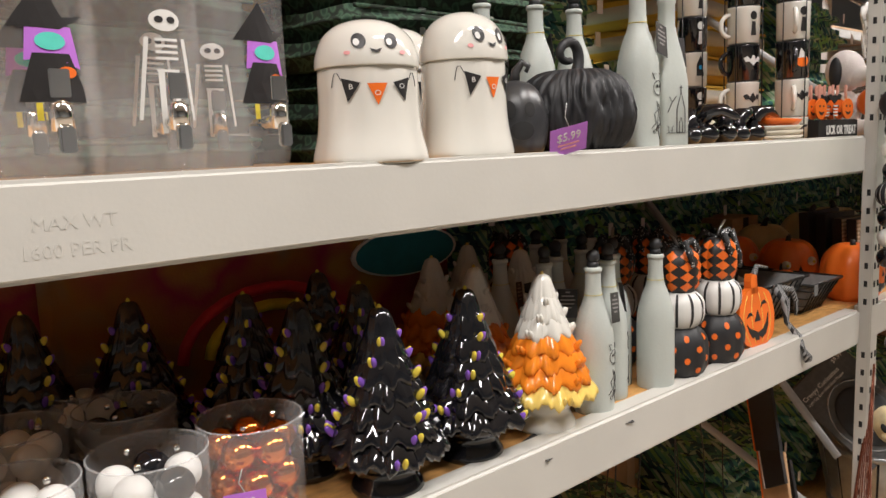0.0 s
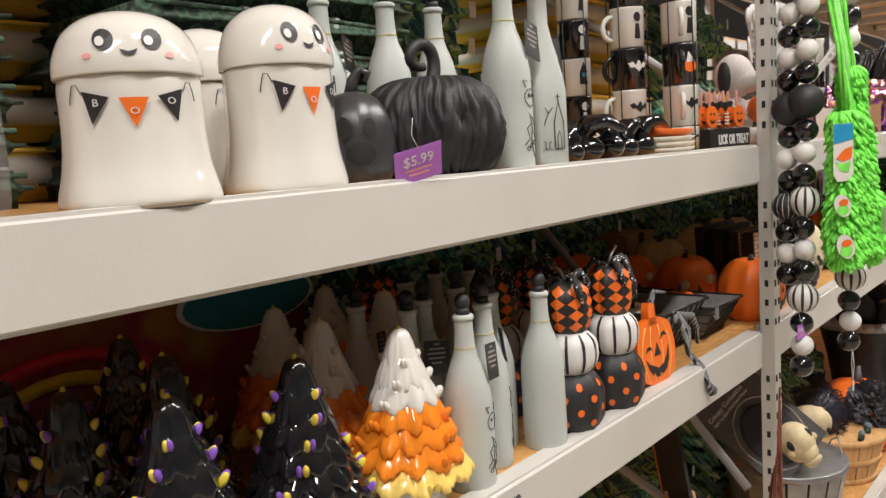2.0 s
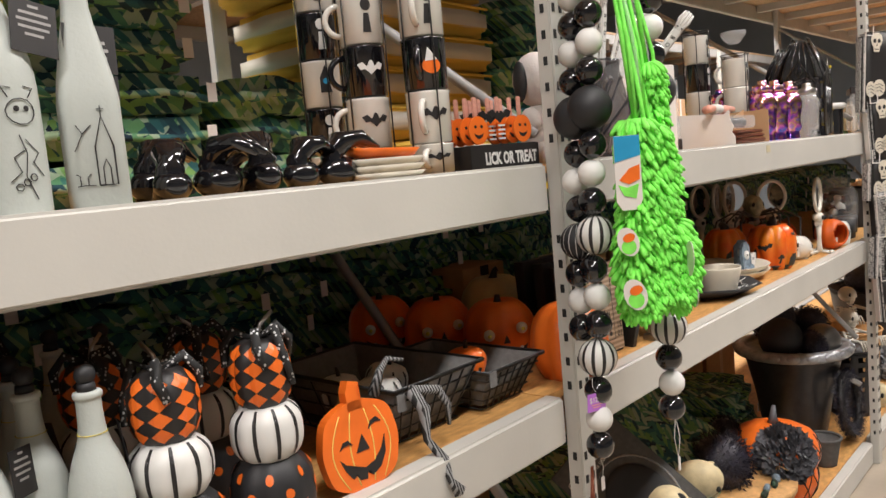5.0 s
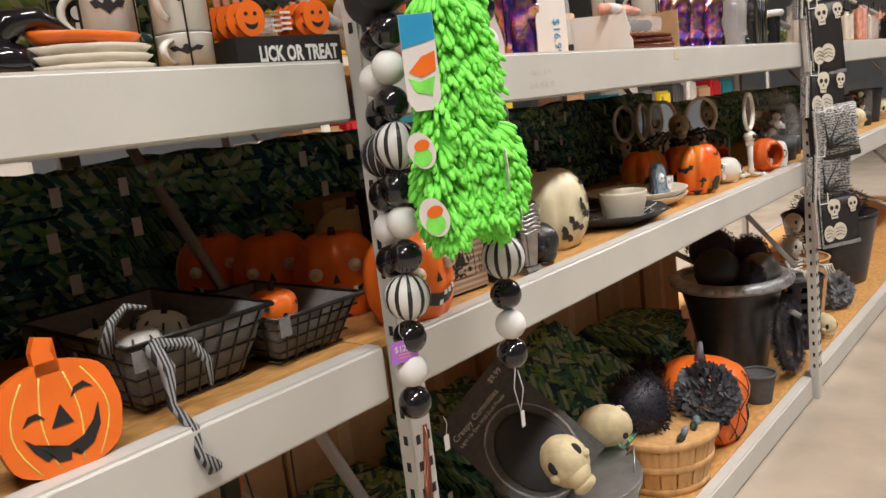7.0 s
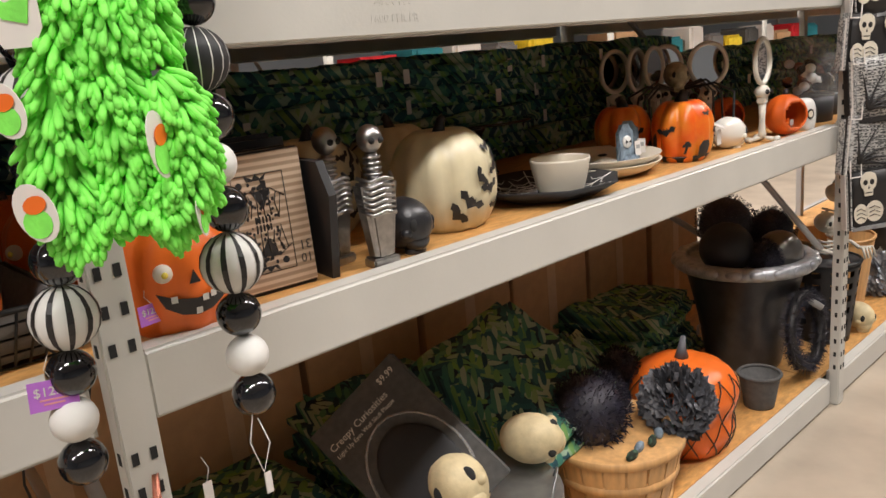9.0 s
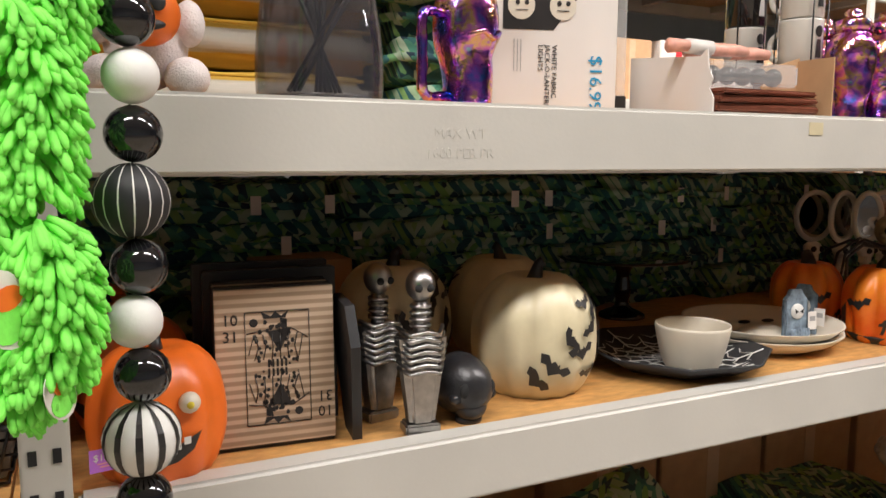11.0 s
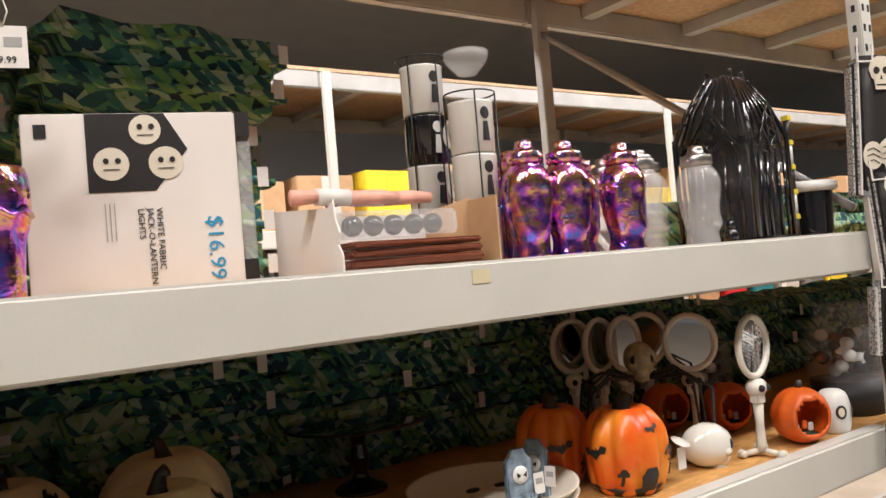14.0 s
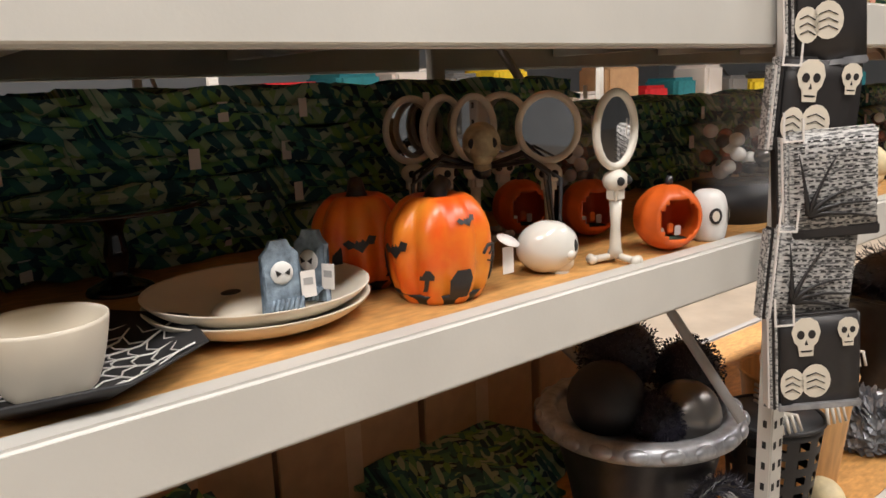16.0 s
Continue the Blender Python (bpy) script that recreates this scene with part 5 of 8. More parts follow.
kb, wb, lb = (0.027, M_BLACKGLOSS), (0.026, M_WHITEMATT), (0.042, M_BLACKMATT)
st, bs = (0.037, "stripe"), (0.036, "blackstripe")
G1, zend = garland("bead_garland", 0.0, -0.112, 1.868, [kb, wb, kb, wb, kb, wb, kb, lb, kb, wb, kb, st, kb, wb, kb, st, kb, wb, kb])
G2, zend = garland("bead_garland", 0.008, -0.068, 1.80, [wb, kb, wb, kb, wb, kb, lb, kb, wb, kb, bs, kb, wb, kb])
garland("bead_garland", 0.114, -0.172, 1.735, [wb, kb, wb, kb, lb, kb, wb, kb, bs, kb, wb, kb, st, kb, wb, kb])
G1.matrix_basis = pose(0.0, -0.112, 1.868, 0, 4.2, 0)
G2.matrix_basis = pose(0.008, -0.068, 1.80, 0, 3.8, 0)
price_tag(-0.092, -0.118, 0.905, "$12.99", -12, 4, 0, s=0.95)
cl = thing("plastic_cord_loop", 0.106, -0.18, 0.785, "thin clear plastic loop with small tag hanging from a bead garland", "cord loop")
part("cord", tube_bm([(0, 0, 0.075), (-0.004, 0, 0.03), (-0.012, 0, 0.0), (0.0, 0, -0.045), (0.014, 0, -0.01), (0.003, 0, 0.028)], 0.0009, 5), M_WHITE, cl)
part("tag", box_bm(0.011, 0.002, 0.03, 0.001, x=0.004, z=-0.076), M_CARD, cl)


hk = thing("hanging_hook", 0.035, 0.0, 1.86, "black wire hook on the upright carrying the garlands", "hook")
for q in ((-0.08, -0.085, 0.0), (-0.13, -0.06, -0.06), (0.07, -0.18, -0.122), (-0.035, -0.18, -0.06)):
    part("arm", tube_bm([(0, 0.004, 0.05), (q[0] * 0.5, q[1] * 0.6, 0.04), q], 0.003, 6), M_WIRE, hk)


def chenille(name, x, y, z, path, half, n, seed):
    """A hanging loop of chenille: a soft core along a path, covered with short thick fingers."""
    g = thing(name, x, y, z, "bright lime green chenille noodle duster hanging on the rack upright", "duster", "green chenille dusters")
    rnd = random.Random(seed)
    line = [Vector(p) - Vector((x, y, z)) for p in smooth_profile(path, 5)]
    part("core", tube_bm(line, half * 0.62, 10), M_GREEN, g)
    verts, faces = [], []
    for i in range(n):
        s = rnd.random() * (len(line) - 1.001)
        k = int(s)
        c = line[k].lerp(line[k + 1], s - k)
        d = (line[k + 1] - line[k]).normalized()
        a = rnd.uniform(0, 2 * math.pi)
        side = d.orthogonal().normalized()
        out = (side * math.cos(a) + d.cross(side) * math.sin(a)).normalized()
        p = c + out * half * rnd.uniform(0.5, 0.75)
        t = (out * 0.9 + Vector((rnd.uniform(-0.3, 0.3), rnd.uniform(-0.3, 0.1), -0.75 + rnd.uniform(-0.25, 0.25)))).normalized()
        ln, rr = rnd.uniform(0.02, 0.03), rnd.uniform(0.0038, 0.0048)
        u = t.orthogonal().normalized()
        v = t.cross(u)
        o = len(verts)
        for f, q in ((0.0, 0.8), (0.5, 1.0), (0.85, 0.95), (1.0, 0.45)):
            m = p + t * ln * f + Vector((0, 0, -0.007 * f * f))
            verts += [tuple(m + (u * math.cos(b * math.pi / 3) + v * math.sin(b * math.pi / 3)) * rr * q) for b in range(6)]
        for j in range(3):
            faces += [(o + 6 * j + b, o + 6 * j + (b + 1) % 6, o + 6 * j + 6 + (b + 1) % 6, o + 6 * j + 6 + b) for b in range(6)]
        faces.append(tuple(o + 18 + b for b in range(6)))
    me = bpy.data.meshes.new("chenille_fringe")
    me.from_pydata(verts, [], faces)
    for pz in me.polygons:
        pz.use_smooth = True
    me.materials.append(M_GREEN)
    o = new("chenille_fringe", me)
    o.parent = g
    tagged(o, "soft lime green chenille fingers", kind="stuff")
    top = line[0]
    part("hanging_strap", tube_bm([top, top + Vector((-0.01, 0.01, 0.15)), Vector((0.03 - x, -0.12 - y, 1.86 - z))], 0.0045, 6), M_GREEN, g, "green hanging strap")
    return g


chenille("chenille_duster", 0.07, -0.19, 1.53, [(0.05, -0.19, 1.53), (0.06, -0.19, 1.46), (0.045, -0.19, 1.39)], 0.026, 420, 3)
chenille("chenille_duster", -0.01, -0.19, 1.41, [(-0.01, -0.19, 1.425), (-0.016, -0.195, 1.32), (-0.042, -0.195, 1.23), (-0.056, -0.195, 1.14), (-0.038, -0.2, 1.085)], 0.034, 1000, 5)
chenille("chenille_duster", 0.04, -0.2, 1.4, [(0.02, -0.2, 1.41), (0.038, -0.21, 1.33), (0.028, -0.21, 1.26)], 0.034, 600, 8)
chenille("chenille_duster", 0.01, -0.2, 1.3, [(0.008, -0.21, 1.31), (-0.01, -0.215, 1.22), (0.0, -0.215, 1.15), (-0.018, -0.215, 1.10)], 0.032, 750, 9)
chenille("chenille_duster", 0.05, -0.23, 1.24, [(0.03, -0.225, 1.225), (0.046, -0.235, 1.18), (0.038, -0.235, 1.125), (0.004, -0.23, 1.095)], 0.03, 750, 12)
for i in range(5):
    sl = thing("plastic_sleeve_strap", -0.02 + 0.024 * i, -0.2, 1.40, "clear plastic hanging strap over green chenille", "strap", "plastic straps")
    part("strap", tube_bm([(0, 0, 0), (0.004, 0.01, 0.15), (0.03 - 0.02 * i, 0.06, 0.46)], 0.0042, 5), M_SLEEVE if i % 2 else M_GREEN, sl)
pc = thing("product_card", -0.075, -0.205, 1.33, "tall blue-topped card with orange and green leaf print on the duster", "card tag", "product cards", rz=-42)
part("card", flat_bm([(-0.024, -0.05), (-0.014, -0.066), (0.014, -0.066), (0.024, -0.05), (0.024, 0.066), (-0.024, 0.066)], 0.001), M_CARD, pc)
part("blue_band", flat_bm([(-0.0235, 0.02), (0.0235, 0.03), (0.0235, 0.0655), (-0.0235, 0.0655)], 0.0006), M_BLUEINK, pc, m=Matrix.Translation((0, -0.0009, 0)))
part("orange_print", flat_bm([(-0.018, -0.012), (0.002, 0.008), (0.021, 0.014), (0.02, -0.012), (0.0, -0.02)], 0.0006), M_ORANGE, pc, m=Matrix.Translation((0, -0.0016, 0)))
part("green_print", flat_bm([(-0.02, -0.02), (-0.004, -0.026), (0.018, -0.02), (0.012, -0.046), (-0.01, -0.04)], 0.0006), M_GREEN, pc, m=Matrix.Translation((0, -0.0013, 0)))
for x, y, z, rz, s in ((-0.1, -0.21, 1.21, -50, 0.55), (-0.095, -0.215, 1.115, -48, 0.6), (0.01, -0.272, 1.165, 42, 0.7), (0.045, -0.262, 1.09, 48, 0.5)):
    c = thing("product_card", x, y, z, "oval printed card tag in orange, green and white on the duster", "card tag", "product cards", rz=rz, ry=-18)
    part("card", flat_bm(circle(0, 0, 0.034 * s, 0.048 * s, 20), 0.001), M_CARD, c)
    part("green_print", flat_bm(circle(-0.004 * s, -0.016 * s, 0.024 * s, 0.024 * s), 0.0006), M_GREEN, c, m=Matrix.Translation((0, -0.0009, 0)))
    part("orange_print", flat_bm(circle(0.006 * s, 0.012 * s, 0.02 * s, 0.014 * s), 0.0006), M_ORANGE, c, m=Matrix.Translation((0, -0.0016, 0)))

# ---- upper deck, second bay ----


def plush_dog(x, y, rz):
    bm = join_bm(ball_bm(0.05, 24, 1.0, 0.9, 1.05, z=0.165), ball_bm(0.032, 20, 1, 1.2, 0.85, y=-0.03, z=0.15), ball_bm(0.045, 20, 1, 0.9, 1.2, z=0.065), ball_bm(0.024, 16, 1, 1.5, 0.9, x=-0.04, y=-0.045, z=0.024), ball_bm(0.024, 16, 1, 1.5, 0.9, x=0.04, y=-0.045, z=0.024), ball_bm(0.017, 14, 1.0, 1.3, 1.5, x=-0.045, y=-0.015, z=0.085), ball_bm(0.017, 14, 1.0, 1.3, 1.5, x=0.045, y=-0.015, z=0.085))
    n0 = len(bm.faces)
    bm = join_bm(bm, ball_bm(0.011, 12, 1.3, 0.8, 0.9, y=-0.068, z=0.158), ball_bm(0.02, 14, 0.45, 0.8, 1.9, x=0.05, y=0.0, z=0.16), ball_bm(0.02, 14, 0.45, 0.8, 1.9, x=-0.05, y=0.0, z=0.16))
    n1 = len(bm.faces)
    bm = join_bm(bm, ball_bm(0.036, 24, 1, 0.7, 0.9, 10, 0.06, y=-0.06, z=0.085))
    n2 = len(bm.faces)
    bm = join_bm(bm, ball_bm(0.008, 10, 1, 0.4, 1.1, x=-0.012, y=-0.0855, z=0.094), ball_bm(0.008, 10, 1, 0.4, 1.1, x=0.012, y=-0.0855, z=0.094), ball_bm(0.012, 10, 1.6, 0.4, 0.5, y=-0.0845, z=0.072))
    bm.faces.ensure_lookup_table()
    for i, f in enumerate(bm.faces):
        f.material_index = 0 if i < n0 else 1 if i < n1 else 2 if i < n2 else 1
        f.smooth = True
    o = part("plush_dog", bm, [M_PLUSH, M_BLACKMATT, M_ORANGE])
    o.matrix_basis = pose(x, y, UP, 0, 0, rz) @ Matrix.Scale(1.17, 4)
    return tagged(o, "seated white plush dog with black ears holding an orange pumpkin", "plush toy")


plush_dog(0.158, 0.13, -5)


def vase():
    v = thing("smoked_vase", 0.385, 0.115, UP, "smoky grey glass vase with soft corners on the upper deck", "vase")
    prof = smooth_profile([(0.08, 0), (0.088, 0.008), (0.09, 0.06), (0.084, 0.12), (0.074, 0.172), (0.067, 0.2), (0.064, 0.215), (0.068, 0.236)], 3)
    g = part("glass", lathe_bm(prof[::1], 40, 5, 0.03), M_SMOKE, v)
    g.visible_shadow = False
    part("thick_base", lathe_bm([(0.0, 0.003), (0.074, 0.004), (0.078, 0.014), (0.0, 0.016)], 32), M_SMOKE, v)
    part("rim", tube_bm([(0.0615 * math.cos(i / 4), 0.0615 * math.sin(i / 4), 0.237) for i in range(25)], 0.0022, 6, True), M_SMOKE, v)
    return v


vase()
rnd = random.Random(11)
CLAW = thing("bone_back_scratcher", 0, 0, 0, "white bony hand back scratcher with black lettering in a vase", "back scratcher", "bone back scratchers")
part("shaft", tube_bm([(0, 0, 0.0), (0, 0, 0.20)], 0.003, 6), M_INK, CLAW, "thin black stem")
sb = box_bm(0.024, 0.009, 0.16, 0.004, 3, z=0.2)
for v in sb.verts:
    k = 1 - 0.45 * math.sin(math.pi * min(1, max(0, (v.co.z - 0.2) / 0.16)))
    v.co.x *= k
part("sleeve", sb, M_WHITE, CLAW, "flat white bone-shaped sleeve")
part("bony_hand", join_bm(*[tube_bm([(0.008 * q * 0.5, 0, 0.345), (0.009 * q, 0, 0.372), (0.0075 * q, -0.004, 0.395 - 0.003 * abs(q))], [0.005, 0.0045, 0.003], 6) for q in (-1.3, -0.45, 0.45, 1.3)]), M_WHITE, CLAW)
for k, ch in enumerate("BOO!"):
    words("letter", ch, 0.015, M_INK, CLAW, pose(-0.005, -0.0052, 0.325 - 0.02 * k, 90, 90), 0.0002)
part("face", join_bm(flat_bm(circle(-0.006, 0.352, 0.002), 0.0005), flat_bm(circle(0.006, 0.352, 0.002), 0.0005)), M_INK, CLAW, m=Matrix.Translation((0, -0.0058, 0)))
first = True
for i, (rx, ry) in enumerate(((6, -24), (-2, -20), (-6, -14), (5, -6), (-3, -9), (6, 0), (0, 5), (8, 27), (2, 32), (-5, 36), (7, 39), (-8, 30), (-6, 3))):
    mm = pose(0.385 - 0.0012 * ry, 0.115 - 0.0006 * rx, UP + 0.02, rx, ry, rnd.uniform(-55, 40))
    if first:
        CLAW.matrix_basis, first = mm, False
    else:
        copy_thing(CLAW, mm)
for x, y, z, rz in ((0.235, 0.05, 1.665, 8), (0.30, 0.12, 1.655, -10), (0.632, 0.09, 1.69, -14), (0.60, 0.14, 1.685, 10)):
    t = thing("hanging_price_ticket", x, y, z, "white hanging price ticket reading $9.99 on a string loop", "price ticket", "price tickets", rz=rz)
    part("ticket", box_bm(0.052, 0.0006, 0.052, z=-0.05), M_CARD, t)
    words("price", "$9.99", 0.012, M_INK, t, pose(0, -0.0008, -0.044, 90))
    part("barcode", box_bm(0.02, 0.0004, 0.012, x=0.01, y=-0.0006, z=-0.024), M_GREYINK, t)
    part("small_print", join_bm(*[box_bm(0.016, 0.0004, 0.0015, x=-0.014, y=-0.0006, z=-0.012 - 0.004 * k) for k in range(4)]), M_GREYINK, t)
    part("loop", tube_bm([(0, 0, 0.0), (-0.007, 0, 0.02), (0, 0, 0.042), (0.006, 0, 0.02), (0, 0, 0.001)], 0.0012, 5), M_CREAM, t)


def skull_features(parent, r, z, mt, face=-90, ys=1.0):
    """Sockets, nose and teeth set on the front of a skull of radius r."""
    for s in (-1, 1):
        part("eye_socket", ball_bm(r * 0.26, 12, 1, 0.5, 1, x=s * r * 0.38, y=-r * 0.86 * ys, z=z + r * 0.05), M_HOLE, parent, "dark eye socket")
    part("nose_hole", ball_bm(r * 0.12, 8, 0.8, 0.6, 1.2, y=-r * 0.98 * ys, z=z - r * 0.3), M_HOLE, parent)
    part("teeth", join_bm(*[box_bm(r * 0.13, r * 0.14, r * 0.24, r * 0.03, x=q * r * 0.15, y=-r * 0.78 * ys + abs(q) * r * 0.05, z=z - r * 0.82) for q in (-2, -1, 0, 1, 2)]), mt, parent, "row of teeth")


def skull_bm(r, sy=1.15):
    bm = join_bm(ball_bm(r, 28, 0.86, sy, 0.95, z=0.0, rings=16), ball_bm(r * 0.55, 20, 0.95, 0.9, 0.8, y=-r * 0.5, z=-r * 0.55), ball_bm(r * 0.22, 12, 1, 1, 0.8, x=r * 0.6, y=-r * 0.62, z=-r * 0.22), ball_bm(r * 0.22, 12, 1, 1, 0.8, x=-r * 0.6, y=-r * 0.62, z=-r * 0.22), ball_bm(r * 0.5, 16, 0.85, 0.8, 0.5, y=-r * 0.42, z=-r * 0.98))
    for v in bm.verts:
        v.co += v.co.normalized() * r * 0.03 * noise.noise(v.co * (3 / r))
    return bm


def skull_mug():
    g = thing("rainbow_skull_mug", 0.60, 0.085, UP, "iridescent metallic skull mug with a bone handle", "mug", rz=28)
    g.scale = (1.12, 1.12, 1.14)
    prof = smooth_profile([(0.028, 0), (0.032, 0.004), (0.03, 0.03), (0.035, 0.06), (0.043, 0.085), (0.044, 0.12), (0.041, 0.138), (0.039, 0.136), (0.037, 0.08)], 3)
    bm = lathe_bm(prof, 40)
    for v in bm.verts:
        if v.co.y < 0:
            v.co.y -= 0.008 * math.exp(-((v.co.z - 0.03) / 0.03) ** 2)
        for sx in (-0.016, 0.016):
            d = (v.co.x - sx) ** 2 + (v.co.z - 0.075) ** 2
            if v.co.y < 0:
                v.co.y += 0.012 * math.exp(-d / 0.00012)
    part("cup", bm, M_IRID, g)
    part("teeth", join_bm(*[ball_bm(0.0045, 8, 0.8, 0.8, 1.3, x=0.007 * q, y=-0.034 + 0.0012 * q * q, z=zz) for q in range(-3, 4) for zz in (0.03, 0.042)]), M_IRID, g)
    part("brow", tube_bm([(-0.034, -0.026, 0.09), (-0.016, -0.042, 0.097), (0, -0.043, 0.088), (0.016, -0.042, 0.097), (0.034, -0.026, 0.09)], 0.004, 8), M_IRID, g)
    pts = [(-0.035, 0.01, 0.118), (-0.06, 0.012, 0.12), (-0.078, 0.012, 0.11), (-0.078, 0.012, 0.06), (-0.078, 0.012, 0.022), (-0.058, 0.012, 0.014), (-0.025, 0.01, 0.018)]
    hp = smooth_profile(pts, 4)
    part("handle", tube_bm(hp, [0.0055 + 0.002 * abs(math.sin(i * 1.1)) for i in range(len(hp))], 8), M_IRID, g, "bone-shaped handle")
    return g


skull_mug()
lb_ = thing("light_string_box", 0.808, 0.232, UP, "white retail box with dark window print for pumpkin face lights", "box", rz=-16)
lb_.scale = (1, 1, 1.09)
part("box", box_bm(0.29, 0.075, 0.24, 0.002), M_CARD, lb_)
part("dark_panel", flat_bm([(-0.062, 0.135), (0.028, 0.135), (0.075, 0.19), (0.045, 0.239), (-0.062, 0.239)], 0.0006), M_INK, lb_, m=Matrix.Translation((0, -0.0385, 0)))
for fx, fz in ((-0.03, 0.172), (0.018, 0.222), (0.044, 0.172)):
    f = part("printed_face", flat_bm(circle(fx, fz, 0.024, 0.022, 20) if fz < 0.2 else circle(fx, 0.217, 0.022, 0.02, 20), 0.0006), M_CREAM, lb_, m=Matrix.Translation((0, -0.0395, 0)))
    part("printed_features", join_bm(flat_bm(circle(fx - 0.007, min(fz, 0.217) + 0.004, 0.004), 0.0004), flat_bm(circle(fx + 0.009, min(fz, 0.217) + 0.004, 0.004), 0.0004), box_bm(0.022, 0.0004, 0.0012, x=fx, z=min(fz, 0.217) - 0.008)), M_INK, lb_, m=Matrix.Translation((0, -0.0405, 0)))
for k, ln in enumerate(("WHITE FABRIC", "JACK-O-LANTERN", "LIGHTS")):
    words("box_text", ln, 0.0125, M_INK, lb_, pose(0.026 - 0.0125 * k, -0.0388, 0.112, 90, 90), 0.0002, "LEFT")
words("box_price", "$16.99", 0.032, M_BLUEINK, lb_, pose(0.096, -0.0388, 0.098, 90, 90), 0.0003, "LEFT")
part("small_print", join_bm(*[box_bm(0.0012, 0.0003, 0.05, x=-0.03 - 0.006 * k, y=-0.0387, z=0.07) for k in range(3)]), M_GREYINK, lb_)
part("logo_mark", box_bm(0.016, 0.0004, 0.018, x=-0.12, y=-0.0387, z=0.208), M_INK, lb_)
part("side_tray", box_bm(0.02, 0.06, 0.17, 0.002, x=0.156, z=0.03), M_SLEEVE, lb_, "clear wrapped tray at the side")
part("side_foot", box_bm(0.02, 0.07, 0.035, 0.001, x=0.156), M_INK, lb_), part("side_head", box_bm(0.02, 0.07, 0.035, 0.001, x=0.156, z=0.205), M_INK, lb_)
wb_ = thing("torn_white_box", 1.035, 0.018, UP, "torn open white display box holding wrapped novelties", "box", rz=-2)
part("side", flat_bm([(0.0, 0.0), (0.19, 0.0), (0.19, 0.112), (0.03, 0.1), (0.016, 0.112), (0.012, 0.08), (0.003, 0.062), (0.009, 0.045), (0.0, 0.03)], 0.003), M_CARD, wb_, "torn white card side", m=pose(-0.002, 0, 0, 0, 0, 98))
part("tray", box_bm(0.27, 0.19, 0.005, 0.001, x=0.138, y=0.096), M_CARD, wb_)
part("back", box_bm(0.27, 0.003, 0.1, x=0.138, y=0.19), M_CARD, wb_)
part("kraft_flap", flat_bm([(0.19, 0.006), (0.283, 0.006), (0.283, 0.118), (0.19, 0.092)], 0.003), M_KRAFT, wb_, m=Matrix.Translation((0, 0.085, 0)))
part("kraft_side", box_bm(0.003, 0.17, 0.112, x=0.28, y=0.09), M_KRAFT, wb_)
for i, (z, mt, hh) in enumerate(((0.008, M_COPPER, 0.014), (0.024, M_COPPER, 0.012), (0.038, M_COPPER, 0.01))):
    n = thing("foil_packet", 1.168, 0.068, UP + z, "flat brown foil packet lying in the display box", "packet", "foil packets", rz=-3 + 2 * i)
    part("packet", box_bm(0.235, 0.1, hh, 0.004, 3), mt, n)
n = thing("skull_candy_tray", 1.15, 0.07, UP + 0.055, "clear plastic tray of small black skulls", "candy tray", rz=-2)
part("tray", box_bm(0.2, 0.07, 0.04, 0.005), M_SLEEVE, n).visible_shadow = False
for i in range(5):
    part("skull", ball_bm(0.0165, 12, x=-0.072 + 0.036 * i, z=0.019), M_BLACKGLOSS, n, "small glossy black skull")
for i, (x, z, rz) in enumerate(((1.075, 0.107, 2), (1.15, 0.108, -5))):
    n = thing("rubber_finger_pack", x, 0.08 + 0.03 * i, UP + z, "wrapped pink rubber severed arm lying across the box", "novelty", "rubber arms", rz=rz)
    part("arm", tube_bm([(-0.09, 0, 0.012), (-0.05, 0, 0.014), (0.0, 0, 0.011), (0.06, 0, 0.013), (0.095, 0, 0.012)], [0.013, 0.01, 0.012, 0.012, 0.009], 10), M_HANDPINK, n)
    part("label_band", tube_bm([(-0.05, 0, 0.0135), (0.005, 0, 0.0125)], 0.0135, 10), M_CARD, n)
mug_rack(1.355, 0.262, UP, 4, 60, ((K_, "cat"), (C_, "cat"), (K_, "cat"), (C_, "cat")), 0, 0)
mug_rack(1.37, 0.135, UP, 3, 100, ((C_, "cat"), (C_, "cat"), (C_, "cat")), 0, 0)
db = thing("diamond_cut_bowl", 1.37, 0.135, UP + 0.345, "small clear plastic bowl resting on the wire rack", "bowl")
part("bowl", lathe_bm([(0.018, 0), (0.04, 0.025), (0.042, 0.04)], 20, 8, 0.05), M_SLEEVE, db)


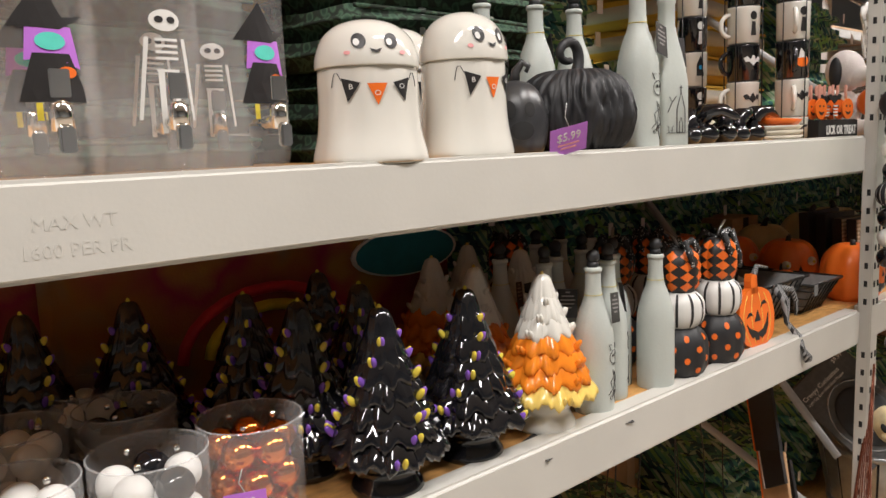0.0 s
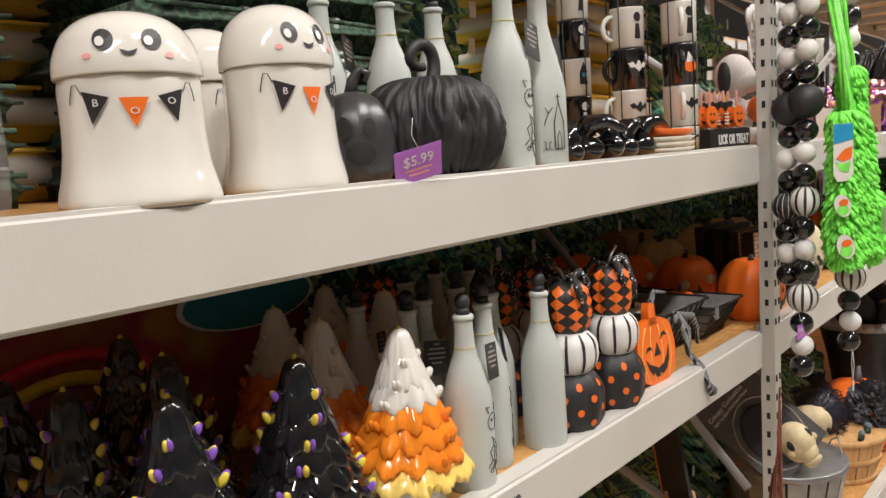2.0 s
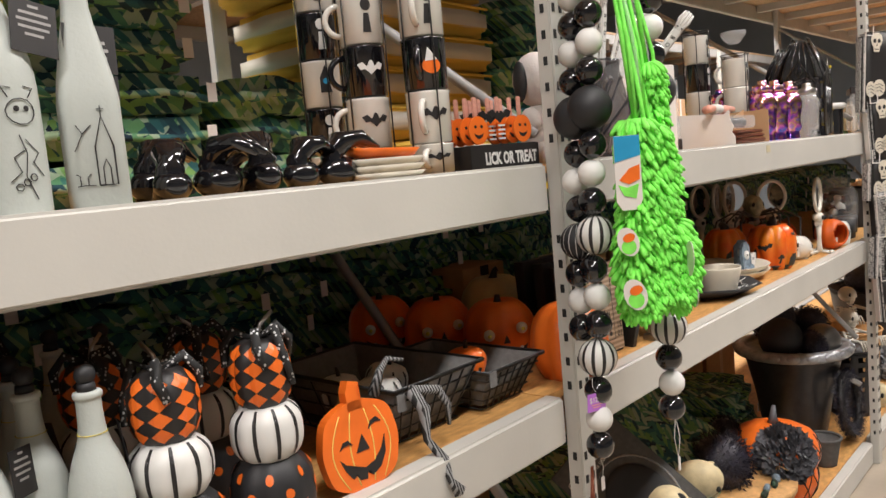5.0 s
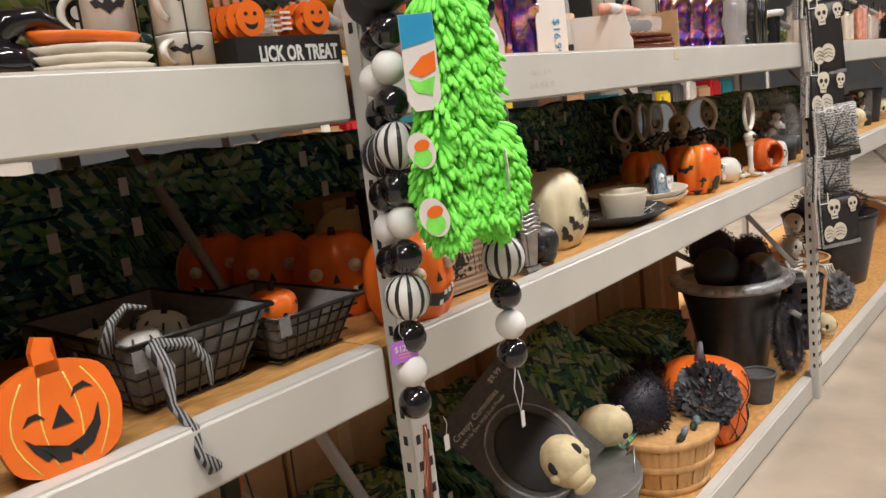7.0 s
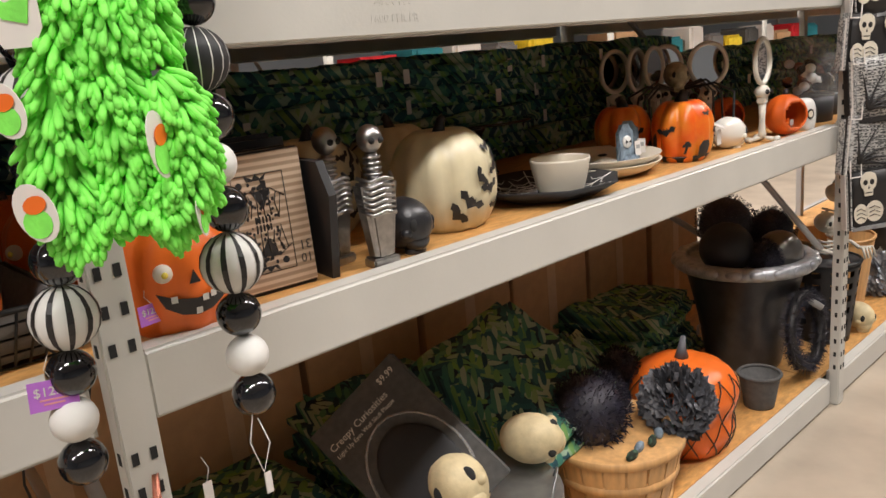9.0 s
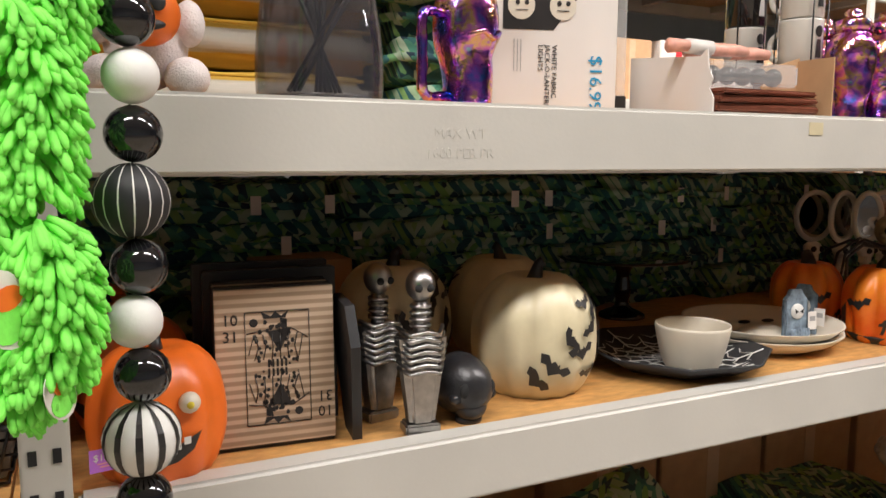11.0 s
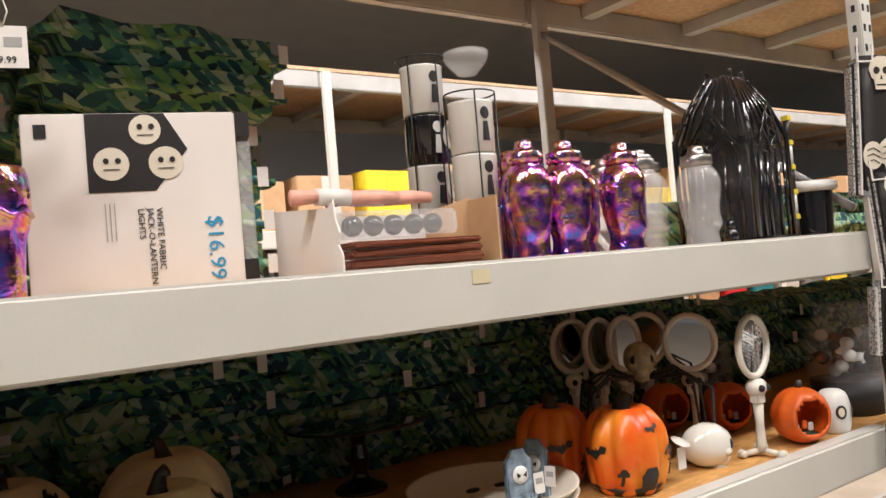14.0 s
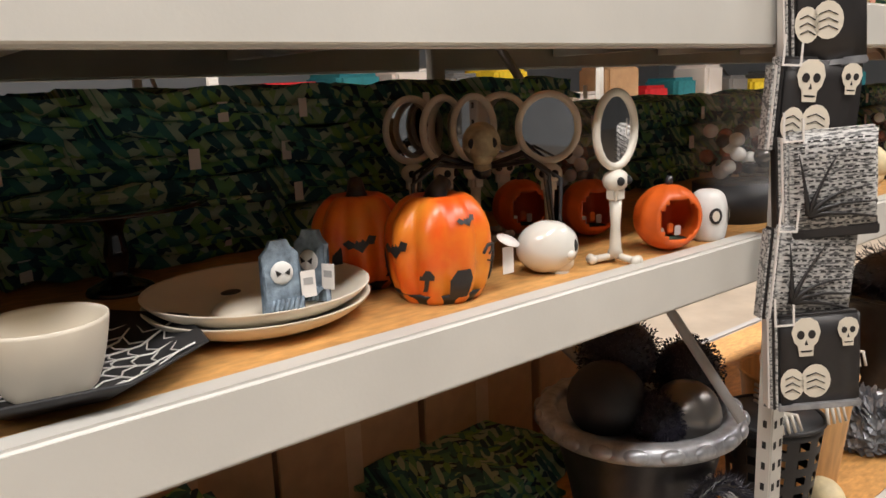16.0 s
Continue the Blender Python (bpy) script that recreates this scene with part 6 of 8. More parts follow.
def skull_jar(mt, lid, label):
    j = thing("skull_jar", 0, 0, UP, label, "jar", "skull jars")
    prof = smooth_profile([(0.03, 0), (0.036, 0.005), (0.032, 0.03), (0.037, 0.055), (0.043, 0.09), (0.046, 0.12), (0.042, 0.15), (0.03, 0.168), (0.028, 0.176)], 3)
    bm = lathe_bm(prof, 36)
    for v in bm.verts:
        for sx, zz, q in ((-0.017, 0.11, 0.011), (0.017, 0.11, 0.011), (0, 0.085, 0.006), (-0.02, 0.055, -0.004), (0.02, 0.055, -0.004), (0, 0.045, -0.008)):
            if v.co.y < 0:
                v.co.y += q * math.exp(-((v.co.x - sx) ** 2 + (v.co.z - zz) ** 2) / 0.00013)
    part("jar", bm, mt, j)
    part("teeth", join_bm(*[ball_bm(0.004, 8, 0.8, 0.8, 1.4, x=0.006 * q, y=-0.036 + 0.001 * q * q, z=0.045) for q in range(-3, 4)]), mt, j)
    part("lid", lathe_bm(smooth_profile([(0.0325, 0.172), (0.033, 0.19), (0.028, 0.193), (0.017, 0.198), (0.015, 0.212), (0.0, 0.214)], 2), 28, 20, 0.02), lid, j, "screw lid with knob")
    return j


SJ = skull_jar(M_IRID, M_IRID, "iridescent purple and gold glass skull jar with screw lid")
SJ.matrix_basis = pose(1.514, 0.056, UP, 0, 0, -5)
for x, y, rz in ((1.664, 0.056, 15), (1.43, 0.068, -20), (1.48, 0.17, 30), (1.65, 0.165, 10), (1.57, 0.27, 70)):
    put(SJ, x, y, UP, rz)
SC = skull_jar(M_SLEEVE, M_PEWTER, "clear glass skull jar with a dull metal lid")
SC.matrix_basis = pose(1.905, 0.062, UP, 0, 0, 30)
for x, y, rz in ((1.79, 0.12, 10), (1.87, 0.17, 40), (1.80, 0.23, 20)):
    put(SC, x, y, UP, rz)
ms = thing("small_black_figurine", 2.0, 0.06, UP, "small glossy black resin creature figurine", "figurine")
part("figurine", join_bm(ball_bm(0.017, 12, 1, 1, 1.1, z=0.018), ball_bm(0.012, 12, z=0.042), tube_bm([(0.005, 0, 0.05), (0.01, 0, 0.068)], [0.004, 0.001], 6), tube_bm([(-0.005, 0, 0.05), (-0.008, 0, 0.066)], [0.004, 0.001], 6)), M_BLACKGLOSS, ms)


def cathedral(x, y, w, h, rz):
    c = thing("gothic_lantern", x, y, UP, "tall glossy black gothic cathedral candle lantern with pointed arches", "lantern", "gothic lanterns", rz=rz)
    part("base", box_bm(w, w, 0.012, 0.003), M_BLACKGLOSS, c)
    hw = w / 2 - 0.006
    for sx in (-1, 1):
        for sy in (-1, 1):
            part("corner_post", tube_bm([(sx * hw, sy * hw, 0.012), (sx * hw, sy * hw, h * 0.6), (sx * hw * 0.75, sy * hw * 0.75, h * 0.78), (sx * hw * 0.3, sy * hw * 0.3, h)], [0.006, 0.006, 0.005, 0.003], 8), M_BLACKGLOSS, c)
            part("finials", join_bm(*[ball_bm(0.006, 8, x=sx * hw * (1 - 0.7 * k / 7), y=sy * hw * (1 - 0.7 * k / 7), z=h * (0.62 + 0.38 * k / 7)) for k in range(8)]), M_BLACKGLOSS, c)
    roof = lathe_bm([(hw * 1.05, h * 0.6), (hw * 0.8, h * 0.78), (hw * 0.3, h * 0.97), (0, h)], 4)
    for f in roof.faces:
        f.smooth = False
    part("roof", roof, M_HOLE, c, m=pose(0, 0, 0, 0, 0, 45))
    for face in range(4):
        for q in (-0.7, -0.35, 0, 0.35, 0.7):
            part("roof_rib", tube_bm([(q * hw, -hw, h * 0.6), (q * hw * 0.75, -hw * 0.76, h * 0.78), (q * hw * 0.3, -hw * 0.32, h * 0.97)], [0.004, 0.004, 0.0025], 6), M_BLACKGLOSS, c, m=pose(0, 0, 0, 0, 0, 90 * face))
    part("inner_panes", box_bm(w * 0.72, w * 0.72, h * 0.58, z=0.012), M_SMOKE, c, "dark glass inside")
    for face in range(4):
        f = part("tracery", join_bm(*[tube_bm([(q * hw * 0.66, 0, 0.012), (q * hw * 0.66, 0, h * 0.5)], 0.0045, 8) for q in (-1, -0.45, 0.45, 1)], *[tube_bm([(a, 0, h * 0.5), (a + hw * 0.1, 0, h * 0.56), (a + hw * 0.33, 0, h * 0.61), (a + hw * 0.56, 0, h * 0.56), (a + hw * 0.66, 0, h * 0.5)], 0.003, 6) for a in (-hw * 0.66, 0)], tube_bm([(hw * 0.16 * math.cos(t), 0, h * 0.67 + hw * 0.16 * math.sin(t)) for t in [i * 0.6 for i in range(11)]], 0.003, 6, True), tube_bm([(-hw * 0.66, 0, h * 0.55), (0, 0, h * 0.78), (hw * 0.66, 0, h * 0.55)], 0.0035, 6)), M_BLACKGLOSS, c, "pointed arch tracery")
        f.matrix_basis = pose(0, 0, 0, 0, 0, 90 * face) @ Matrix.Translation((0, -hw - 0.002, 0))
    return c


cathedral(2.16, 0.15, 0.2, 0.41, 8)
cathedral(2.34, 0.27, 0.16, 0.4, -4)
cp_ = thing("striped_candle_pole", 2.29, 0.08, UP, "black and white banded pole with small gold blocks", "candle holder")
for k in range(5):
    part("band", lathe_bm([(0.008, 0), (0.008, 0.048), (0, 0.048)], 12), M_WHITE if k % 2 else M_INK, cp_, m=Matrix.Translation((0, 0, 0.06 * k)))
    part("block", box_bm(0.018, 0.018, 0.012, 0.001, z=0.048 + 0.06 * k), M_YELLOW, cp_, "small gold block")


def tub(name, x, y, z, r0, r1, h, mt, label, cat="bucket", rimmt=None, holes=False):
    t = thing(name, x, y, z, label, cat)
    slots = (lambda i, j: i % 4 in (0, 1) and j % 2 == 1 and 1 < j < 12) if holes else None
    prof = [(r0 + (r1 - r0) * k / 13, h * k / 13) for k in range(14)]
    part("body", lathe_bm(prof + [(r1 - 0.004, h), (r0 - 0.004, 0.01), (0, 0.01)] if not holes else prof, 48, slots=slots), mt, t)
    part("rim", tube_bm([(r1 * math.cos(i * math.pi / 16), r1 * math.sin(i * math.pi / 16), h) for i in range(32)], 0.006 if rimmt is None else 0.014, 8, True), rimmt or mt, t, "rolled rim")
    return t


for x, y in ((2.43, 0.12), (2.43, 0.3)):
    tub("black_cup", x, y, UP, 0.05, 0.055, 0.13, M_BLACKGLOSS, "glossy black cup with white piped edge", "cup", M_WHITE)

# ---- lower deck, second bay ----


def card_box(x, y, z, rz, front, label, w=0.165, d=0.03, h=0.23, rx=-3):
    c = thing("playing_card_box", x, y, z, label, "wall plaque", "card plaques", rz=rz, rx=rx)
    part("board", box_bm(w, d, h, 0.0015), M_INK, c, "black edge and back")
    if front:
        y0 = -d / 2 - 0.004
        part("face", box_bm(w, 0.004, h - 0.008, 0.001, y=y0 + 0.002, z=0.006), M_PLAYCARD, c, "striped kraft face")
        F = lambda o, q=0.0006: flat_bm(o, q)
        ln = lambda x0, z0, x1, z1, t=0.0007: tube_bm([(x0, 0, z0), (x1, 0, z1)], t, 4)
        W_, a0, a1, b0, b1 = w, -0.042, 0.047, 0.035, 0.195
        art = [ln(a0, b0, a1, b0), ln(a1, b0, a1, b1), ln(a1, b1, a0, b1), ln(a0, b1, a0, b0)]
        for sgn in (1, -1):
            zc = 0.115
            art += [F([(-0.012, zc + sgn * 0.052), (0.022, zc + sgn * 0.056), (0.005, zc + sgn * 0.022)]), F([(-0.016, zc + sgn * 0.07), (-0.02, zc + sgn * 0.08), (-0.006, zc + sgn * 0.073), (0.0, zc + sgn * 0.08), (0.008, zc + sgn * 0.073), (0.018, zc + sgn * 0.08), (0.014, zc + sgn * 0.07)])]
            art += [F(circle(sgn * -0.03, zc + sgn * 0.065, 0.006, 0.006, 8)), F([(0.006 * sgn, zc + sgn * 0.07), (0.016 * sgn, zc + sgn * 0.068), (0.016 * sgn, zc + sgn * 0.055), (0.008 * sgn, zc + sgn * 0.056)])]
            art += [ln(-0.04, zc + sgn * 0.05, -0.012, zc + sgn * 0.054), ln(0.022, zc + sgn * 0.055, 0.045, zc + sgn * 0.04), ln(-0.038, zc + sgn * 0.02, -0.03, zc + sgn * 0.048), ln(0.03, zc + sgn * 0.006, 0.038, zc + sgn * 0.046)]
            art += [F(circle(0.024 * math.cos(t), zc + sgn * 0.024 * abs(math.sin(t)) + sgn * 0.01, 0.0026, 0.0026, 6)) for t in (0, 0.5, 1.0, 1.5, 2.1, 2.6, 3.1)]
            art += [F([(q, zc + sgn * 0.001), (q + 0.003, zc + sgn * 0.001), (q + 0.003, zc + sgn * 0.012), (q, zc + sgn * 0.012)]) for q in (-0.012, -0.006, 0.0, 0.006, 0.012)]
        rnd_ = random.Random(6)
        for k in range(34):
            cx, cz, q = rnd_.uniform(-0.03, 0.03), rnd_.uniform(0.05, 0.112), rnd_.uniform(0.0016, 0.0034)
            for sg in (1, -1):
                art.append(F(circle(sg * cx, 0.115 + sg * (0.115 - cz), q, q * 1.3, 5)))
        for k in range(6):
            for sg in (1, -1):
                art.append(tube_bm([(sg * (-0.03 + 0.012 * k), 0, 0.115 + sg * 0.012), (sg * (-0.024 + 0.01 * k), 0, 0.115 + sg * 0.03), (sg * (-0.03 + 0.012 * k), 0, 0.115 + sg * 0.048)], 0.0009, 4))
        part("card_figure", join_bm(*art), M_INK, c, "printed face-card figure", m=Matrix.Translation((0, y0 - 0.0007, 0)))
        for (dx, dz, t, ry) in ((-0.062, 0.178, "10", 0), (-0.062, 0.155, "31", 0), (0.068, 0.053, "10", 180), (0.068, 0.075, "31", 180)):
            words("number", t, 0.022, M_INK, c, pose(dx, y0 - 0.0006, dz, 90, 0, 0) @ pose(0, 0, 0, 0, 0, ry), 0.0003)
    return c


card_box(0.311, 0.108, LOW, -5, True, "playing-card plaque printed 10 31 on striped kraft board")
card_box(0.316, 0.153, LOW, -5, True, "second playing-card plaque behind the first", rx=-3)
card_box(0.328, 0.2, LOW, -4, False, "black backed plaque standing in a row", 0.2, 0.03, 0.24)
card_box(0.325, 0.25, LOW, -4, False, "black backed plaque standing in a row", 0.21, 0.03, 0.245)
cf = thing("coffin_board", 0.432, 0.1, LOW, "black coffin-shaped board standing on edge", "wall plaque", rz=82, rx=-4)
part("board", flat_bm([(-0.03, 0), (0.03, 0), (0.075, 0.15), (0.05, 0.205), (-0.05, 0.205), (-0.075, 0.15)], 0.014), M_BLACKMATT, cf)


def bone_figure(x, y, rz, s=1.0):
    b = thing("pewter_skeleton_coffin", x, y, LOW, "pewter-coloured skeleton in a coffin figurine with round skull", "figurine", "pewter figurines", rz=rz)
    part("base", box_bm(0.05, 0.036, 0.016, 0.003), M_PEWTER, b)
    body = box_bm(0.03, 0.03, 0.13, 0.006, 3, z=0.012)
    for v in body.verts:
        k = 1 + 1.35 * math.sin(min(1, v.co.z / 0.16) * math.pi * 0.72) ** 1.3
        v.co.x *= k
        v.co.y *= 0.6 + 0.4 * k
    part("coffin_body", body, M_PEWTER, b)
    part("ribs", join_bm(*[tube_bm([(-0.036 + 0.0015 * abs(k - 3), 0.0, 0.095 + 0.009 * k), (-0.02, -0.024, 0.088 + 0.009 * k), (0.0, -0.03, 0.094 + 0.009 * k), (0.02, -0.024, 0.088 + 0.009 * k), (0.036 - 0.0015 * abs(k - 3), 0.0, 0.095 + 0.009 * k)], 0.0034, 6) for k in range(7)]), M_PEWTER, b)
    part("neck", join_bm(*[lathe_bm([(0.012, 0), (0.014, 0.004), (0.012, 0.008)], 12) for _ in range(1)], tube_bm([(0, 0, 0.14), (0, 0, 0.185)], 0.01, 10)), M_PEWTER, b)
    part("neck_rings", join_bm(*[tube_bm([(0.013 * math.cos(t), 0.013 * math.sin(t), 0.152 + 0.009 * k) for t in [i * 0.6 for i in range(11)]], 0.0028, 5, True) for k in range(4)]), M_PEWTER, b)
    part("skull", ball_bm(0.0215, 20, 0.95, 1.05, 1.08, z=0.208), M_PEWTER, b)
    for sx in (-1, 1):
        part("eye_socket", ball_bm(0.0055, 8, x=sx * 0.008, y=-0.0205, z=0.206), M_HOLE, b)
    b.scale = (s, s, s)
    return b


bone_figure(0.517, 0.062, -8, 1.08)
bone_figure(0.482, 0.145, 10, 1.08)
sk = thing("black_skull", 0.602, 0.095, LOW + 0.055, "matt black resin skull with bared teeth", "skull", rz=8)
part("skull", skull_bm(0.052), M_BLACKRESIN, sk)
skull_features(sk, 0.052, 0.0, M_BLACKRESIN)
cream_pumpkin(0.795, 0.185, LOW, 0.113, -38, "large cream pumpkin with black stem and felt bats")
cream_pumpkin(0.615, 0.41, LOW, 0.114, -50, "cream pumpkin with felt bats standing behind the skull")
cream_pumpkin(0.865, 0.43, LOW, 0.112, 150, "cream pumpkin standing behind a larger one")
cream_pumpkin(0.37, 0.47, LOW, 0.1, -50, "cream pumpkin with felt bats at the back of the deck")
kb1 = thing("kraft_carton", 0.50, 0.68, LOW, "brown kraft carton with a dark stripe, behind pumpkins", "carton")
part("carton", box_bm(0.2, 0.15, 0.19, 0.002), M_KRAFT, kb1), part("stripe", box_bm(0.04, 0.001, 0.19, y=-0.0765), M_INK, kb1)

wp_ = thing("spiderweb_platter", 1.13, 0.19, LOW, "black eight-sided platter with raised white spiderweb", "platter", rz=12)
wp_.scale = (1.08, 1.08, 1)
part("platter", lathe_bm([(0.09, 0), (0.12, 0.006), (0.175, 0.038), (0.17, 0.04), (0.115, 0.012), (0, 0.01)], 8), M_BLACKMATT, wp_)
def pl_z(r):
    return 0.0115 if r < 0.108 else 0.0115 + (r - 0.108) / 0.056 * 0.028
web = []
for k in range(16):
    a = math.pi * k / 8
    web.append(tube_bm([(r * math.cos(a), r * math.sin(a), pl_z(r) + 0.001) for r in (0.02, 0.07, 0.105, 0.135, 0.158)], 0.0016, 4))
for r in (0.04, 0.065, 0.09, 0.115, 0.14):
    pts = []
    for k in range(32):
        a = math.pi * k / 16
        rr = r * (1 if k % 2 == 0 else 0.9)
        pts.append((rr * math.cos(a), rr * math.sin(a), pl_z(rr) + 0.0012))
    web.append(tube_bm(pts, 0.0013, 4, True))
tagged(part("web", join_bm(*web), M_WHITE, wp_, "white spiderweb lines"), kind="stuff")
bw = thing("white_bowl", 1.113, 0.125, LOW + 0.013, "plain off-white ceramic bowl on the web platter", "bowl")
part("bowl", lathe_bm(smooth_profile([(0.038, 0), (0.05, 0.004), (0.062, 0.04), (0.07, 0.08), (0.067, 0.081), (0.058, 0.04), (0.045, 0.01), (0.0, 0.008)], 3), 44), M_CREAM, bw)
for k in range(2):
    g = thing("skull_plate", 1.43, 0.245, LOW + 0.018 * k, "round cream stoneware plate in a stack of two", "plate", "skull plates")
    g.scale = (1.1, 1.1, 1)
    part("plate", lathe_bm(smooth_profile([(0.08, 0), (0.1, 0.002), (0.135, 0.018), (0.152, 0.034), (0.148, 0.036), (0.1, 0.012), (0.0, 0.01)], 3), 56), M_CREAM, g)
    if k:
        part("relief", ball_bm(0.05, 24, 1.1, 0.8, 0.5, x=-0.02, y=-0.02, z=0.008), M_CREAM, g, "raised skull face")
        for dx, dy in ((-0.035, 0.01), (0.02, -0.0)):
            part("painted_eye", ball_bm(0.012, 12, 1.2, 0.8, 0.3, x=dx, y=dy + 0.0, z=0.031), M_INK, g)
for i, (x, y, rz) in enumerate(((1.422, 0.142, -8), (1.485, 0.185, -65))):
    t = thing("tombstone_ornament", x, y, LOW + 0.031, "small blue-grey tombstone with a white skull face and price ticket", "tombstone ornament", "tombstones", rz=rz, rx=-4)
    part("stone", flat_bm([(-0.03, 0), (0.03, 0), (0.025, 0.025), (0.024, 0.07), (0.027, 0.085), (0.017, 0.095), (0.012, 0.106), (-0.012, 0.106), (-0.017, 0.095), (-0.027, 0.085), (-0.024, 0.07), (-0.025, 0.025)], 0.012), M_STONE, t)
    part("face", ball_bm(0.0165, 18, 1, 0.35, 1, y=-0.001, z=0.06), M_WHITE, t, "round white face")
    part("eyes", join_bm(flat_bm([(-0.011, 0.066), (-0.002, 0.06), (-0.009, 0.056)], 0.0008), flat_bm([(0.011, 0.066), (0.002, 0.06), (0.009, 0.056)], 0.0008)), M_INK, t, m=Matrix.Translation((0, -0.0075, 0)))
    part("rubble", join_bm(*[tube_bm([(-0.026 + 0.007 * k, -0.006, 0.002), (-0.022 + 0.007 * k, -0.012, 0.014), (-0.016 + 0.007 * k, -0.004, 0.022)], 0.003, 5) for k in range(7)]), M_STONE, t)
    part("ticket", box_bm(0.022, 0.0006, 0.038, x=0.036, y=-0.004, z=0.02), M_CARD, t), part("barcode", box_bm(0.014, 0.0004, 0.01, x=0.036, y=-0.0048, z=0.038), M_GREYINK, t)
ck = thing("black_cake_stand", 1.33, 0.6, LOW, "glossy black glass cake stand at the back of the deck", "cake stand")
part("foot", lathe_bm(smooth_profile([(0.06, 0), (0.055, 0.01), (0.018, 0.03), (0.022, 0.07), (0.016, 0.11), (0.03, 0.14), (0.0, 0.141)], 3), 32), M_BLACKGLOSS, ck, "turned stem and foot"), part("plate", lathe_bm(smooth_profile([(0.03, 0.141), (0.15, 0.15), (0.155, 0.158), (0.0, 0.16)], 3), 40), M_BLACKGLOSS, ck, "round plate")


def painted_pumpkin(x, y, r, rz):
    p = thing("painted_pumpkin", x, y, LOW, "glossy orange pumpkin painted with black haunted house, bare tree and graves", "pumpkin", "painted pumpkins", rz=rz)
    prof = smooth_profile([(r * 0.4, 0.004), (r * 0.72, 0), (r * 0.93, r * 0.4), (r, r * 1.0), (r * 0.92, r * 1.5), (r * 0.55, r * 1.9), (0, r * 1.8)], 3)
    part("skin", lathe_bm(prof, 72, 9, 0.13), M_PAINTPUMP, p)
    w = around(radius_of(prof), 0.001)
    T = lambda *q, t=0.0016: tube_bm([w(a * r, b * r) for a, b in q], t, 4)
    art = [T((0.9, 0.25), (0.85, 0.7), (0.6, 1.0), (0.35, 1.02), (0.2, 0.9), t=0.003), T((0.85, 0.7), (0.7, 0.8), (0.5, 0.7), (0.35, 0.75)), T((0.6, 1.0), (0.5, 0.88), (0.42, 0.85)), T((0.87, 0.6), (0.6, 0.5), (0.5, 0.38)), T((0.7, 0.55), (0.55, 0.6))]
    art += [flat_bm([(a * r, b * r) for a, b in q], wrap=w) for q in ([(-0.45, 0.15), (-0.45, 0.5), (-0.5, 0.5), (-0.38, 0.68), (-0.25, 0.55), (-0.12, 0.68), (-0.05, 0.5), (-0.1, 0.5), (-0.1, 0.15)], [(-0.95, 0.3), (-0.95, 0.52), (-1.05, 0.52), (-1.05, 0.6), (-0.95, 0.6), (-0.95, 0.7), (-0.87, 0.7), (-0.87, 0.6), (-0.78, 0.6), (-0.78, 0.52), (-0.87, 0.52), (-0.87, 0.3)], bat(-0.1, 1.5, 0.2, 10), [(1.2, 0.2), (1.2, 0.8), (1.3, 1.0), (1.4, 0.8), (1.45, 0.2)], bat(1.5, 1.3, 0.3, 0), bat(-1.6, 1.0, 0.35, 10), [(-2.2, 0.2), (-2.2, 0.8), (-2.0, 1.0), (-1.9, 0.2)])]
    art.append(lathe_bm([(r * 0.7, 0.0005), (r * 0.8, r * 0.12), (r * 0.86, r * 0.2)], 50, 11, 0.05))
    part("painting", join_bm(*art), M_INK, p, "black painted silhouettes")
    part("stem", tube_bm([(0, 0, r * 1.76), (0, 0, r * 1.95), (r * 0.2, 0, r * 2.15)], [r * 0.28, r * 0.2, r * 0.16], 8), M_BLACKRESIN, p)
    return p


painted_pumpkin(1.707, 0.15, 0.088, 2)
painted_pumpkin(1.66, 0.315, 0.084, 60)
tk = thing("round_ticket", 1.80, 0.085, LOW + 0.085, "round pale tag and price ticket on a string", "price ticket")
part("disc", lathe_bm([(0.0, 0), (0.02, 0.0005), (0.02, 0.0015), (0, 0.002)], 20), M_CARD, tk, m=pose(0, 0, 0, 25, 8)), part("ticket", box_bm(0.024, 0.001, 0.045, y=0.0, z=-0.055), M_CARD, tk)
part("string", tube_bm([(0, 0, 0), (0.003, -0.002, -0.012)], 0.0006, 4), M_WHITE, tk)


def spider_skull(x, y, z):
    s = thing("skull_spider", x, y, z, "aged bone skull with long black spider legs standing over the goods", "figurine", rz=-38)
    part("skull", skull_bm(0.043), M_OLDSKULL, s)
    skull_features(s, 0.043, 0, M_OLDSKULL)
    for k in range(8):
        sd = -1 if k < 4 else 1
        sp = (k % 4 - 1.5)
        part("leg", tube_bm([(sd * 0.012, 0.01 * sp, -0.045), (sd * (0.07 + 0.012 * abs(sp)), 0.035 * sp - 0.03, -0.015 - 0.01 * abs(sp)), (sd * (0.115 + 0.012 * abs(sp)), 0.06 * sp - 0.03, -0.06), (sd * (0.14 + 0.008 * sp), 0.08 * sp, 0.001 - (z - LOW))], [0.005, 0.0042, 0.004, 0.0025], 6), M_BLACKRESIN, s, "thin jointed black leg")
    part("body", ball_bm(0.02, 12, z=-0.05), M_BLACKRESIN, s)
    return s


spider_skull(1.94, 0.3, 1.1)


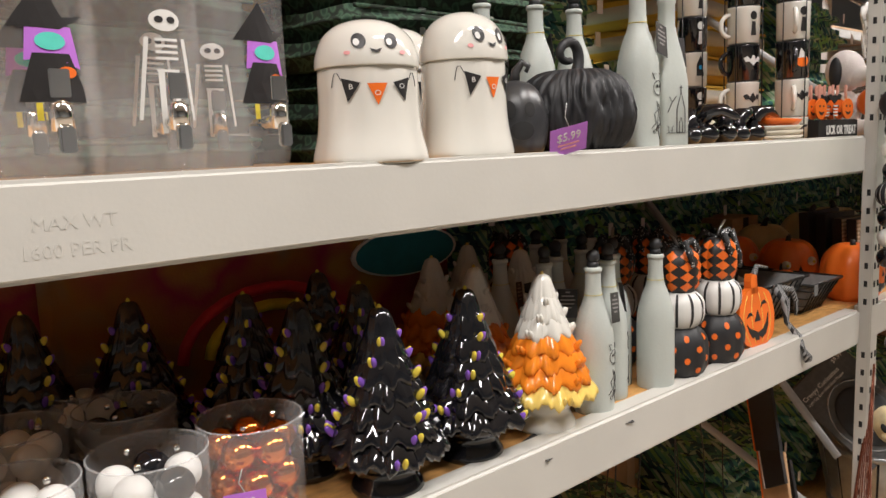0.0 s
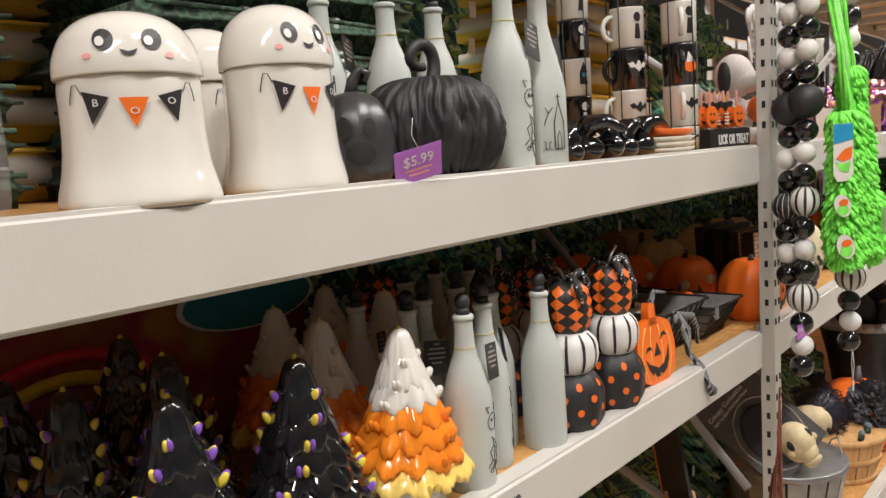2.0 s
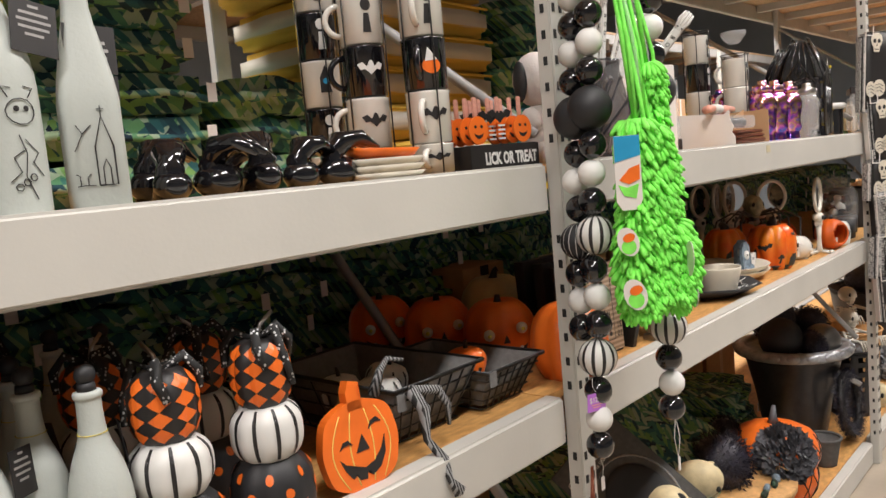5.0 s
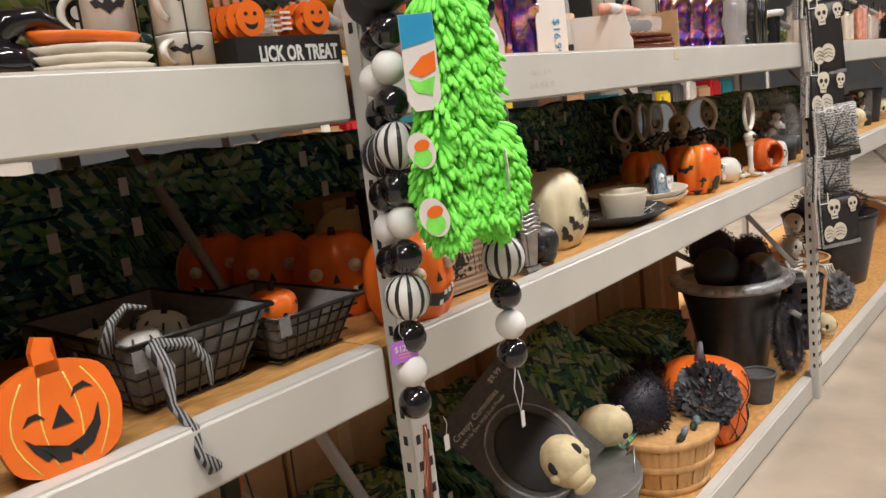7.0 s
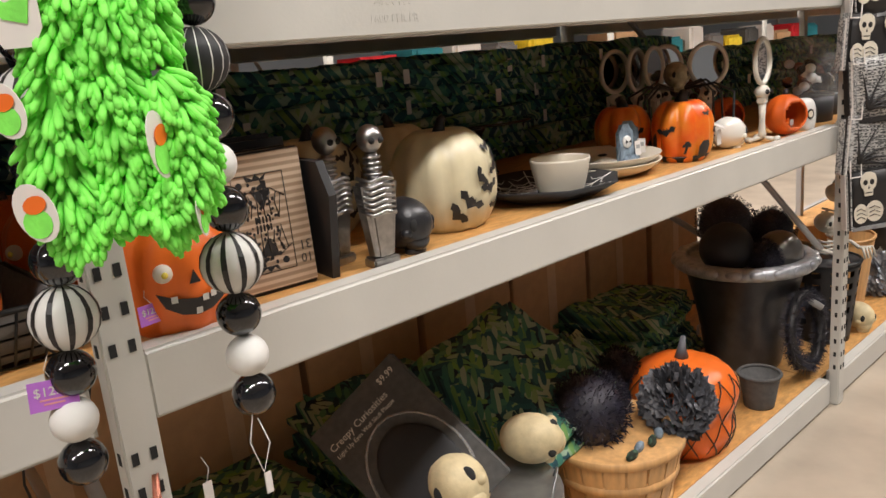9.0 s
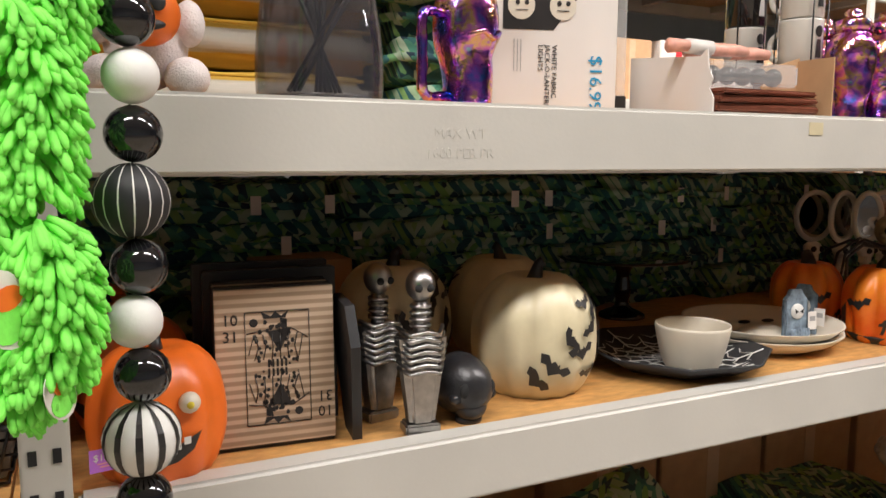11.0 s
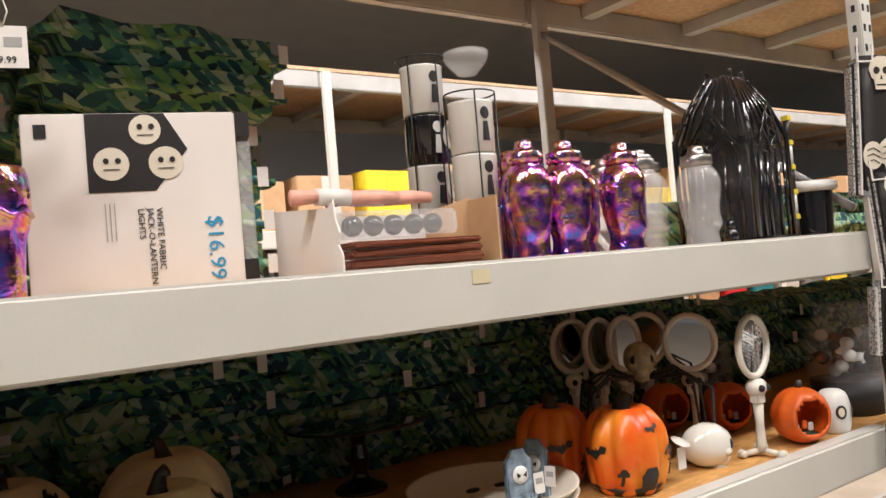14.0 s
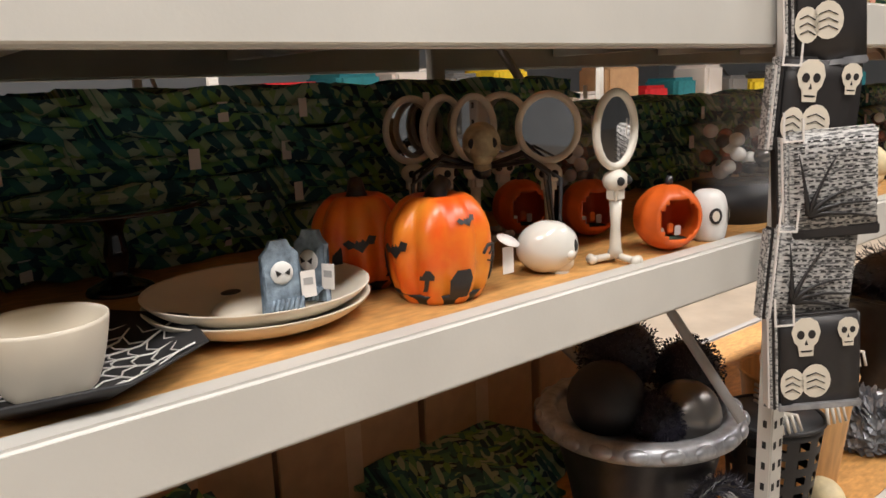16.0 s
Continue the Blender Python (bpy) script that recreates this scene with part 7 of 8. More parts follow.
def bone_mirror(x, y, rz):
    b = thing("skull_hand_mirror", x, y, LOW, "standing oval mirror on a white skull and bone stand", "mirror", "bone mirrors", rz=rz)
    ring = [(0.06 * math.cos(t), 0, 0.247 + 0.067 * math.sin(t)) for t in [2 * math.pi * i / 32 for i in range(32)]]
    part("frame", tube_bm(ring, 0.0075, 8, True), M_BONE, b, "white oval frame")
    g = bmesh.new()
    g.faces.new([g.verts.new((px * 0.96, 0.0, 0.247 + (pz - 0.247) * 0.96)) for px, _, pz in ring])
    ex = bmesh.ops.extrude_face_region(g, geom=g.faces[:])
    bmesh.ops.translate(g, vec=(0, 0.003, 0), verts=[q for q in ex["geom"] if isinstance(q, bmesh.types.BMVert)])
    bmesh.ops.recalc_face_normals(g, faces=g.faces[:])
    part("glass", g, M_MIRROR, b, "mirror glass")
    part("skull", join_bm(ball_bm(0.028, 18, 1, 0.8, 0.75, z=0.155), box_bm(0.032, 0.026, 0.034, 0.006, z=0.115)), M_BONE, b, "small skull joining frame and stem")
    for s in (-1, 1):
        part("eye_socket", ball_bm(0.008, 8, x=s * 0.012, y=-0.019, z=0.155), M_HOLE, b)
    part("stem", tube_bm([(0, 0, 0.012), (0, 0, 0.03), (0, 0, 0.07), (0, 0, 0.12)], [0.015, 0.011, 0.009, 0.012], 10), M_BONE, b)
    for a in (35, 145, 270):
        c, n = math.cos(radians(a)), math.sin(radians(a))
        part("foot_bone", join_bm(tube_bm([(0, 0, 0.014), (0.04 * c, 0.04 * n, 0.009)], 0.007, 8), ball_bm(0.0095, 8, x=0.046 * c + 0.005 * n, y=0.046 * n - 0.005 * c, z=0.0095), ball_bm(0.0095, 8, x=0.046 * c - 0.005 * n, y=0.046 * n + 0.005 * c, z=0.0095)), M_BONE, b, "bone-shaped foot")
    return b


BM_ = bone_mirror(2.076, 0.085, 4)
for x, y, rz in ((2.102, 0.277, -46), (2.135, 0.45, -30), (2.045, 0.44, 2), (1.985, 0.47, 6), (1.945, 0.53, -12)):
    put(BM_, x, y, LOW, rz)
ws = thing("pearl_skull", 1.935, 0.125, LOW + 0.048, "pearly white skull in clear shrink wrap with small label", "skull", rz=62)
part("skull", skull_bm(0.05), M_CERAMIC, ws)
skull_features(ws, 0.05, 0, M_CERAMIC)
part("label", box_bm(0.024, 0.001, 0.034, x=0, y=0.0, z=-0.02), M_INK, ws).matrix_basis = pose(0.045, -0.012, 0.01, 0, 0, 80)


def bowl_pumpkin(x, y, rz, s=1.0):
    b = thing("open_pumpkin_bowl", x, y, LOW, "orange ceramic pumpkin with a large round opening and tiny gravestones inside", "candy bowl", "open pumpkin bowls", rz=rz)
    r = 0.068 * s
    seg, rows = 44, 18
    bm = bmesh.new()
    vs = {}
    for j in range(rows + 1):
        ph = math.pi * j / rows
        for i in range(seg):
            a = 2 * math.pi * i / seg
            k = 1 - 0.07 * (1 - abs(math.sin(a * 5)))
            p = Vector((r * math.sin(ph) * math.cos(a) * k, r * math.sin(ph) * math.sin(a) * k, r - r * 0.97 * math.cos(ph)))
            vs[i, j] = bm.verts.new(p)
    for j in range(rows):
        for i in range(seg):
            q = (vs[i, j], vs[(i + 1) % seg, j], vs[(i + 1) % seg, j + 1], vs[i, j + 1])
            c = sum((v.co for v in q), Vector()) / 4
            if c.y < 0 and (c.x / (r * 0.68)) ** 2 + ((c.z - r * 1.0) / (r * 0.66)) ** 2 < 1:
                continue
            bm.faces.new(q).smooth = True
    bmesh.ops.remove_doubles(bm, verts=bm.verts, dist=0.0001)
    bmesh.ops.solidify(bm, geom=bm.faces[:], thickness=0.006)
    part("shell", bm, M_ORANGEDK, b)
    part("stem", tube_bm([(0, 0, r * 1.93), (0.004, 0, r * 2.2)], [0.009, 0.006], 8), M_BLACKRESIN, b)
    part("green_floor", ball_bm(r * 0.6, 16, 1, 0.9, 0.16, z=r * 0.32), M_GREENPAT, b)
    for dx, dz, mt in ((-0.02, 0.0, M_WHITE), (0.0, 0.008, M_ORANGE), (0.016, 0.002, M_WHITE)):
        part("tiny_grave", box_bm(0.013, 0.005, 0.02, 0.002, x=dx, y=-0.012, z=r * 0.42 + dz), mt, b)
    return b


bowl_pumpkin(2.228, 0.078, -26, 0.99)
bowl_pumpkin(2.245, 0.29, -26, 0.95)
bowl_pumpkin(2.16, 0.42, -20, 0.95)
wk = thing("cameo_skull_pot", 2.37, 0.078, LOW, "small white pot with black-ringed skull cameos", "pot")
part("pot", lathe_bm(smooth_profile([(0.03, 0), (0.036, 0.006), (0.041, 0.05), (0.034, 0.09), (0.02, 0.104), (0, 0.106)], 3), 32, 9, 0.04), M_WHITE, wk)
for a in (-35, 30):
    w = around(lambda z: 0.041, 0.001, a)
    part("cameo_ring", flat_bm(circle(0, 0.055, 0.014, 0.017), wrap=w), M_INK, wk), part("cameo_face", flat_bm(circle(0, 0.055, 0.008, 0.011), wrap=around(lambda z: 0.041, 0.002, a)), M_CREAM, wk)
jr = thing("eyeball_candy_jar", 2.62, 0.17, LOW, "large clear candy jar on a black base, filled with wrapped sweets", "jar")
part("base", lathe_bm([(0.075, 0), (0.078, 0.08), (0.0, 0.08)], 32), M_BLACKMATT, jr)
jg = part("glass", lathe_bm(smooth_profile([(0.078, 0.082), (0.083, 0.1), (0.083, 0.19), (0.07, 0.22), (0.056, 0.23), (0.058, 0.27)], 3), 36), M_GLASS, jr)
jg.visible_shadow = False
rnd = random.Random(4)
for k in range(26):
    a, rr = rnd.uniform(0, 6.28), 0.066 * rnd.random() ** 0.5
    part("sweet", ball_bm(0.015, 10, z=0), (M_BLACKGLOSS, M_WHITE, M_COPPER, M_BLACKGLOSS)[k % 4], jr, m=Matrix.Translation((rr * math.cos(a), rr * math.sin(a), 0.098 + 0.0036 * k)))
jr.scale = (1.2, 1.2, 1.1)
put(jr, 2.36, 0.45, LOW, 30)

# ---- second upright: hanging banners ----
SKULL_OUT = [(-0.02, 0.05), (-0.025, 0.032), (-0.02, 0.014), (-0.013, 0.006), (-0.012, -0.012), (0.012, -0.012), (0.013, 0.006), (0.02, 0.014), (0.025, 0.032), (0.02, 0.05), (0.008, 0.058), (-0.008, 0.058)]


def banner_pack(x, y, z, w, h, rz, script, seed):
    """z: the top edge. A folded cloth in a clear sleeve, its layers showing at the side."""
    kd = "grey-white banner printed with script lines and bony branches" if script else "folded black banner printed with white skeletons on the upright"
    b = thing("cloth_banner_pack", x, y, z, kd, "banner", "folded banners", rz=-38 + rz, ry=3.5 * (-1) ** seed)
    rnd = random.Random(seed)
    bm = box_bm(w, 0.024, h, 0.006, 2, z=-h)
    bmesh.ops.subdivide_edges(bm, edges=bm.edges[:], cuts=3, use_grid_fill=True)
    for v in bm.verts:
        v.co.y += 0.004 * noise.noise(v.co * 18 + Vector((seed, 0, 0)))
        v.co.x += 0.003 * noise.noise(v.co * 25)
    for f in bm.faces:
        f.smooth = True
    part("fabric", bm, M_SCRIPT if script else M_INK, b)
    for k in range(4):
        part("fold_edge", box_bm(0.004, 0.03, h * rnd.uniform(0.9, 1.0), 0.001, x=-w / 2 - 0.003 - 0.004 * k, y=0.004 * k, z=-h), (M_CARD, M_SCRIPT, M_INK, M_SCRIPT)[(k + seed) % 4], b, "layered fold edge")
    part("hanger_tab", join_bm(box_bm(0.004, 0.002, 0.055, x=-w / 2 - 0.006, y=-0.018, z=-0.015), box_bm(0.004, 0.002, 0.04, x=-w / 2 + 0.03, y=-0.018, z=-0.015), box_bm(0.04, 0.002, 0.004, x=-w / 2 + 0.012, y=-0.018, z=-0.019)), M_CARD, b, "white card hanger tab")
    fr = -0.0175
    if script:
        dash = []
        for row in range(int(h / 0.011) - 2):
            q = -w / 2 + 0.012
            while q < w / 2 - 0.02:
                ln = rnd.uniform(0.004, 0.012)
                dash.append(box_bm(ln, 0.0005, 0.0035, x=q + ln / 2, y=fr, z=-0.022 - 0.011 * row))
                q += ln + rnd.uniform(0.004, 0.009)
        tagged(part("script_print", join_bm(*dash), M_INK, b, "rows of dark script"), kind="stuff")
        for k in range(5):
            a = radians(95 - 22 * k)
            p0 = Vector((-w * 0.28, fr - 0.001, -h * 0.8))
            pts = [p0 + Vector((math.cos(a) * s * (1 + 0.5 * s / 0.1), 0, math.sin(a) * s - 0.3 * s * s / 0.1 * (k > 1))) for s in (0, 0.03, 0.06, 0.09 + 0.01 * (k % 2), 0.12)]
            pts = [Vector((max(-w / 2 + 0.006, min(w / 2 - 0.006, p.x)), p.y, max(-h + 0.01, min(-0.008, p.z)))) for p in pts]
            part("branch_print", tube_bm(pts, [0.008, 0.005, 0.003, 0.0022, 0.001], 5), M_INK, b, "printed black branch")
        part("dark_hem", box_bm(w + 0.004, 0.03, 0.022, 0.003, z=-h - 0.008), M_INK, b, "black bottom hem")
    else:
        for k, (sx, sz, sc) in enumerate(((-w * 0.17, -0.072, 1.15), (w * 0.33, -0.06, 0.85))):
            o = Matrix.Translation((sx, fr, sz)) @ Matrix.Scale(sc, 4)
            part("printed_skull", flat_bm(SKULL_OUT, 0.001), M_CREAM, b, "printed white skull", m=o)
            for ex in (-0.0095, 0.0095):
                part("printed_socket", flat_bm(circle(ex, 0.028, 0.0065, 0.008), 0.0006), M_INK, b, m=o @ Matrix.Translation((0, -0.0009, 0)))
            part("printed_nose", flat_bm([(-0.003, 0.009), (0.003, 0.009), (0, 0.019)], 0.0006), M_INK, b, m=o @ Matrix.Translation((0, -0.0009, 0)))
            part("printed_mouth", flat_bm([(-0.011, -0.001), (0.011, -0.001), (0.008, -0.004), (-0.008, -0.004)], 0.0006), M_INK, b, m=o @ Matrix.Translation((0, -0.0009, 0)))
        for k, (cx, cz, rx_, rz_) in enumerate(((-0.34, -0.72, 0.024, 0.034), (-0.06, -0.7, 0.03, 0.036))):
            part("printed_ribcage", flat_bm(circle(cx * w, cz * h, rx_, rz_, 16), 0.001), M_CREAM, b, "printed white ribcage", m=Matrix.Translation((0, fr, 0)))
            for q in range(3):
                part("printed_rib_gap", tube_bm([(cx * w - rx_ * 0.6, fr - 0.0012, cz * h + 0.012 - 0.014 * q), (cx * w, fr - 0.0012, cz * h + 0.018 - 0.014 * q), (cx * w + rx_ * 0.6, fr - 0.0012, cz * h + 0.008 - 0.014 * q)], 0.0012, 4), M_INK, b)
        part("grey_hem", box_bm(w + 0.002, 0.03, 0.016, 0.003, z=-h - 0.004), M_SILVER, b, "fringed grey bottom hem")
    return b


for k, (zt, x, y, w, h, rz, script) in enumerate(((1.78, 2.50, -0.07, 0.15, 0.34, 2, False), (1.50, 2.49, -0.08, 0.14, 0.28, -2, False), (1.235, 2.49, -0.085, 0.165, 0.18, 4, False), (1.10, 2.475, -0.115, 0.175, 0.205, -4, True), (0.915, 2.47, -0.105, 0.165, 0.2, 3, True), (0.735, 2.455, -0.12, 0.165, 0.2, -3, False))):
    banner_pack(x, y, zt, w, h, rz, script, k)
mk = thing("hanging_mask", 2.545, -0.02, 1.60, "pale rubber mask face on a card hanger", "mask", rz=-30)
part("face", ball_bm(0.024, 16, 0.8, 0.5, 1.5), M_SKULL, mk), part("card", box_bm(0.05, 0.001, 0.16, y=0.014, z=-0.08), M_INK, mk)

# ---- base deck: skull plaque box, baskets, planter ----


def slat_basket(x, y, z, r0, r1, h, mt, name, label, n, hoops, rim=0.008):
    b = thing(name, x, y, z, label, "basket")
    part("liner", lathe_bm([(r0 * 0.96, 0.002), (r1 * 0.96, h * 0.97)], 40), M_HOLE if mt is M_GALV else mt, b)
    sl = box_bm(2 * math.pi * r1 / n * 0.9, 0.003, h, 0.0008)
    sl.verts.ensure_lookup_table()
    for v in sl.verts:
        f = v.co.z / h
        rr = r0 + (r1 - r0) * f
        v.co.x *= rr / r1
        v.co.y = v.co.y - rr
    me = None
    for k in range(n):
        if me is None:
            o = part("slat", sl, mt, b)
            me = o.data
        else:
            o = new("slat", me)
            o.parent = b
        o.matrix_basis = pose(0, 0, 0, 0, 0, 360 / n * k)
    for f in hoops:
        rr = r0 + (r1 - r0) * f + 0.004
        bm = lathe_bm([(rr, h * f - 0.012), (rr + 0.003, h * f - 0.011), (rr + 0.003, h * f + 0.011), (rr, h * f + 0.012)], 40)
        part("hoop", bm, mt, b)
    return b


bk = slat_basket(0.85, 0.235, BASE, 0.165, 0.212, 0.25, M_GALV, "slatted_metal_basket", "galvanised slatted metal basket with wire handle", 18, (0.05, 0.97))
part("handle", tube_bm([(0.17, -0.1, 0.23), (0.17, -0.12, 0.28), (0.14, -0.15, 0.305), (0.09, -0.175, 0.28), (0.07, -0.18, 0.23)], 0.003, 6), M_GALV, bk)
bx = thing("skull_plaque_box", 0.87, 0.27, 0.06, "dark grey flat box reading Creepy Curiosities with an oval skull plaque", "box", rz=-30, ry=-40, rx=-30)
bx.location = Vector((0.69, 0.27, 0.35)) - pose(0, 0, 0, -30, -40, -30) @ Vector((0, 0, 0.19))
part("box", box_bm(0.27, 0.04, 0.38, 0.002), M_CHARCOAL, bx)
for t, s_, x_, z_ in (("Creepy Curiosities", 0.024, -0.12, 0.315), ("Light Up Eyes Wall Skull Plaque", 0.0145, -0.12, 0.295), ("$9.99", 0.022, 0.065, 0.345)):
    words("box_text", t, s_, M_CARD, bx, pose(x_, -0.0205, z_, 90), 0.0003, "LEFT")
part("oval_plaque", ball_bm(0.095, 28, 1, 0.12, 1.25, y=-0.024, z=0.14), M_BLACKMATT, bx, "black oval plaque")
part("window_edge", tube_bm([(0.115 * math.cos(t), -0.021, 0.145 + 0.14 * math.sin(t)) for t in [2 * math.pi * i / 28 for i in range(28)]], 0.004, 6, True), M_SLEEVE, bx)


def resin_skull(x, y, z, rx, ry, rz, r=0.068, s="yellowed resin skull half lying on a box"):
    k = thing("resin_skull", x, y, z, s, "skull", "resin skulls", rx=rx, ry=ry, rz=rz)
    part("skull", skull_bm(r), M_SKULL, k)
    skull_features(k, r, 0, M_SKULL)
    return k


resin_skull(0.745, 0.17, 0.285, -30, -30, -34, 0.082)
resin_skull(1.03, 0.2, 0.265, -20, -55, 30, 0.074, "yellowed resin skull tipped over between baskets")
slat_basket(1.40, 0.215, BASE, 0.16, 0.203, 0.195, M_BUSHEL, "bushel_basket", "light wooden bushel basket of thin bent veneer", 20, (0.06, 0.5, 0.94))


def fuzzy(name, x, y, z, r, n, ln, mt, label, cat, seed=1, sz=1.0, core=True, leaf=False, rad=0.0022):
    g = thing(name, x, y, z, label, cat)
    rnd = random.Random(seed)
    if core:
        part("core", ball_bm(r * 0.9, 20, 1, 1, sz), mt, g)
    verts, faces = [], []
    for i in range(n):
        d = Vector((rnd.gauss(0, 1), rnd.gauss(0, 1), rnd.gauss(0, 1))).normalized()
        p = Vector((d.x, d.y, d.z * sz)) * r * rnd.uniform(0.85, 1.02)
        t = (d + Vector((rnd.gauss(0, 0.5), rnd.gauss(0, 0.5), rnd.gauss(0, 0.5)))).normalized()
        s = t.orthogonal().normalized() * rad * (3.2 if leaf else 1)
        u = t.cross(s).normalized() * rad * (0.8 if leaf else 1)
        o = len(verts)
        verts += [tuple(p - s * 0.4), tuple(p + t * ln * 0.5 + s), tuple(p + t * ln), tuple(p + t * ln * 0.5 - s), tuple(p + t * ln * 0.5 + u)]
        faces += [(o, o + 1, o + 4), (o + 1, o + 2, o + 4), (o + 2, o + 3, o + 4), (o + 3, o, o + 4)]
    me = bpy.data.meshes.new(name)
    me.from_pydata(verts, [], faces)
    me.materials.append(mt)
    o = new("fluff", me)
    o.parent = g
    tagged(o, kind="stuff")
    return g


fuzzy("black_fur_ball", 1.34, 0.25, 0.2, 0.115, 1500, 0.02, M_TINSEL, "black fluffy fur pompom heaped in the bushel basket", "pompom", 2)
fuzzy("black_fur_ball", 1.46, 0.31, 0.18, 0.09, 1200, 0.02, M_TINSEL, "second black fluffy pompom in the bushel basket", "pompom", 3)
fuzzy("grey_leaf_spray", 1.55, 0.09, 0.19, 0.085, 700, 0.035, M_GREYLEAF, "dusty grey artificial eucalyptus spray hanging over the basket", "artificial plant", 4, 1.1, False, True, 0.0055)
for i in range(5):
    t = thing("foil_tinsel_pack", 1.29 + 0.05 * i, 0.075 + 0.01 * (i % 2), 0.14, "small teal glitter packet on the basket rim", "packet", "glitter packets", rz=15 * i, rx=20)
    part("packet", ball_bm(0.02, 10, 1.2, 0.6, 0.8), M_STONE if i % 2 else M_GREENPAT, t)
np_ = thing("netted_pumpkin", 1.77, 0.2, BASE, "orange fabric pumpkin in black net with a grey stem", "pumpkin")
np_.scale = (1.28, 1.28, 0.84)
prof = smooth_profile([(0.05, 0.002), (0.1, 0), (0.125, 0.08), (0.12, 0.15), (0.135, 0.23), (0.11, 0.31), (0.04, 0.35), (0, 0.345)], 3)
part("bag", lathe_bm(prof, 48, 10, 0.05, wob=0.05), M_ORANGE, np_)
rp = radius_of(prof)
part("net", join_bm(*[tube_bm([((rp(z) + 0.002) * math.cos(a + s * z * 3), (rp(z) + 0.002) * math.sin(a + s * z * 3), z) for z in [0.01 + 0.033 * k for k in range(10)]], 0.0018, 4) for a in [2 * math.pi * k / 14 for k in range(14)] for s in (-1, 1)]), M_WIRE, np_, "black net")
part("stem", tube_bm([(0, 0, 0.34), (0.0, 0, 0.38), (0.01, 0, 0.43)], [0.02, 0.012, 0.006], 8), M_GREYLEAF, np_)
for x, y, r, z in ((1.66, 0.36, 0.06, 0.2), (1.72, 0.42, 0.09, 0.1)):
    fuzzy("black_fur_ball", x, y, z, r, 700, 0.016, M_TINSEL, "black fluffy pompom behind the orange pumpkin", "pompom", 6)


def urn(x, y, z, r, h):
    u = thing("urn_planter", x, y, z, "large dark plastic urn planter with a silver scalloped rolled rim", "planter")
    part("body", lathe_bm(smooth_profile([(r * 0.5, 0), (r * 0.55, 0.02), (r * 0.68, h * 0.5), (r * 0.82, h * 0.85), (r * 0.84, h * 0.95)], 3) + [(r * 0.78, h * 0.95), (r * 0.5, 0.03), (0, 0.03)], 48), M_BLACKRESIN, u)
    part("rim", lathe_bm(smooth_profile([(r * 0.82, h * 0.93), (r * 0.98, h * 0.92), (r * 1.02, h * 0.97), (r * 0.96, h * 1.02), (r * 0.84, h * 1.02), (r * 0.8, h * 0.97)], 3), 60), M_SILVER, u, "rolled silver rim")
    eg = ball_bm(r * 0.11, 14, 1.1, 0.5, 0.62)
    me = None
    for k in range(20):
        a = 2 * math.pi * k / 20
        mm = pose(r * 0.99 * math.cos(a), r * 0.99 * math.sin(a), h * 0.975, 0, 0, math.degrees(a) + 90)
        if me is None:
            o = part("egg_relief", eg, M_SILVER, u, "egg-shaped rim relief")
            me = o.data
        else:
            o = new("egg_relief", me)
            o.parent = u
        o.matrix_basis = mm
    return u


urn(2.50, 0.345, BASE, 0.262, 0.435)
for i, (x, y, z, r, mt) in enumerate(((2.39, 0.36, 0.42, 0.1, M_BLACKMATT), (2.54, 0.44, 0.48, 0.12, M_TINSEL), (2.68, 0.32, 0.43, 0.1, M_TINSEL), (2.52, 0.215, 0.39, 0.085, M_SMOKYBALL), (2.44, 0.24, 0.385, 0.075, M_TINSEL))):
    if mt is M_TINSEL:
        fuzzy("black_fur_ball", x, y, z, r * 0.94, 1500, 0.012, M_TINSEL, "fluffy black ball piled in the urn planter", "pompom", 20 + i)
    else:
        q = thing("black_globe", x, y, z, "smooth shiny dark ball lying in the urn planter", "ball")
        part("globe", ball_bm(r, 32), mt, q)
tw = thing("black_tinsel_wreath", 2.47, 0.09, 0.12, "black feathery tinsel wreath leaning by the upright", "wreath", rx=-8)
verts, faces = [], []
rnd = random.Random(9)
for i in range(2600):
    a = rnd.uniform(0, 2 * math.pi)
    c = Vector((0.13 * math.cos(a), 0, 0.13 * math.sin(a)))
    d = Vector((rnd.gauss(0, 1), rnd.gauss(0, 1), rnd.gauss(0, 1))).normalized()
    p, t = c + d * 0.012, d * 0.035
    s = t.orthogonal().normalized() * 0.002
    o = len(verts)
    verts += [tuple(p - s), tuple(p + s), tuple(p + t)]
    faces.append((o, o + 1, o + 2))
me = bpy.data.meshes.new("tinsel")
me.from_pydata(verts, [], faces)
me.materials.append(M_TINSEL)
o = new("tinsel", me)
o.parent = tw
tagged(o, kind="stuff")
part("ring", tube_bm([(0.13 * math.cos(t), 0, 0.13 * math.sin(t)) for t in [2 * math.pi * i / 24 for i in range(24)]], 0.02, 8, True), M_INK, tw)
tub("perforated_bin", 2.90, 0.19, BASE, 0.1, 0.135, 0.34, M_BLACKMATT, "black plastic bin with round perforations", "bin", holes=True)
tub("bushel_bin", 3.22, 0.28, BASE, 0.13, 0.17, 0.36, M_BUSHEL, "pale wooden bushel bin holding plastic skeletons", "bin")
tub("dark_planter", 4.2, 0.35, BASE, 0.2, 0.27, 0.42, M_BLACKRESIN, "wide dark plastic planter heaped with black stuff", "planter")
tub("dark_tray", 2.15, 0.12, BASE, 0.05, 0.07, 0.12, M_CHARCOAL, "small dark pot behind the netted pumpkin", "pot")
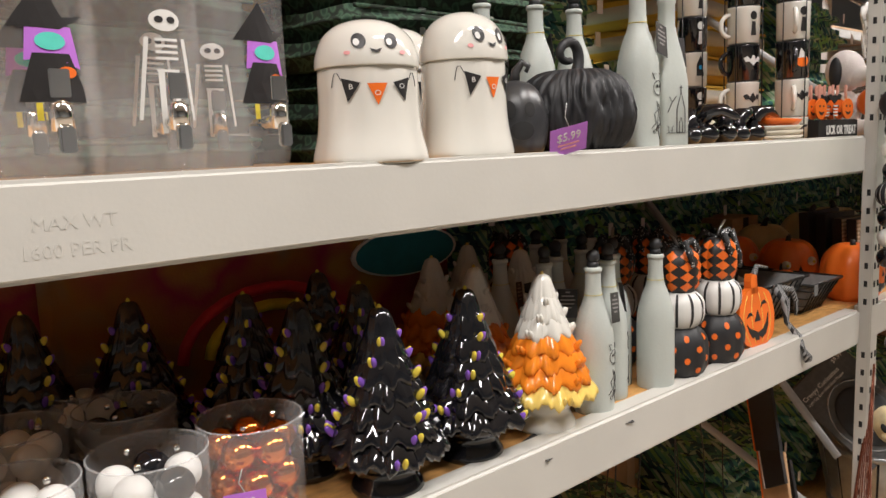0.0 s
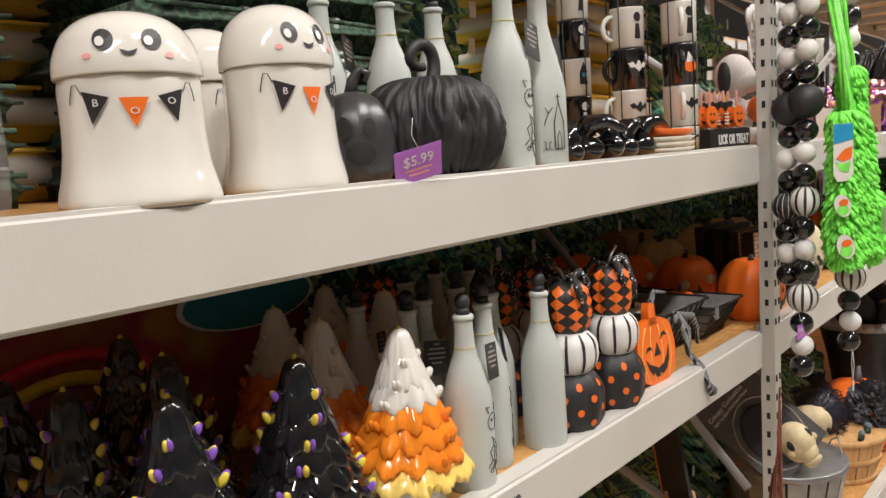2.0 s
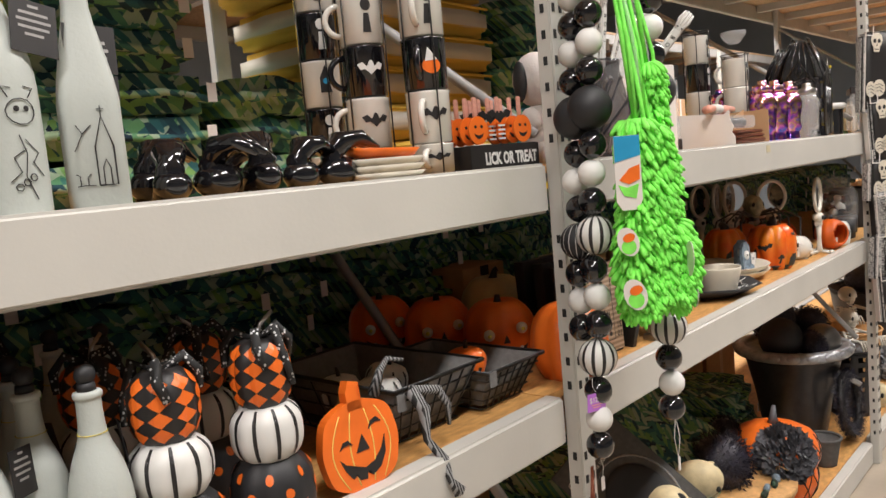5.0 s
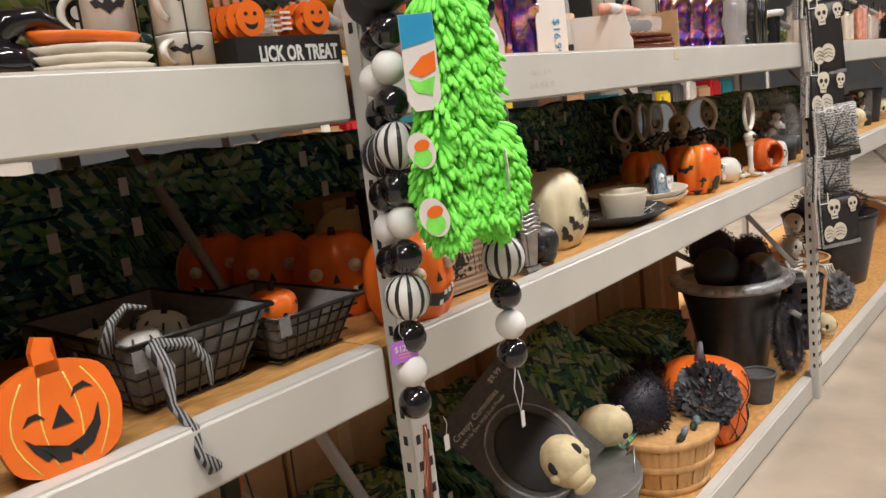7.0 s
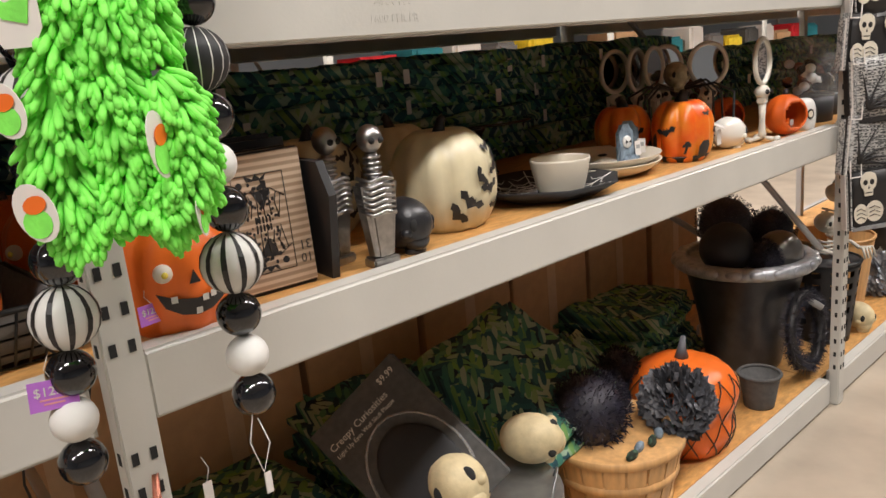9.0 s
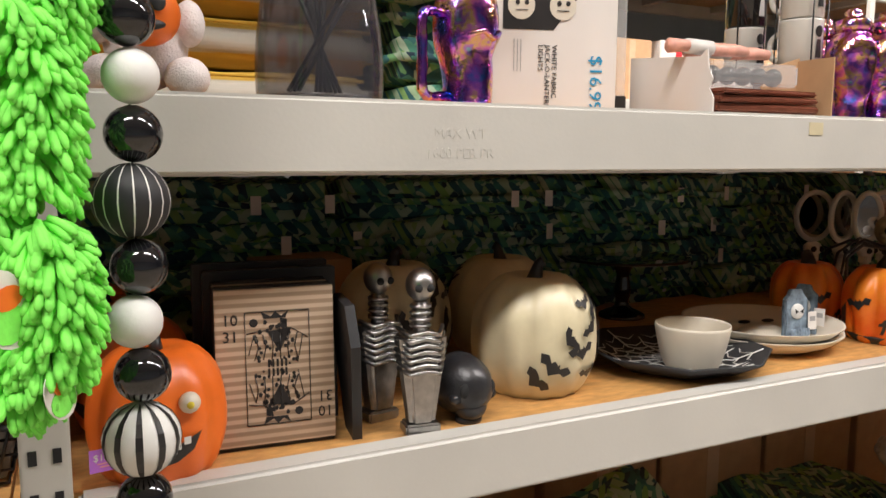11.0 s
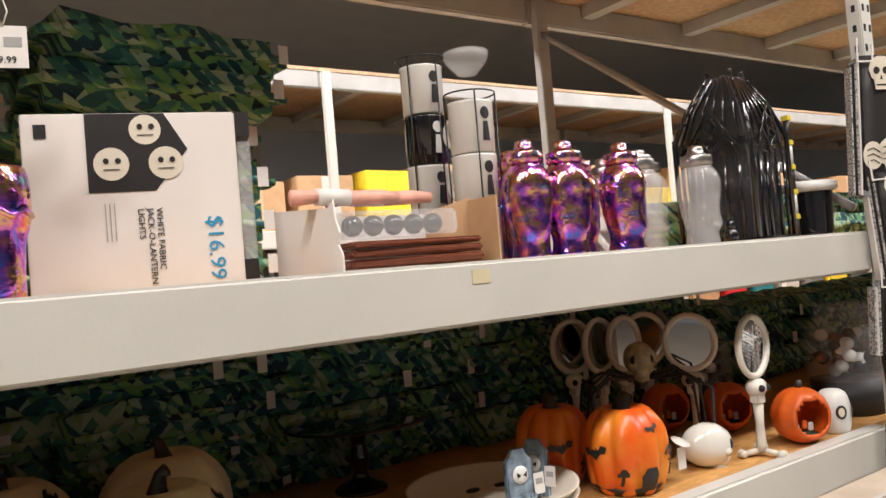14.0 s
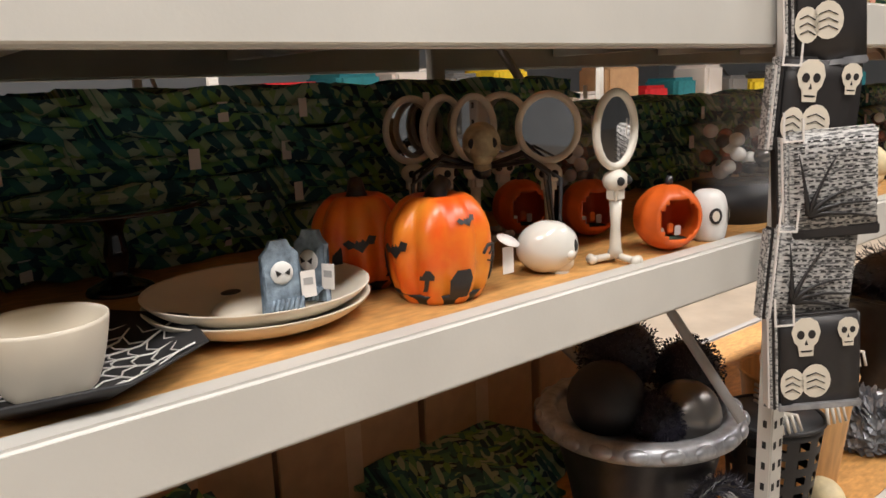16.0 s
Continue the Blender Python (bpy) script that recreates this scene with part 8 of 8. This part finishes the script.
fuzzy("black_fur_ball", 4.2, 0.35, 0.4, 0.2, 900, 0.04, M_TINSEL, "heap of black tinsel in the wide planter", "tinsel", 31, 0.6)
fuzzy("foil_heap", 3.6, 0.22, 0.02, 0.1, 500, 0.05, M_SILVER, "silver wrapped trinkets heaped on the base deck", "packets", 32, 0.9, True, True, 0.008)


def skeleton_toy(x, y, z, rz, rx=0):
    s = thing("plastic_skeleton", x, y, z, "cream plastic toy skeleton with long curled fingers, drooping over a bin", "toy skeleton", "toy skeletons", rz=rz, rx=rx)
    part("skull", skull_bm(0.045), M_BONE, s, m=Matrix.Translation((0, 0, 0.12)))
    skull_features(s, 0.045, 0.12, M_BONE)
    part("ribs", join_bm(*[tube_bm([(-0.045, 0.03, 0.05 - 0.016 * k), (-0.03, -0.03, 0.045 - 0.016 * k), (0.03, -0.03, 0.045 - 0.016 * k), (0.045, 0.03, 0.05 - 0.016 * k)], 0.005, 6) for k in range(4)]), M_BONE, s)
    for sd in (-1, 1):
        part("arm", tube_bm([(sd * 0.045, 0, 0.05), (sd * 0.09, -0.05, 0.03), (sd * 0.07, -0.1, 0.02)], [0.009, 0.007, 0.008], 7), M_BONE, s)
        part("bony_hand", join_bm(*[tube_bm([(sd * 0.07, -0.1, 0.02), (sd * (0.05 + 0.018 * k), -0.135, 0.024), (sd * (0.045 + 0.02 * k), -0.15, -0.015)], [0.006, 0.0055, 0.004], 6) for k in range(4)]), M_BONE, s)
    return s


skeleton_toy(2.93, 0.2, 0.30, -20)
skeleton_toy(3.25, 0.28, 0.36, -30)
resin_skull(3.05, 0.1, -0.0, 0, 0, -30, 0.06, "cream plastic skull lying on the base deck")

# ---- base deck, first bay: cards, twigs and cables ----
for i, (x, z, rz, ry, hh) in enumerate(((-0.30, 0.62, 50, 24, 0.19), (-0.25, 0.5, 46, 30, 0.2), (-0.22, 0.38, 52, 18, 0.2), (-0.14, 0.3, 48, 26, 0.22))):
    c = thing("orange_edged_sign", x, 0.12, z - 0.1, "dark sign board with a bright orange edge below the deck", "sign", "hanging signs", rz=rz, ry=ry)
    part("board", box_bm(0.16, 0.008, hh, 0.001), M_INK if i != 2 else M_KRAFT, c), part("edge", box_bm(0.004, 0.012, hh, x=0.084), M_ORANGE if i % 2 == 0 else M_CARD, c)
tg = thing("twig_bundle", -0.03, -0.02, 0.16, "bundle of brown twigs standing in front of the upright", "twigs", ry=6)
for k in range(26):
    a = radians(137 * k)
    part("twig", tube_bm([(0.004 * math.cos(a), 0.004 * math.sin(a), 0.56), (0.014 * math.cos(a), 0.014 * math.sin(a), 0.3), (0.05 * math.cos(a + 0.3), 0.03 * math.sin(a + 0.3), -0.04 * (k % 3))], 0.0016, 4), M_COPPER, tg)
for k in range(14):
    c = thing("black_cable", 0.1 - 0.1 * k, 0.45 + 0.04 * (k % 3), BASE + 0.002, "thin black cable drooping from the deck above", "cable", "black cables")
    part("cable", tube_bm(smooth_profile([(0, 0, 0.0), (0.06 * math.sin(k), 0.02, 0.3), (-0.03, 0.0, 0.6), (0.05, 0.02, 0.88 - 0.001)], 4), 0.0025, 5), M_WIRE, c)
pk = thing("small_hang_ticket", 0.105, 0.0, 0.66, "tiny white ticket hanging from the upright", "price ticket")
part("ticket", box_bm(0.014, 0.001, 0.03, z=-0.03), M_CARD, pk), part("loop", tube_bm([(0, 0, 0), (0.006, 0, 0.02), (-0.002, 0, 0.04)], 0.0008, 4), M_WHITE, pk)

for i in range(12):
    k = thing("kraft_carton", -2.2 + 0.46 * i, 1.0, BASE, "large brown cardboard carton at the back of the base deck", "carton", "cartons", rz=1.5 * (i % 3) - 1)
    part("carton", box_bm(0.44, 0.3, 0.55 + 0.07 * (i % 3), 0.003), M_KRAFT, k), part("tape", box_bm(0.05, 0.001, 0.5, y=-0.151, z=0.02), M_TAN, k)
# ---- third bay and beyond ----
rnd = random.Random(17)
for i in range(15):
    x = 2.75 + 0.15 * i
    t = thing("bagged_trinket", x, 0.1 + 0.05 * (i % 2), UP, "clear bagged novelty standing on the upper deck", "novelty bag", "novelty bags", rz=rnd.uniform(-30, 30))
    part("bag", box_bm(0.09, 0.05, rnd.uniform(0.14, 0.2), 0.02, 3), (M_SLEEVE, M_BONE, M_BLACKGLOSS, M_HANDPINK, M_SKULL)[i % 5], t), part("header", box_bm(0.08, 0.004, 0.03, z=0.19), M_INK, t)
for i in range(9):
    x = 2.85 + 0.24 * i
    if i % 3 == 0:
        put(jr, x, 0.2, LOW, 20 * i)
    elif i % 3 == 1:
        tub("dark_tub", x, 0.2, LOW, 0.07, 0.09, 0.2, M_BLACKMATT, "dark tub standing on the lower deck", "tub")
    else:
        resin_skull(x, 0.16, LOW + 0.065, 0, 0, -40, 0.06, "cream skull standing on the lower deck")
for x in (3.0, 3.6, 4.2, 4.8):
    stack(x, 0.85, UP, 2, seed=int(x * 3))
    stack(x, 0.9, LOW, 3, seed=int(x * 5))
wr = thing("berry_wreath", 5.06, -0.06, 1.3, "red and green flower garland hanging on the far upright", "garland")
part("berries", join_bm(*[ball_bm(0.022, 8, x=0.05 * math.sin(k * 2.4), y=0.02 * math.cos(k), z=-0.05 * k + 0.3) for k in range(12)]), M_RED, wr), part("leaves", join_bm(*[ball_bm(0.03, 6, 1, 0.5, 0.6, x=0.06 * math.cos(k * 2.1), z=-0.05 * k + 0.28) for k in range(12)]), M_GREEN, wr)

# the next rack behind, with cartons and cushions, seen through the shelves
rack((-3.5, -0.5, 2.5, 5.5, 8.5, 11.5), 3.0, (UP + 0.28, LOW), TOP + 0.2, False, "far_storage_rack", "pale grey steel rack across the next aisle")
rnd = random.Random(23)
for i in range(32):
    x = -2.9 + 0.42 * i
    kd = i % 6
    w, h = rnd.uniform(0.28, 0.38), rnd.uniform(0.22, 0.42)
    c = thing("shop_carton", x, 3.32, UP + 0.28, ("brown cardboard carton on the far rack", "brown cardboard carton on the far rack", "bright yellow fabric cushion on the far rack", "brown cardboard carton on the far rack", "white and red retail carton on the far rack", "brown cardboard carton on the far rack")[kd], "carton", "far cartons", rz=rnd.uniform(-6, 6))
    part("carton", box_bm(w, 0.4, h, 0.006), (M_KRAFT, M_KRAFT, M_YBACK, M_KRAFT, M_CARD, M_KRAFT)[kd], c)
    part("tape", box_bm(0.05, 0.001, h * 0.98, y=-0.2015), (M_TAN, M_CARD, M_YBACK, M_TAN, M_RED, M_TEAL)[kd], c)
    c = thing("shop_goods", x + 0.1, 3.3, LOW, ("white boxed goods", "grey throw", "yellow cushion", "dark fabric bin", "white boxed goods", "kraft carton", "red dish set", "teal fabric bin")[i % 8] + " on the far rack", "goods", "far goods", rz=rnd.uniform(-8, 8))
    part("body", box_bm(w, 0.35, h * 1.1, 0.03, 3), (M_CARD, M_GREYFAB, M_YBACK, M_CHARCOAL, M_CARD, M_KRAFT, M_RED, M_TEALFAB)[i % 8], c)
